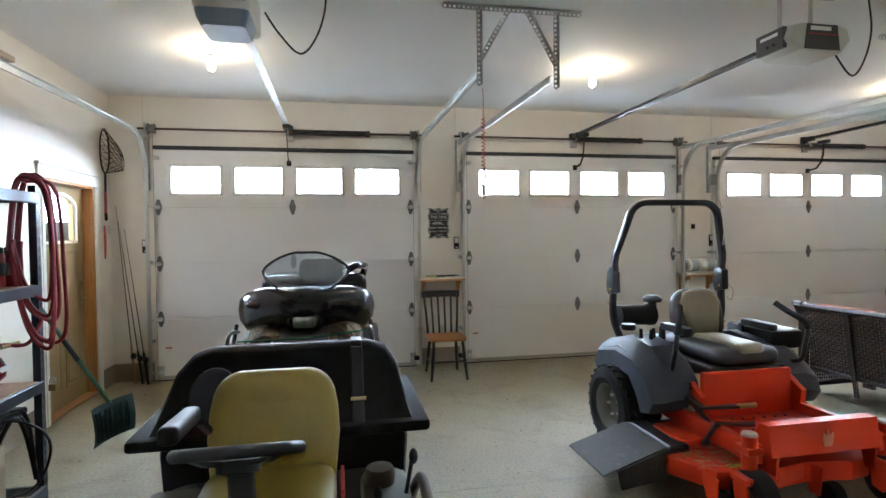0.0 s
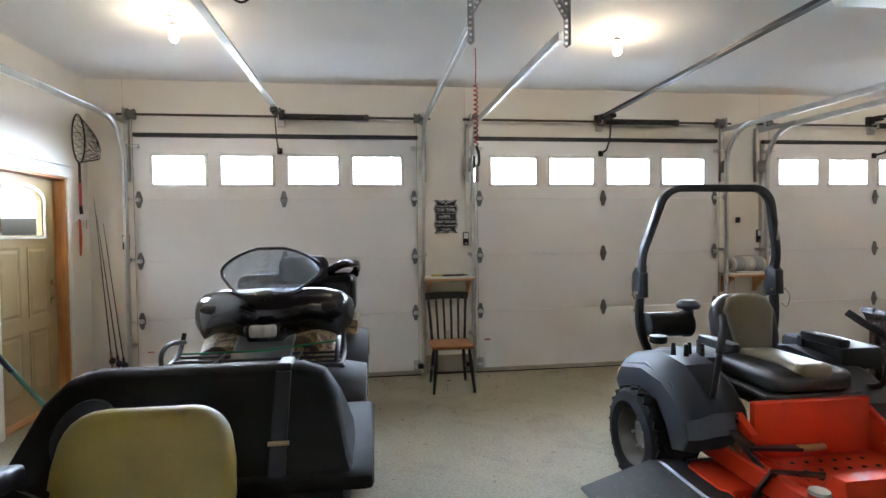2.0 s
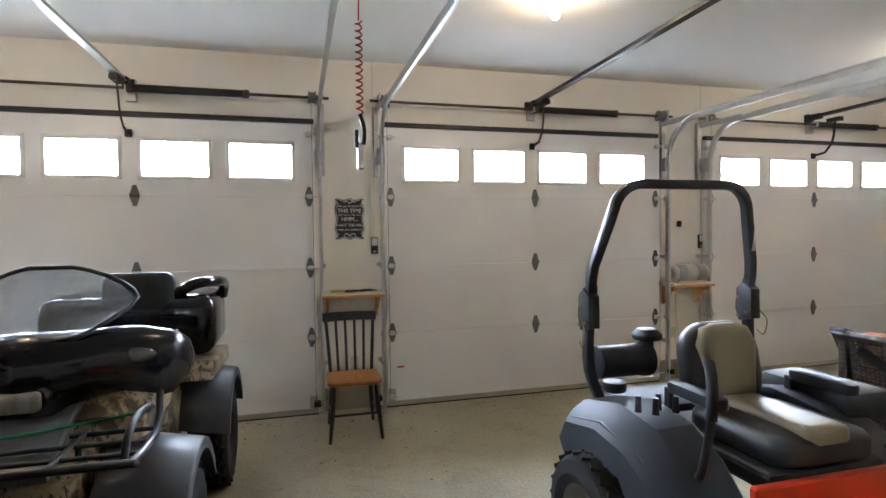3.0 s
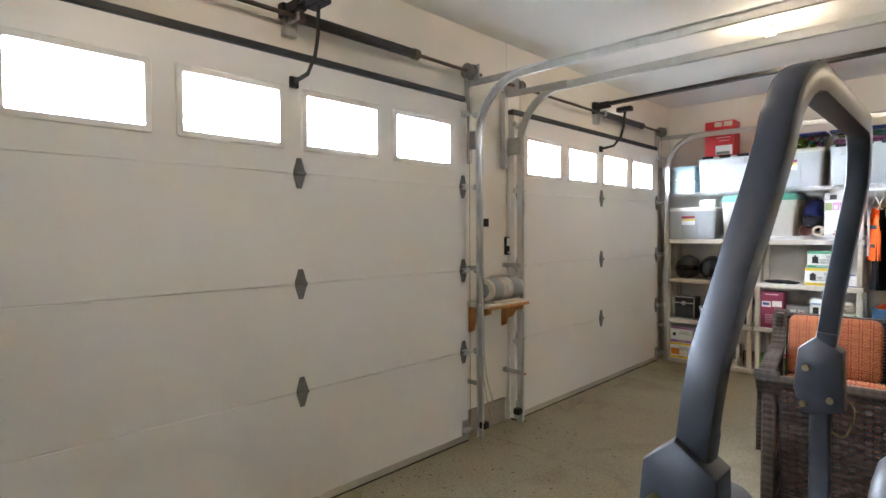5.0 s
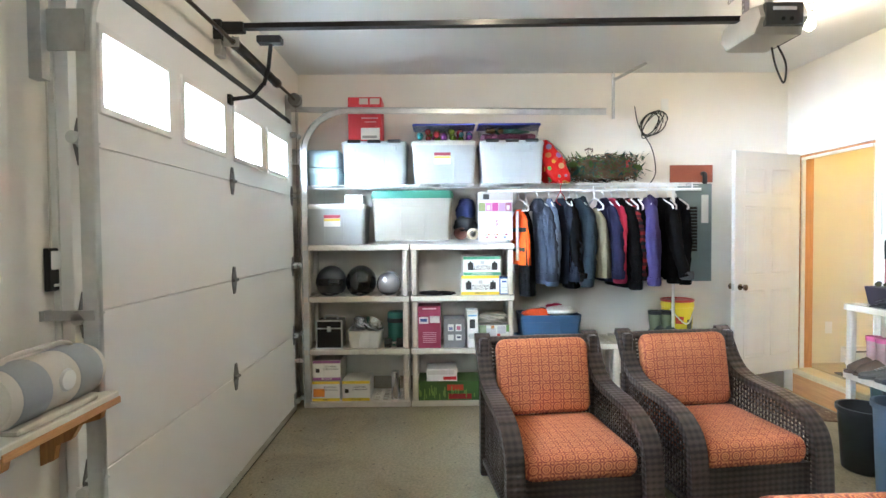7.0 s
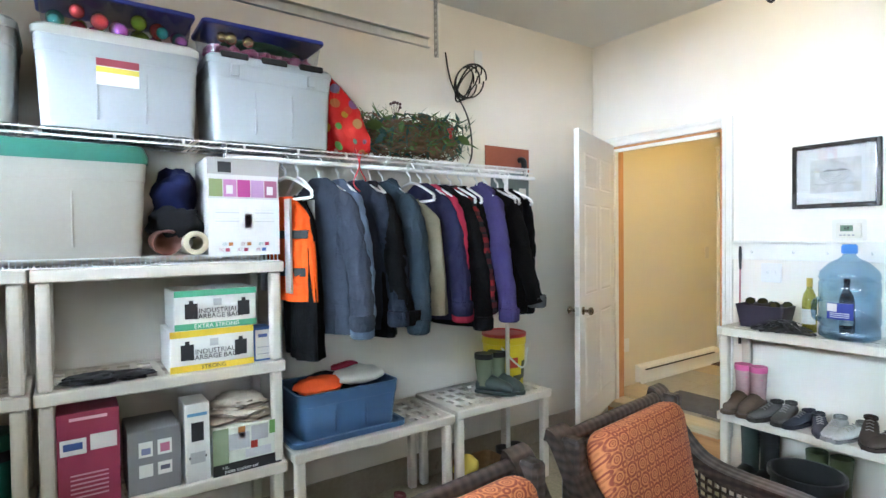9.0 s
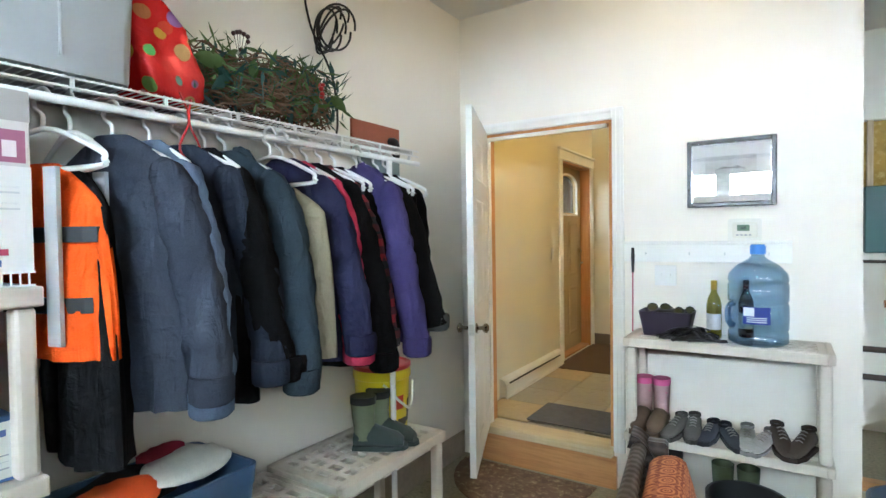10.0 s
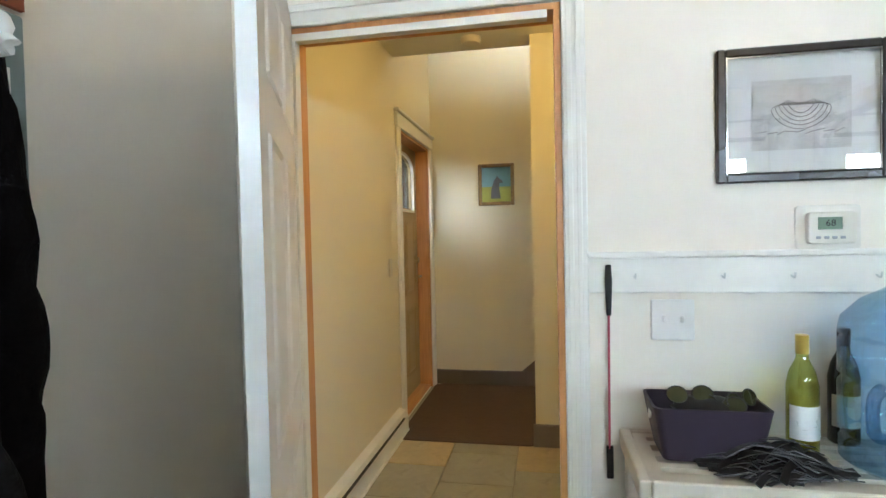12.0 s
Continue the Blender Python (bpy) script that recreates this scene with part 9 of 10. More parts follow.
part("body", bm, paint("purple_leatherette", (0.030, 0.020, 0.035), 0.45, vary=0.1), bs, smooth=35)
part("grommet", turn_verts(lathe(B(), [(0.010, 0), (0.018, 0.0), (0.018, 0.003), (0.010, 0.003)], 16), pose(0.132, 0, 0.10, 0, 80, 0)), WHITE_PL, bs)
MIRR = paint("tinted_lens", (0.10, 0.10, 0.05), 0.08, 0.6, vary=0.3)
for i, (x, y, z, a) in enumerate(((0.04, 0.02, 0.155, 10), (-0.03, 0.03, 0.135, -20), (-0.09, 0.0, 0.14, 40), (0.0, -0.03, 0.13, 70))):
    ob = thing("sunglasses", "pair of dark framed sunglasses in the bin", "sunglasses", pose(6.995 + x, 1.775 + y, 1.026 + z, -65, 0, a))
    for s in (-1, 1):
        part("lens", lathe(B(), [(0.002, 0), (0.024, 0.001), (0.024, 0.003), (0.002, 0.005)], 16, (s * 0.033, 0, 0), (1.1, 0.85)), MIRR, ob, smooth=60)
        part("rim", tube(B(), [(s * 0.033 + 0.027 * math.cos(t), 0.021 * math.sin(t), 0.002) for t in (2 * math.pi * k / 16 for k in range(17))], 0.002, 5), BLACK, ob)
    part("bridge", tube(B(), [(-0.008, 0.005, 0.002), (0.008, 0.005, 0.002)], 0.002, 5), BLACK, ob)
solid("eyeglass_case", soft(B(), (6.99, 1.78, 1.145), (0.085, 0.05, 0.03), RG, 0.15), BLACK, "soft black glasses case in the bin", "case", smooth=60)
LACE = paint("black_lace", (0.012, 0.011, 0.011), 0.4, vary=0.5, fine=60, coarse=30, bump=0.9)
bm = B()
for i in range(90):
    a, q = RG.uniform(0, 6.28), RG.uniform(0, 1) ** 0.5
    x, y = 6.86 + 0.12 * q * math.cos(a), 1.865 + 0.075 * q * math.sin(a)
    z, b, L2 = 1.03 + 0.085 * (1 - q) * RG.uniform(0.3, 1.0), RG.uniform(-0.7, 0.7), RG.uniform(0.03, 0.085)
    k = RG.uniform(-0.3, 0.3)
    pts = [(x + L2 * t * math.cos(b + k * t), y + L2 * t * math.sin(b + k * t), max(1.031, z - 0.02 * t * t + RG.uniform(-0.006, 0.008))) for t in (-1, -0.5, 0, 0.5, 1)]
    sweep(bm, pts, RG.uniform(0.012, 0.034), 0.003, (RG.uniform(-0.5, 0.5), RG.uniform(-0.5, 0.5), 1))
solid("lace_scarf", bm, LACE, "heap of folded black lace cloth", "scarf", smooth=30)


def boot(name, m, h, sole, shaft, label, foot=None, r=0.05, L=0.24, cuff=None):
    """Toe towards -y... local; shaft of height h."""
    ob = thing(name, label, "boot", m)
    bm = B()
    loops = []
    for y, w, t in ((0.06, 0.035, 0.07), (0.03, 0.042, 0.10), (-0.04, 0.045, 0.11), (-0.11, 0.048, 0.085), (-0.16, 0.044, 0.07), (-0.195, 0.028, 0.045)):
        y *= L / 0.255
        loops.append([(w * math.cos(a), y, 0.012 + t * 0.5 + t * 0.5 * math.sin(a)) for a in (2 * math.pi * k / 14 for k in range(14))])
    rings(bm, loops)
    part("foot", bm, foot or sole, ob, smooth=60)
    part("sole", prism(B(), [(0.04, 0.06), (0.046, -0.05), (0.048, -0.13), (0.03, -0.19), (0, -0.205), (-0.03, -0.19), (-0.048, -0.13), (-0.046, -0.05), (-0.04, 0.06)], 0, 0.022, "z", 0.003), sole, ob)
    bm = B()
    rings(bm, [[(r * f * math.cos(a), 0.005 + r * f * 1.1 * math.sin(a) + dy, z) for a in (2 * math.pi * k / 18 for k in range(18))] for z, f, dy in ((0.05, 0.92, 0), (0.11, 0.95, 0.0), (h * 0.6, 0.98, 0.005), (h, 1.1, 0.005), (h, 1.0, 0.005), (h * 0.7, 0.88, 0.005))])
    part("shaft", bm, shaft, ob, smooth=60)
    if cuff:
        part("cuff", rings(B(), [[(r * 1.13 * math.cos(a), 0.010 + r * 1.13 * 1.1 * math.sin(a), z) for a in (2 * math.pi * k / 18 for k in range(18))] for z in (h - 0.03, h + 0.004)]), cuff, ob, smooth=60)
    return ob


PINKB = paint("pink_camo_boot", (0.34, 0.22, 0.22), 0.6, vary=0.2, fine=40, coarse=12, dirt=(0.55, 0.05, 0.18), dirt_at=0.62)
BROWNB = paint("brown_boot", (0.10, 0.065, 0.04), 0.7, vary=0.25, coarse=10)
OLIVEB = paint("olive_rubber", (0.07, 0.085, 0.04), 0.5, vary=0.15, coarse=9)
DGREEN = paint("dark_green_rubber", (0.03, 0.045, 0.04), 0.5, vary=0.2, coarse=9, dirt=(0.12, 0.11, 0.08), dirt_at=0.66)
for x in (7.115, 7.025):
    boot("winter_boot", pose(x, 1.80, 0.501, 0, 0, 176), 0.275, BROWNB, PINKB, "tall pink camouflage rubber boot with brown foot", cuff=tint((0.50, 0.08, 0.22)), L=0.22, r=0.043)
SHOES = (("trail_shoe", 6.93, (0.10, 0.095, 0.085), "scuffed grey hiking shoe", 0.07), ("trail_shoe", 6.855, (0.10, 0.095, 0.085), "scuffed grey hiking shoe", 0.07), ("sandal", 6.765, (0.03, 0.035, 0.05), "navy and black strapped sandal", 0.05), ("sandal", 6.68, (0.03, 0.035, 0.05), "navy and black strapped sandal", 0.05),
         ("sneaker", 6.60, (0.36, 0.36, 0.35), "pale grey worn running shoe", 0.06), ("sneaker", 6.53, (0.36, 0.36, 0.35), "pale grey worn running shoe", 0.055), ("work_shoe", 6.46, (0.055, 0.038, 0.028), "dark brown leather work shoe", 0.09), ("work_shoe", 6.355, (0.055, 0.038, 0.028), "dark brown leather work shoe", 0.09))


def shoe(name, m, color, label, h):
    ob = thing(name, label, "shoe", m)
    mt = paint("shoe_%02d" % len(bpy.data.materials), color, 0.7, vary=0.25, fine=90, coarse=14, bump=0.4)
    loops = []
    for y, w, t in ((0.085, 0.022, h * 0.9), (0.07, 0.034, h), (0.02, 0.036, h * 1.05), (-0.04, 0.040, h * 0.75), (-0.10, 0.043, h * 0.55), (-0.15, 0.036, h * 0.42), (-0.175, 0.018, h * 0.3)):
        loops.append([(w * math.cos(a), y, 0.016 + t * 0.5 + t * 0.5 * math.sin(a)) for a in (2 * math.pi * k / 14 for k in range(14))])
    part("upper", rings(B(), loops), mt, ob, smooth=60)
    part("sole", prism(B(), [(0.034, 0.08), (0.040, -0.03), (0.046, -0.10), (0.03, -0.17), (0, -0.185), (-0.03, -0.17), (-0.046, -0.10), (-0.040, -0.03), (-0.034, 0.08)], 0, 0.022, "z", 0.003), tint(shade(color, 0.6), 0.8), ob)
    part("collar", lathe(B(), [(0.026, 0), (0.034, 0.003), (0.033, 0.016), (0.024, 0.014), (0.020, -0.02)], 16, (0, 0.05, 0.012 + h), (0.95, 1.25)), tint(shade(color, 0.5), 0.9), ob, smooth=60)
    for i in range(4):
        part("lace", tube(B(), [(-0.016, -0.01 - 0.02 * i, 0.022 + h * (0.95 - 0.12 * i)), (0, -0.01 - 0.02 * i, 0.028 + h * (0.96 - 0.12 * i)), (0.016, -0.01 - 0.02 * i, 0.022 + h * (0.95 - 0.12 * i))], 0.003, 5), tint((0.25, 0.24, 0.22), 0.8), ob)
    return ob


for nm, x, c, lab, h in SHOES:
    shoe(nm, pose(x, 1.83 + RG.uniform(-0.03, 0.03), 0.501, 0, RG.uniform(-14, 14) if nm in ("sandal", "sneaker") else 0, 178 + RG.uniform(-25, 25)), c, lab, h)
for x, mt, lab, h in ((7.08, DGREEN, "tall black rubber boot on the bottom shelf", 0.36), (6.97, BLACK, "tall black rubber boot on the bottom shelf", 0.36), (6.72, OLIVEB, "olive rubber boot on the bottom shelf", 0.30), (6.60, OLIVEB, "olive rubber boot on the bottom shelf", 0.30)):
    boot("rubber_boot", pose(x, 1.78, 0.053, 0, 0, 176), h, BLACK, mt, lab, foot=mt)
shoe("work_shoe", pose(6.43, 1.82, 0.053, 0, 0, 170), (0.09, 0.035, 0.025), "brown leather shoe on the bottom shelf", 0.08)
shoe("work_shoe", pose(6.34, 1.82, 0.053, 0, 0, 185), (0.09, 0.035, 0.025), "brown leather shoe on the bottom shelf", 0.08)

# bins on the floor beside the shoe shelf
for x, y, h, mt, lab in ((6.58, 2.28, 0.42, tint((0.012, 0.012, 0.012), 0.4), "black plastic bucket on the floor"), (6.02, 2.50, 0.62, tint((0.06, 0.08, 0.11), 0.45), "grey-blue plastic waste bin beside the shoe shelf")):
    solid("waste_bin", lathe(B(), [(0.12, 0), (0.13, 0.01), (0.155, h - 0.03), (0.168, h - 0.028), (0.168, h), (0.155, h), (0.125, 0.03)], 26, (x, y, 0)), mt, lab, "bin", smooth=40)
# low shelf things
for y, lab in ((3.04, "green rubber boot with olive shaft on the low shelf"), (2.93, "green rubber boot with olive shaft on the low shelf")):
    boot("rubber_boot", pose(8.13, y, 0.586, 0, 0, -60 if y > 3 else -75), 0.25, DGREEN, paint("olive_neoprene", (0.15, 0.17, 0.10), 0.7, vary=0.1), lab, foot=DGREEN, cuff=BLACK, L=0.24)
bu = thing("yellow_bucket", "bright yellow pail with a red lid and white handle", "bucket", pose(8.23, 2.79, 0.586))
part("pail", lathe(B(), [(0.125, 0), (0.13, 0.005), (0.145, 0.28), (0.152, 0.285), (0.152, 0.31), (0.147, 0.33)], 28), paint("yellow_pail", (0.72, 0.56, 0.015), 0.35, vary=0.05), bu, smooth=40)
part("lid", lathe(B(), [(0.15, 0.331), (0.153, 0.335), (0.153, 0.352), (0.14, 0.355), (0.13, 0.345), (0.005, 0.346)], 28), tint((0.45, 0.04, 0.04), 0.4), bu, "red lid", smooth=40)
part("handle", tube(B(), spline([(-0.10, 0.11, 0.27), (-0.16, 0.04, 0.17), (-0.165, -0.03, 0.14), (-0.13, -0.10, 0.25)], 6), 0.007, 7), WHITE_PL, bu, smooth=60)
for k, (a0, z0, z1, c) in enumerate(((150, 0.13, 0.20, (0.5, 0.05, 0.03)), (195, 0.05, 0.17, (0.06, 0.05, 0.02)), (165, 0.04, 0.08, (0.05, 0.05, 0.02)))):
    part("print", rings(B(), [[((0.1285 + 0.054 * z) * math.cos(radians(a)) * 1.012, (0.1285 + 0.054 * z) * math.sin(radians(a)) * 1.012, z) for a in range(a0, a0 + 31, 6)] for z in (z0, z1)], closed=False), tint(c), bu)
bk2 = thing("wicker_basket", "woven wicker basket of odds and ends below the low shelf", "basket", pose(8.08, 3.14, 0))
part("body", rings(B(), [[(u, v, z) for u, v in round_rect(-w, -d, w, d, 0.05, 4)] for z, w, d in ((0, 0.11, 0.15), (0.17, 0.14, 0.19), (0.172, 0.13, 0.18), (0.02, 0.10, 0.14))]), paint("straw_weave", (0.22, 0.13, 0.06), 0.7, vary=0.4, fine=45, coarse=30, bump=0.9), bk2, smooth=40)
solid("plush_duck", soft(B(), (8.03, 3.28, 0.20), (0.07, 0.08, 0.07), RG, 0.2), KNIT((0.70, 0.55, 0.10)), "yellow plush toy in the basket", "toy", smooth=60)
for y, c in ((2.80, (0.012, 0.012, 0.013)), (2.90, (0.012, 0.012, 0.013))):
    boot("ankle_boot", pose(8.10, y, 0.0, 0, 0, -80), 0.20, BLACK, BLACK, "black leather ankle boot below the low shelf")
for i in range(7):
    c = RG.choice([(0.40, 0.38, 0.36), (0.30, 0.06, 0.08), (0.02, 0.02, 0.025), (0.05, 0.06, 0.10)])
    shoe("shoe", pose(8.02 + 0.1 * (i % 2), 3.55 + 0.105 * i, 0.0, 0, 0, -85 + RG.uniform(-20, 20)), c, "worn shoe on the floor below the low shelf", 0.06)

# doormats
solid("door_mat", prism(B(), [(7.45 + 0.48 * (1 + math.cos(t)) * 0.98 - 0.02, 1.68 + 0.55 * math.sin(t)) for t in (math.pi * i / 16 for i in range(17))], 0.0, 0.012, "z", 0.003), paint("floral_mat", (0.16, 0.10, 0.065), 0.95, vary=0.4, fine=60, coarse=14, bump=0.5, dirt=(0.36, 0.28, 0.17), dirt_at=0.52), "half-round brown floral doormat below the step", "doormat")

# ---- hall things ----
solid("hall_mat", prism(B(), round_rect(7.36, 0.98, 8.02, 1.42, 0.02), HF + 0.006, HF + 0.014, "z", 0.002), paint("grey_mat", (0.10, 0.105, 0.12), 0.95, vary=0.25, fine=90, coarse=20, bump=0.6), "grey ribbed mat inside the doorway", "mat")
solid("hall_rug", prism(B(), round_rect(7.46, -1.46, 8.39, -0.12, 0.07), HF + 0.006, HF + 0.015, "z", 0.003), paint("brown_mat", (0.085, 0.05, 0.035), 0.95, vary=0.3, fine=70, coarse=18, bump=0.7, stretch=(1, 3, 1)), "dark brown textured entrance rug", "rug")
hb = thing("baseboard_heater", "white electric baseboard heater along the hall wall", "heater", pose(EX - 0.012, 0, HF))
bm = B()
rings(bm, [[(u, y, v) for u, v in ((-0.002, 0.01), (-0.065, 0.02), (-0.065, 0.115), (-0.045, 0.15), (-0.002, 0.165))] for y in (-0.30, 1.05)])
part("cabinet", bm, WHITE_PL, hb)
part("slot", box(B(), -0.068, -0.20, 0.118, -0.05, 0.98, 0.128), BLACK, hb)
part("lower_lip", box(B(), -0.072, -0.30, 0.0, -0.06, 1.05, 0.018), WHITE_PL, hb)
hp = thing("horse_painting", "small painting of a dark horse in a gilt frame", "painting", pose(7.82, -1.52, 2.05, 0, 0, 180))
gilt = paint("gilt_frame", (0.20, 0.12, 0.04), 0.35, 0.6, vary=0.5, fine=40, coarse=25, bump=0.5)
a_, b_ = 0.16, 0.185
for nm, q in (("frame_side", (-a_, -b_, -a_ + 0.032, b_)), ("frame_side", (a_ - 0.032, -b_, a_, b_)), ("frame_rail", (-a_ + 0.032, -b_, a_ - 0.032, -b_ + 0.032)), ("frame_rail", (-a_ + 0.032, b_ - 0.032, a_ - 0.032, b_))):
    part(nm, box(B(), q[0], -0.03, q[1], q[2], 0, q[3], 0.008, 2), gilt, hp)
cv = part("canvas", box(B(), -a_ + 0.03, -0.012, -b_ + 0.03, a_ - 0.03, -0.008, b_ - 0.03), paint("painted_sky", (0.16, 0.34, 0.46), 0.5, vary=0.2), hp)
part("meadow", box(B(), -a_ + 0.032, -0.0135, -b_ + 0.032, a_ - 0.032, -0.0122, -0.02), paint("painted_field", (0.30, 0.33, 0.06), 0.5, vary=0.3, fine=60), cv)
part("horse_shape", prism(B(), [(-0.05, -0.125), (-0.045, -0.04), (-0.02, 0.03), (0.0, 0.06), (0.01, 0.085), (0.02, 0.06), (0.055, 0.03), (0.058, 0.012), (0.03, 0.012), (0.025, -0.03), (0.04, -0.125)], -0.0152, -0.0137, "y"), tint((0.035, 0.04, 0.06), 0.5), cv)
ob = thing("smoke_detector", "round white smoke detector on the hall ceiling", "smoke detector", pose(7.84, -0.12, 2.85))
part("base", lathe(B(), [(0.065, 0), (0.065, -0.012), (0.055, -0.035), (0.03, -0.04), (0.005, -0.041)], 26), BEIGE_PL, ob, smooth=40)
solid("hall_switch", prism(B(), round_rect(-0.20, 1.34, -0.13, 1.46, 0.006), EX - 0.018, EX - 0.012, "x", 0.002), BEIGE_PL, "cream wall switch beside the hall door", "light switch")
solid("hall_outlet", prism(B(), round_rect(1.14, HF + 0.30, 1.21, HF + 0.42, 0.006), EX - 0.018, EX - 0.012, "x", 0.002), WHITE_PL, "white wall outlet in the hall", "outlet")

# ---- west side ----
RACK = paint("blue_grey_steel", (0.055, 0.065, 0.085), 0.38, 0.5, vary=0.2, fine=50, coarse=8, bump=0.06)
BOARD = wood_mat("shelf_board", (0.42, 0.31, 0.20), (0.30, 0.21, 0.13), "y", rough=0.7)
rk = thing("steel_rack", "dark steel boltless rack crowded with garage supplies", "shelving unit", pose(-2.02, 0, 0))
RY0, RY1, RX0, RX1 = 1.72, 3.50, -0.32, 0.32
for x in (RX0, RX1 - 0.04):
    for y in (RY0, RY1 - 0.04):
        bm = box(B(), x, y, 0, x + 0.04, y + 0.003, 1.90)
        box(bm, x if x < 0 else x + 0.037, y, 0, x + 0.003 if x < 0 else x + 0.04, y + 0.04, 1.90)
        pst = part("post", bm, RACK, rk)
        for i in range(34):
            z = 0.06 + 0.054 * i
            part("slot", prism(B(), [(y + 0.012, z), (y + 0.022, z), (y + 0.028, z + 0.03), (y + 0.018, z + 0.03)], (x + 0.0395) if x > 0 else x - 0.0005, (x + 0.0408) if x > 0 else x + 0.0005, "x"), BLACK, pst)
for z in (0.16, 0.77, 1.33, 1.86):
    for x in (RX0 + 0.002, RX1 - 0.002):
        part("beam", box(B(), x - 0.012, RY0 + 0.02, z - 0.065, x + 0.012, RY1 - 0.02, z - 0.002, 0.004), RACK, rk)
    for y in (RY0 + 0.02, RY1 - 0.03):
        part("end_beam", box(B(), RX0 + 0.01, y - 0.01, z - 0.06, RX1 - 0.01, y + 0.01, z - 0.004, 0.003), RACK, rk)
    if z > 0.3:
        part("board", box(B(), RX0 + 0.014, RY0 + 0.03, z - 0.014, RX1 - 0.014, RY1 - 0.042, z), BOARD, rk, "raw particle board shelf")
    else:
        bm = B()
        for i in range(24):
            y = RY0 + 0.05 + (RY1 - RY0 - 0.1) * i / 23
            box(bm, RX0 + 0.01, y, z - 0.008, RX1 - 0.01, y + 0.004, z - 0.003)
        for i in range(9):
            x = RX0 + 0.03 + (RX1 - RX0 - 0.06) * i / 8
            box(bm, x, RY0 + 0.04, z - 0.003, x + 0.004, RY1 - 0.04, z)
        part("wire_deck", bm, BLACK, rk)["kind"] = "stuff"
rg = random.Random(21)


def can(x, y, z, r, h, col, cap, label, band=None):
    ob = thing("spray_can", label, "can", pose(x, y, z), "cans on the rack")
    part("body", lathe(B(), [(r * 0.95, 0), (r, 0.004), (r, h * 0.78), (r * 0.9, h * 0.82), (r * 0.5, h * 0.86)], 18), tint(col, 0.3), ob, smooth=40)
    part("cap", lathe(B(), [(r * 0.8, h * 0.84), (r * 0.78, h * 0.98), (r * 0.4, h), (0.003, h)], 14), tint(cap, 0.4), ob, smooth=40)
    if band:
        part("label_band", lathe(B(), [(r * 1.01, h * 0.28), (r * 1.015, h * 0.3), (r * 1.015, h * 0.58), (r * 1.01, h * 0.6)], 18), tint(band, 0.4), ob, smooth=40)


Zs = 1.331
for i, (y, r, h, c, k, b, lab) in enumerate(((3.40, 0.032, 0.22, (0.35, 0.03, 0.03), (0.02, 0.02, 0.02), (0.6, 0.58, 0.5), "red and black spray can of cleaner"), (3.33, 0.032, 0.22, (0.35, 0.03, 0.03), (0.02, 0.02, 0.02), (0.02, 0.02, 0.02), "red and black spray can of cleaner"), (3.25, 0.028, 0.10, (0.06, 0.09, 0.08), (0.1, 0.1, 0.1), None, "small dark green bottle"),
                                       (3.20, 0.03, 0.12, (0.08, 0.12, 0.14), (0.03, 0.03, 0.03), None, "short grey plastic bottle"), (3.13, 0.028, 0.20, (0.02, 0.05, 0.30), (0.5, 0.03, 0.03), (0.65, 0.5, 0.04), "blue and yellow spray lubricant can"), (3.04, 0.03, 0.21, (0.02, 0.02, 0.02), (0.02, 0.02, 0.02), (0.5, 0.15, 0.03), "black spray can with orange band"),
                                       (2.92, 0.058, 0.20, (0.62, 0.16, 0.02), (0.65, 0.5, 0.05), (0.10, 0.10, 0.10), "orange canister of cleaning wipes"), (2.79, 0.036, 0.20, (0.6, 0.58, 0.55), (0.45, 0.03, 0.03), (0.5, 0.05, 0.04), "white spray bottle with a red trigger"), (2.71, 0.034, 0.20, (0.5, 0.05, 0.04), (0.6, 0.6, 0.58), None, "red plastic bottle with white cap"),
                                       (3.17, 0.04, 0.24, (0.03, 0.03, 0.03), (0.02, 0.02, 0.02), (0.5, 0.06, 0.03), "tall black oil bottle"), (3.02, 0.042, 0.26, (0.02, 0.02, 0.02), (0.15, 0.15, 0.15), (0.4, 0.4, 0.4), "tall dark additive bottle"), (2.60, 0.034, 0.19, (0.4, 0.05, 0.04), (0.02, 0.02, 0.02), None, "red spray can of paint"))):
    can(-1.80 - (0.12 if i in (3, 9, 10) else 0) - rg.uniform(0, 0.04), y, Zs, r, h, c, k, lab, b)
solid("cardboard_tray", turn_verts(prism(B(), [(-0.42, 0), (0.42, 0), (0.42, 0.20), (0.30, 0.23), (0.15, 0.215), (0.0, 0.25), (-0.2, 0.23), (-0.42, 0.24)], -0.005, 0.005, "y"), pose(-2.05, 3.0, Zs, 0, 0, 90)), paint("torn_cardboard", (0.20, 0.13, 0.075), 0.85, vary=0.15), "torn brown cardboard flap behind the cans", "cardboard")
# air compressor
ac = thing("air_compressor", "red pancake air compressor with a black motor", "air compressor", pose(-1.98, 3.14, 0.771))
part("tank", lathe(B(), [(0.10, 0.05), (0.20, 0.055), (0.245, 0.09), (0.25, 0.13), (0.23, 0.18), (0.16, 0.21), (0.05, 0.22)], 34), paint("compressor_red", (0.30, 0.012, 0.018), 0.2, vary=0.08, coat=0.4), ac, smooth=60)
for a in (20, 140, 260):
    part("foot", cyl(B(), (0.18 * math.cos(radians(a)), 0.18 * math.sin(radians(a)), 0), (0.17 * math.cos(radians(a)), 0.17 * math.sin(radians(a)), 0.08), 0.02, seg=10), RUBBER, ac)
mo = part("motor_shroud", box(B(), -0.10, -0.20, 0.215, 0.10, 0.02, 0.36, 0.02, 2), BLACK, ac, smooth=40)
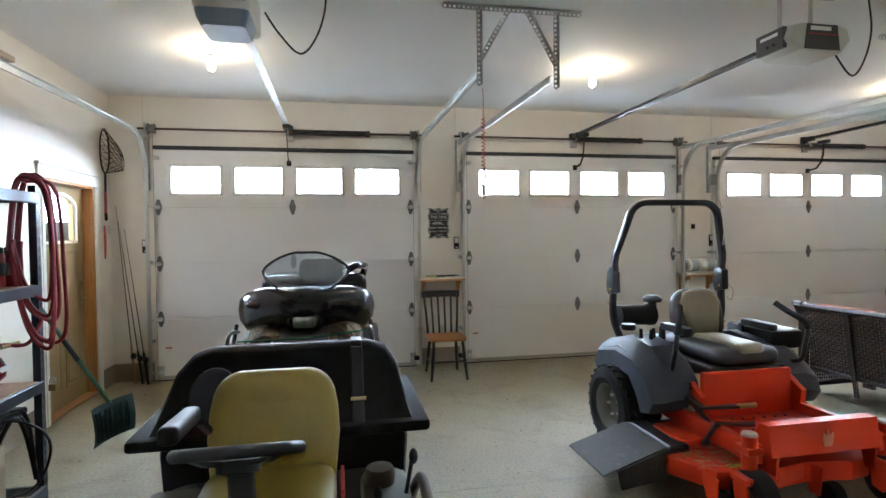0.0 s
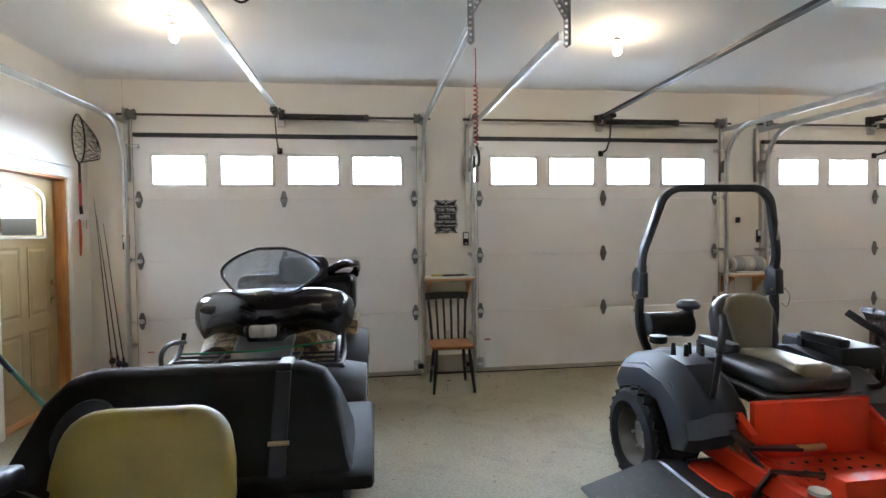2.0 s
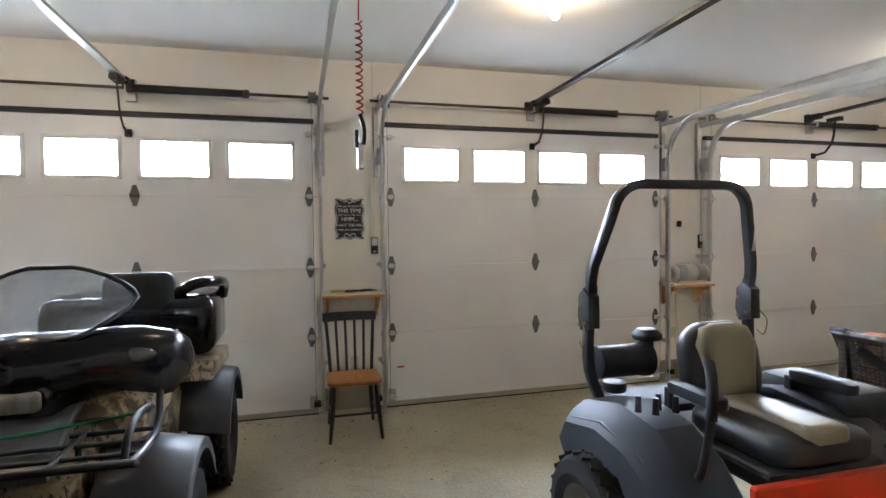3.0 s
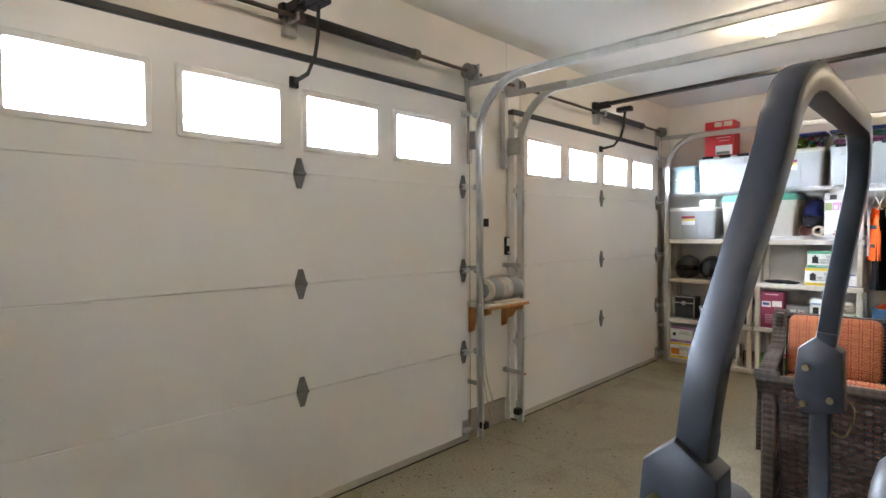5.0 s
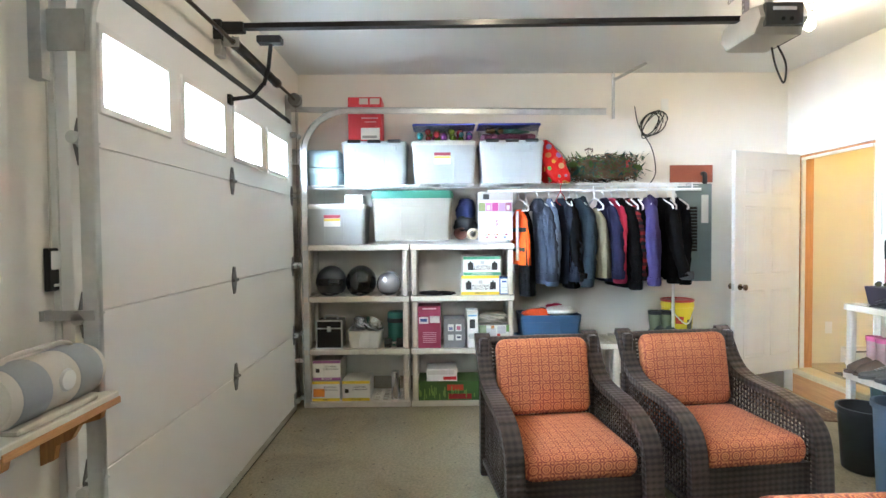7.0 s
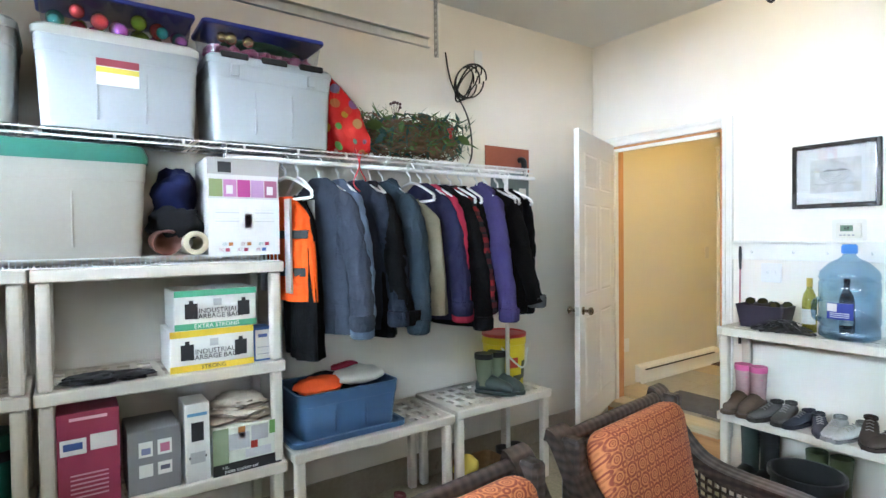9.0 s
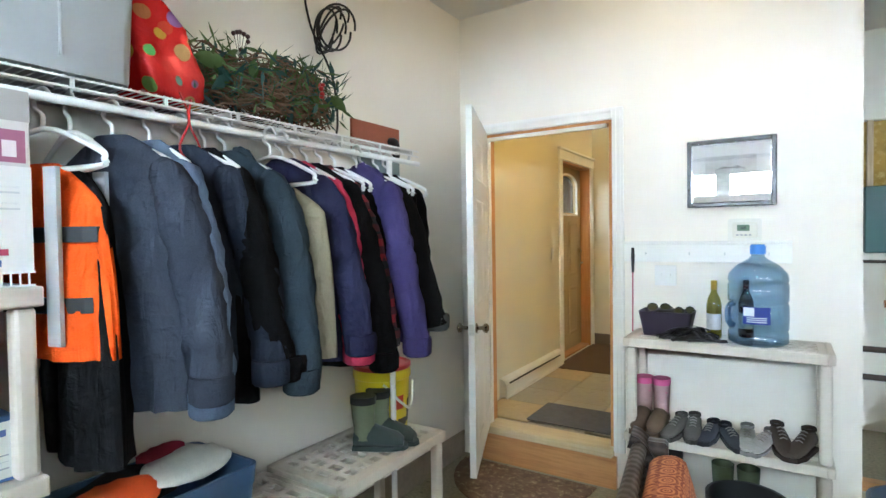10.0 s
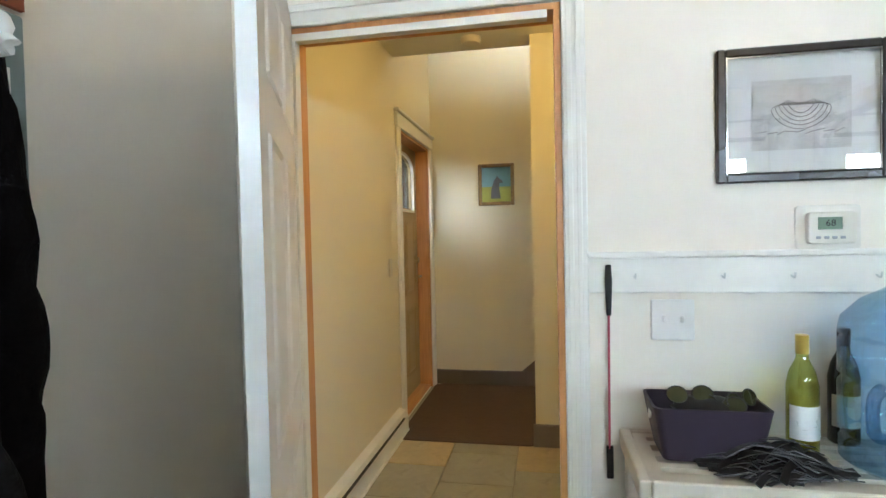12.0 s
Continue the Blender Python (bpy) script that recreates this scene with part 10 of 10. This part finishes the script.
part("pump_head", box(B(), -0.07, 0.03, 0.215, 0.08, 0.18, 0.34, 0.012), tint((0.06, 0.06, 0.062), 0.4), ac)
for i in range(5):
    part("fin", box(B(), 0.081, 0.04 + 0.028 * i, 0.23, 0.088, 0.05 + 0.028 * i, 0.33), BLACK, ac)
words("150 PSI", 0.035, PAPER, pose(0.1012, -0.09, 0.30, 90, 0, 90), mo)
part("maker_mark", turn_verts(box(B(), -0.001, -0.10, -0.015, 0.001, 0.10, 0.015), pose(0.2475, 0.0, 0.14, 0, 0, 0)), PAPER, ac, "pale maker's mark")
for y in (0.06, 0.13):
    part("gauge", turn_verts(lathe(B(), [(0.024, 0), (0.026, 0.004), (0.026, 0.02), (0.004, 0.022)], 16), pose(0.15, y, 0.25, 0, 80, 0)), BLACK, ac, smooth=40)
part("outlet_coupler", cyl(B(), (0.16, 0.18, 0.23), (0.20, 0.27, 0.235), 0.012, seg=10), BRASS, ac)
part("pressure_line", tube(B(), spline([(-0.05, -0.20, 0.33), (0.03, -0.27, 0.30), (0.10, -0.24, 0.20), (0.12, -0.18, 0.17)], 5), 0.01, 8), BLACK, ac, smooth=50)
# red hose looped over the rack's corner
hs = thing("air_hose", "red rubber air hose looped over the rack's corner post", "hose", pose(-1.68, 3.42, 1.88))
RUBRED = paint("red_hose", (0.26, 0.022, 0.03), 0.4, vary=0.15, fine=80, bump=0.1)
for k in range(7):
    dx, dy = rg.uniform(0.0, 0.05), rg.uniform(-0.05, 0.05)
    low = -rg.uniform(0.62, 0.92)
    pts = [(-0.10, -0.04 + dy, -0.35), (-0.07, -0.02 + dy, 0.0), (-0.02, 0.0 + dy, 0.035 + 0.008 * k), (0.035 + dx, 0.02 + dy, -0.02), (0.05 + dx, 0.05 + dy, low * 0.5), (0.04 + dx, 0.06 + dy * 1.4, low * 0.95), (0.01, 0.03 + dy * 0.6, low), (-0.05, -0.03, low * 0.85), (-0.08, -0.05 + dy, low * 0.5), (-0.08, -0.04 + dy, -0.3)]
    part("hose_loop", tube(B(), spline(pts, 6), 0.011, 8), RUBRED, hs, smooth=60)
part("hose_lead", tube(B(), spline([(0.0, 0.03, -0.75), (-0.06, 0.0, -0.88), (-0.14, -0.08, -0.87), (-0.16, -0.12, -0.875)], 6), 0.011, 8), RUBRED, hs, smooth=60)
pt = thing("pad_lock", "small brass padlock hanging on the rack post", "padlock", pose(-1.66, 3.50, 0.74))
part("body", box(B(), -0.02, -0.01, -0.04, 0.02, 0.012, 0.0, 0.004), BRASS, pt)
part("shackle", tube(B(), spline([(-0.013, 0, 0), (-0.013, 0, 0.025), (0, 0, 0.038), (0.013, 0, 0.025), (0.013, 0, 0)], 4), 0.004, 7), GALV, pt)
for y, z, r in ((2.72, 0.772, 0.07), (2.86, 0.772, 0.075)):
    solid("lid_dish", lathe(B(), [(r * 0.9, 0), (r, 0.005), (r, 0.022), (r * 0.95, 0.022), (r * 0.93, 0.006), (0.004, 0.005)], 24, (-1.80, y, z)), tint((0.62, 0.57, 0.46), 0.4), "shallow cream plastic lid holding small parts", "lid", smooth=40)
    solid("key_bunch", soft(B(), (-1.80, y, z + 0.012), (0.035, 0.04, 0.008), RG, 0.5), GALV_DULL, "bunch of small metal parts in a lid", "metal parts", smooth=30)
bxx = thing("cardboard_box", "open worn cardboard box with a steel pot inside", "box", pose(-1.88, 2.86, 0.161))
CARD = paint("worn_cardboard", (0.42, 0.33, 0.23), 0.8, vary=0.15, dirt=(0.28, 0.20, 0.12), dirt_at=0.62)
for q in ((-0.18, -0.24, 0, -0.175, 0.24, 0.36), (0.175, -0.24, 0, 0.18, 0.24, 0.38), (-0.175, -0.24, 0, 0.175, -0.235, 0.36), (-0.175, 0.235, 0, 0.175, 0.24, 0.38)):
    part("panel", box(B(), *q), CARD, bxx)
part("base", box(B(), -0.174, -0.234, 0.002, 0.174, 0.234, 0.008), CARD, bxx)
part("red_print", box(B(), 0.1805, 0.0, 0.05, 0.182, 0.17, 0.10), tint((0.50, 0.10, 0.09)), bxx, "faded red handling symbols")
solid("pot_lid", lathe(B(), [(0.17, 0.0), (0.175, 0.006), (0.15, 0.02), (0.05, 0.035), (0.012, 0.036), (0.012, 0.055), (0.02, 0.065), (0.003, 0.067)], 30, (-1.92, 2.78, 0.545)), CHROME, "dull steel pot lid resting on the box", "pot lid", smooth=50)
br = thing("folding_rack", "black folded steel stand on the rack's wire shelf", "metal stand", pose(-1.85, 3.22, 0.162))
for k in range(3):
    part("tube", tube(B(), spline([(-0.12 + 0.1 * k, -0.15, 0.05 + 0.1 * k), (0.02 + 0.05 * k, 0.0, 0.40 + 0.03 * k), (0.10, 0.16, 0.45 - 0.05 * k), (0.12, 0.22, 0.05)], 5), 0.012, 8), BLACK, br, smooth=50)
part("tray", box(B(), -0.18, -0.10, 0.44, 0.10, 0.20, 0.48, 0.008), BLACK, br)
cbl = part("black_cable", tube(B(), [(0.10 + 0.16 * math.cos(t) * (1 + 0.08 * math.sin(3 * t)), 0.10 * math.cos(t + 0.4), 0.25 + 0.22 * math.sin(t)) for t in (2 * math.pi * i / 40 for i in range(41))], 0.007, 7), BLACK, br, smooth=60)
# on top of the rack
solid("travel_bag", rings(B(), [[(-1.95 + u, y, 1.862 + v) for u, v in round_rect(-0.16, 0, 0.16, 0.19, 0.06, 3)] for y in (2.70, 2.72, 3.12, 3.15)]), paint("black_vinyl_bag", (0.03, 0.032, 0.035), 0.3, vary=0.3, bump=0.2), "glossy black zipped bag on top of the rack", "bag", smooth=50)
solid("felt_hat", lathe(B(), [(0.16, 0), (0.165, 0.006), (0.09, 0.018), (0.085, 0.08), (0.06, 0.105), (0.004, 0.10)], 26, (-1.95, 2.95, 2.053)), paint("black_felt", (0.02, 0.02, 0.02), 0.9, vary=0.2), "black felt hat lying on a bag", "hat", smooth=60)
bt = thing("tackle_box", "blue-grey tub with cream lid and handle on the rack", "tackle box", pose(-2.0, 3.36, 1.861))
part("tub", rings(B(), [[(u, v, z) for u, v in round_rect(-w, -w * 0.8, w, w * 0.8, 0.03, 3)] for z, w in ((0, 0.10), (0.17, 0.125))]), tint((0.05, 0.085, 0.11), 0.4), bt, smooth=40)
for i in range(4):
    part("rib", box(B(), -0.06 + 0.035 * i, 0.088, 0.03, -0.045 + 0.035 * i, 0.097, 0.15), tint((0.05, 0.085, 0.11), 0.4), bt)
part("lid", rings(B(), [[(u, v, z) for u, v in round_rect(-w, -w * 0.8, w, w * 0.8, 0.03, 3)] for z, w in ((0.171, 0.135), (0.19, 0.135), (0.26, 0.12), (0.285, 0.10))]), tint((0.48, 0.46, 0.38), 0.45), bt, "cream lid", smooth=40)
part("handle", tube(B(), spline([(0, -0.09, 0.285), (0, -0.07, 0.31), (0, 0.07, 0.31), (0, 0.09, 0.285)], 4), 0.009, 8), BLACK, bt, smooth=50)
lf_ = thing("lumber_frame", "raw lumber storage frame standing on the steel rack", "wooden frame", pose(-1.9, 3.30, 1.861))
part("upright", box(B(), -0.045, -0.02, 0, 0.045, 0.02, 0.70, 0.003), RAW_WOOD, lf_)
part("upright", box(B(), -0.045, -1.42, 0, 0.045, -1.38, 0.70, 0.003), RAW_WOOD, lf_)
part("cross_rail", box(B(), -0.50, -0.02, 0.70, 0.10, 0.02, 0.74, 0.003), RAW_WOOD, lf_)
part("long_rail", box(B(), 0.06, -1.5, 0.741, 0.10, 0.20, 0.775, 0.003), RAW_WOOD_Y, lf_)
part("long_rail", box(B(), -0.45, -1.5, 0.741, -0.41, 0.05, 0.775, 0.003), RAW_WOOD_Y, lf_)
kb = thing("siding_carton", "long red carton with pale lettering on the lumber frame", "carton", pose(-1.82, 2.40, 2.638))
part("body", box(B(), -0.06, -0.85, 0, 0.06, 0.80, 0.11, 0.002), paint("red_carton", (0.28, 0.035, 0.025), 0.65, vary=0.1), kb)
part("end_tape", box(B(), -0.061, 0.74, -0.001, 0.061, 0.802, 0.111, 0.002), paint("kraft_end", (0.55, 0.42, 0.22), 0.6), kb)
part("maker_mark", box(B(), 0.0602, 0.30, 0.03, 0.0612, 0.62, 0.08), tint((0.60, 0.50, 0.36)), kb, "pale maker's mark")
for i in range(3):
    part("long_carton", box(B(), -0.50 + 0.13 * i, -0.85, 0.0, -0.39 + 0.13 * i, 0.65, 0.09, 0.002), paint("red_carton_b", (0.25, 0.035, 0.03), 0.65, vary=0.1), kb)
dp = thing("dust_pan", "teal plastic dustpan hanging on the wall rail", "dustpan", pose(WX + 0.03, 3.05, 1.62))
part("pan", prism(B(), [(-0.12, 0), (0.12, 0), (0.10, 0.16), (0.02, 0.20), (-0.02, 0.20), (-0.10, 0.16)], 0.0, 0.04, "x", 0.01), tint((0.02, 0.20, 0.22), 0.4), dp)
part("handle", box(B(), 0.01, -0.015, 0.20, 0.03, 0.015, 0.36, 0.006), tint((0.02, 0.20, 0.22), 0.4), dp)
solid("tool_rail", box(B(), WX, 2.2, 1.80, WX + 0.02, 4.0, 1.86, 0.003), RAW_WOOD_Y, "raw wooden tool rail on the wall", "rail")
# snow shovel leaning on the rack
ss = thing("snow_shovel", "green-handled snow shovel leaning against the rack", "shovel", pose(0, 0, 0))
top_, bot_ = Vector((-1.98, 3.72, 1.42)), Vector((-1.76, 4.55, 0.30))
part("handle", tube(B(), [top_, (top_ + bot_) / 2 + Vector((0.0, 0.01, 0)), bot_], 0.015, 10), tint((0.10, 0.22, 0.15), 0.45), ss, "pale green handle", smooth=50)
part("handle_label", tube(B(), [top_.lerp(bot_, 0.45), top_.lerp(bot_, 0.62)], 0.0158, 10), tint((0.03, 0.04, 0.06), 0.4), ss, smooth=50)
d = (bot_ - top_).normalized()
side = Vector((0.30, 0.95, 0)).normalized()
out = d.cross(side).normalized()
loops = []
for i in range(8):
    t = i / 7
    c = bot_ - d * 0.04 + Vector((0.0, 0.0, -0.28 * t)) + Vector((0.03, -0.04, 0)) * math.sin(t * 2.6) * 1.6
    loops.append([c + side * (0.22 * u) + Vector((0.95, -0.30, 0)) * (0.035 * u * u) for u in (k / 8 for k in range(-8, 9))])
bm = rings(B(), loops, closed=False)
bmesh.ops.solidify(bm, geom=bm.faces[:], thickness=0.006)
bl_ = part("blade", bm, paint("teal_blade", (0.022, 0.06, 0.065), 0.42, vary=0.2), ss, "dark teal ribbed blade", smooth=60)
for k in range(-3, 4):
    pts = [l_[8 + 2 * k] + Vector((0.004, -0.008, 0)) for l_ in loops[1:7]]
    part("blade_rib", tube(B(), pts, 0.006, 6), paint("teal_rib", (0.03, 0.08, 0.085), 0.42), bl_, smooth=50)
# landing net
nt = thing("landing_net", "black landing net with a red handle hung on the wall", "fishing net", pose(WX + 0.06, 6.15, 0))
hoop = [(0.02, 0.11 * math.sin(t), 2.50 + 0.23 * math.cos(t)) for t in (2 * math.pi * i / 30 for i in range(31))]
part("hoop", tube(B(), hoop, 0.008, 7), BLACK, nt, smooth=60)
part("handle", tube(B(), [(0.02, 0.0, 2.27), (0.01, 0.02, 2.08)], 0.012, 8), BLACK, nt, smooth=50)
part("red_grip", tube(B(), [(0.01, 0.02, 2.08), (0.0, 0.04, 1.86)], 0.014, 8), tint((0.45, 0.06, 0.08), 0.4), nt, "red handle sleeve", smooth=50)
part("end_grip", tube(B(), [(0.0, 0.04, 1.86), (0.0, 0.05, 1.78)], 0.016, 8), BLACK, nt, smooth=50)
bm = B()
for i in range(18):
    t = 2 * math.pi * i / 18
    for sgn in (1, -1):
        pts = []
        for j in range(7):
            f = j / 6
            a = t + sgn * f * 0.9
            pts.append((0.02 + 0.16 * math.sin(f * 1.4), 0.11 * math.sin(a) * (1 - f * 0.75) + 0.05 * f, 2.50 + 0.23 * math.cos(a) * (1 - f * 0.7) - 0.12 * f))
        tube(bm, pts, 0.0022, 4)
part("mesh", bm, BLACK, nt)["kind"] = "stuff"
# key rack and rods in the corner
kr = thing("key_rack", "small white key rack with keys and an orange lanyard", "key rack", pose(WX, 6.28, 1.70))
part("board", box(B(), 0, -0.11, 0, 0.018, 0.11, 0.08, 0.004), TRIM, kr)
for i in range(4):
    y = -0.08 + 0.053 * i
    part("key", box(B(), 0.022, y - 0.008, -0.04 - 0.02 * (i % 2), 0.026, y + 0.008, 0.03, 0.003), BRASS if i % 2 else GALV, kr)
part("lanyard", tube(B(), spline([(0.03, -0.06, 0.03), (0.035, -0.07, -0.15), (0.03, -0.055, -0.32), (0.035, -0.045, -0.15), (0.03, -0.05, 0.02)], 5), 0.007, 6), tint((0.60, 0.10, 0.03), 0.6), kr, "orange lanyard", smooth=50)
for i, (x0, y0, x1, y1, h) in enumerate(((-2.20, 6.34, -2.38, 6.42, 1.95), (-2.12, 6.32, -2.36, 6.42, 1.78), (-2.05, 6.28, -2.30, 6.42, 1.70))):
    fr_ = thing("fishing_rod", "slim fishing rod with reel leaning in the corner", "fishing rod", pose(0, 0, 0), "fishing rods")
    a, b = Vector((x0, y0, 0.0)), Vector((x1, y1, h))
    part("blank", tube(B(), [a.lerp(b, 0.2), b], 0.006, 6, 0.002), BLACK, fr_, smooth=50)
    part("grip", tube(B(), [a, a.lerp(b, 0.2)], 0.013, 8), BLACK if i else tint((0.35, 0.22, 0.10), 0.8), fr_, smooth=50)
    c = a.lerp(b, 0.16) + Vector((0.03, -0.05, 0))
    part("reel", ball(B(), c, (0.03, 0.035, 0.035), 12, 8), BLACK, fr_, smooth=50)

# ---- services on the rear wall ----
bm = B()
for x in (3.9, 4.31, 4.72, 5.13, 5.46, 5.87):
    box(bm, x - 0.019, BY - 0.119, 1.801, x + 0.019, BY - 0.002, 2.459)
solid("wall_studs", bm, RAW_WOOD, "exposed raw timber studs in the wall", "studs", kind="structure")
INSUL = paint("glass_wool", (0.42, 0.27, 0.06), 0.95, vary=0.35, fine=35, coarse=8, bump=0.9, dirt=(0.55, 0.42, 0.16), dirt_at=0.5)
bm = B()
for a, b in ((3.62, 3.88), (3.92, 4.29), (4.33, 4.70), (4.74, 5.11), (5.15, 5.44), (5.48, 5.85), (5.89, 6.10)):
    sub = [[(x, BY - 0.045 + 0.03 * noise.noise(Vector((x * 6, z * 6, 0))), z) for x in (a + (b - a) * k / 8 for k in range(9))] for z in (1.805 + 0.65 * j / 12 for j in range(13))]
    rings(bm, sub, closed=False)
solid("insulation", bm, INSUL, "yellow glass wool between the studs", "insulation", kind="structure", smooth=60)
COPPER = paint("copper_pipe", (0.42, 0.17, 0.08), 0.35, 0.9, vary=0.25, coarse=10)
bo = thing("boiler_control", "green boiler control box with wiring and paper tags", "boiler", pose(5.62, BY, 0))
GRN_ = paint("hammered_green", (0.03, 0.10, 0.10), 0.4, vary=0.12, fine=120, bump=0.3)
part("cabinet", box(B(), -0.20, 0.002, 1.42, 0.30, 0.18, 1.93, 0.006), GRN_, bo)
part("side_box", box(B(), -0.385, 0.002, 1.46, -0.202, 0.12, 1.75, 0.005), GRN_, bo)
part("tag", box(B(), -0.17, 0.182, 1.70, -0.07, 0.185, 1.86), tint((0.12, 0.55, 0.12), 0.7), bo, "bright green paper tag")
part("tag", turn_verts(box(B(), -0.05, 0, -0.09, 0.05, 0.003, 0.09), pose(-0.30, 0.125, 1.74, 0, 6, 0)), tint((0.50, 0.58, 0.45), 0.7), bo, "pale green paper tag")
part("gauge", turn_verts(lathe(B(), [(0.035, 0), (0.035, 0.02), (0.004, 0.022)], 16), pose(-0.10, 0.18, 1.89, -90, 0, 0)), CHROME, bo, smooth=40)
part("terminal_block", box(B(), -0.36, 0.121, 1.50, -0.325, 0.14, 1.66, 0.003), WHITE_PL, bo)
for k in range(5):
    part("wire", tube(B(), spline([(0.0, 0.19, 1.62 + 0.01 * k), (-0.15, 0.22, 1.60 - 0.01 * k), (-0.25, 0.17, 1.63), (-0.30, 0.16, 1.56 - 0.012 * k), (-0.335, 0.145, 1.54 + 0.02 * k)], 5), 0.004, 5), tint(((0.30, 0.02, 0.05), (0.5, 0.5, 0.5), (0.02, 0.02, 0.02))[k % 3], 0.4), bo, smooth=60)
part("pump", turn_verts(lathe(B(), [(0.05, -0.07), (0.075, -0.06), (0.075, 0.04), (0.05, 0.06), (0.02, 0.065)], 20), pose(-0.40, 0.12, 1.94, -90, 0, 0)), tint((0.16, 0.02, 0.035), 0.4), bo, "maroon circulator pump", smooth=40)
part("pump_box", box(B(), -0.47, 0.03, 1.98, -0.33, 0.13, 2.06, 0.01), tint((0.16, 0.02, 0.035), 0.4), bo)
part("conduit", tube(B(), spline([(0.1, 0.1, 1.98), (-0.1, 0.12, 2.02), (-0.22, 0.14, 1.98), (-0.26, 0.13, 1.88)], 5), 0.012, 8), GALV, bo, smooth=50)
pp = thing("copper_piping", "copper and steel heating pipes on the rear wall", "pipes", pose(0, BY, 0))
part("header", tube(B(), [(5.47, 0.06, 2.40), (4.2, 0.06, 2.42)], 0.022, 10), COPPER, pp, smooth=50)
part("drop", tube(B(), [(5.47, 0.14, 1.46), (5.47, 0.14, 1.44), (5.47, 0.14, 1.08), (5.49, 0.14, 1.04), (5.8, 0.14, 1.03)], 0.03, 12), COPPER, pp, smooth=50)
part("elbow", tube(B(), spline([(5.55, 0.14, 1.50), (5.49, 0.14, 1.50), (5.47, 0.14, 1.44)], 4), 0.042, 12), RUSTY, pp, smooth=50)
part("run", tube(B(), [(6.05, 0.05, 1.35), (4.0, 0.05, 1.34)], 0.012, 8), RUSTY, pp, smooth=50)
for z in (0.66, 0.44):
    part("manifold", tube(B(), [(6.05, 0.06, z), (5.40, 0.06, z)], 0.024, 10), RUSTY, pp, smooth=50)
    for x in (5.46, 5.55, 5.64):
        part("riser", tube(B(), spline([(x, 0.07, z - 0.02), (x, 0.09, z - 0.12), (x + 0.01, 0.10, z - 0.20), (x + 0.02, 0.09, 0.01 if z < 0.5 else z - 0.24)], 4), 0.014, 8), tint((0.42, 0.03, 0.04), 0.4), pp, "red tubing", smooth=50)
part("hanger_wire", tube(B(), [(5.46, 0.02, CZ - 0.03), (5.46, 0.03, 1.95)], 0.005, 6), RUSTY, pp)
part("low_run", tube(B(), [(5.15, 0.05, 0.42), (3.9, 0.05, 0.42)], 0.014, 8), BRASS, pp)
for i, (c, w) in enumerate((((0.45, 0.26, 0.09), 0.05), ((0.10, 0.05, 0.03), 0.035), ((0.20, 0.21, 0.24), 0.025), ((0.06, 0.05, 0.07), 0.04), ((0.36, 0.20, 0.08), 0.03))):
    o = 0.055 * i
    solid("trim_board", sweep(B(), [(5.62 - o, BY + 0.42, 0.005), (4.75 - o, BY + 0.05, 1.62)], w, 0.014, (0, 1, 0)), paint("trim_board_%d" % i, c, 0.5, vary=0.2, coarse=6), "long trim board leaning on the rear wall", "board", group="leaning boards")
for i in range(14):
    a = -0.45 + 0.06 * i + rg.uniform(-0.02, 0.02)
    x = 5.72 + rg.uniform(-0.10, 0.04)
    solid("siding_strip", sweep(B(), [(x, BY + 0.05 + 0.012 * i, 0.42 - 0.022 * i), (x - 0.22 + 0.25 * a, 0.55 + 0.03 * i, 0.012 + 0.004 * (i % 3))], 0.05, 0.006, (0.3, 0, 1)), paint("grey_siding", (0.24, 0.25, 0.23), 0.6, vary=0.15) if i == 0 else bpy.data.materials["grey_siding"], "grey vinyl siding offcut heaped on the floor", "siding strip", group="siding offcuts")
DEBRIS = paint("dry_leaf_litter", (0.13, 0.09, 0.045), 0.9, vary=0.5, fine=60, coarse=20, bump=0.3)
bm = B()
for i in range(420):
    near = i % 3
    x = rg.uniform(WX + 0.3, 5.2 if near else EX - 0.6)
    y = 6.33 - abs(rg.gauss(0, 0.10 if near == 0 else 0.45 if near == 1 else 1.3))
    a, ln, wd_ = rg.uniform(0, 6.28), rg.uniform(0.004, 0.015), rg.uniform(0.0015, 0.005)
    ca, sa = math.cos(a), math.sin(a)
    rings(bm, [[(x - ca * ln, y - sa * ln, 0.001), (x - ca * ln * 0.8 + sa * wd_, y - sa * ln * 0.8 - ca * wd_, 0.001), (x - ca * ln * 0.9, y - sa * ln * 0.9, 0.004)], [(x - sa * wd_, y + ca * wd_, 0.002), (x + sa * wd_, y - ca * wd_, 0.002), (x, y, 0.006)], [(x + ca * ln, y + sa * ln, 0.001), (x + ca * ln * 0.9 + sa * 0.001, y + sa * ln * 0.9, 0.002), (x + ca * ln, y + sa * ln, 0.003)]])
solid("leaf_litter", bm, DEBRIS, "scattered dry leaf bits and grit on the concrete", "leaf litter", kind="stuff")
solid("wood_block", box(B(), 5.80, 0.80, 0.0, 6.06, 0.88, 0.06, 0.003), PINE_H, "short pine board lying on the floor", "board")
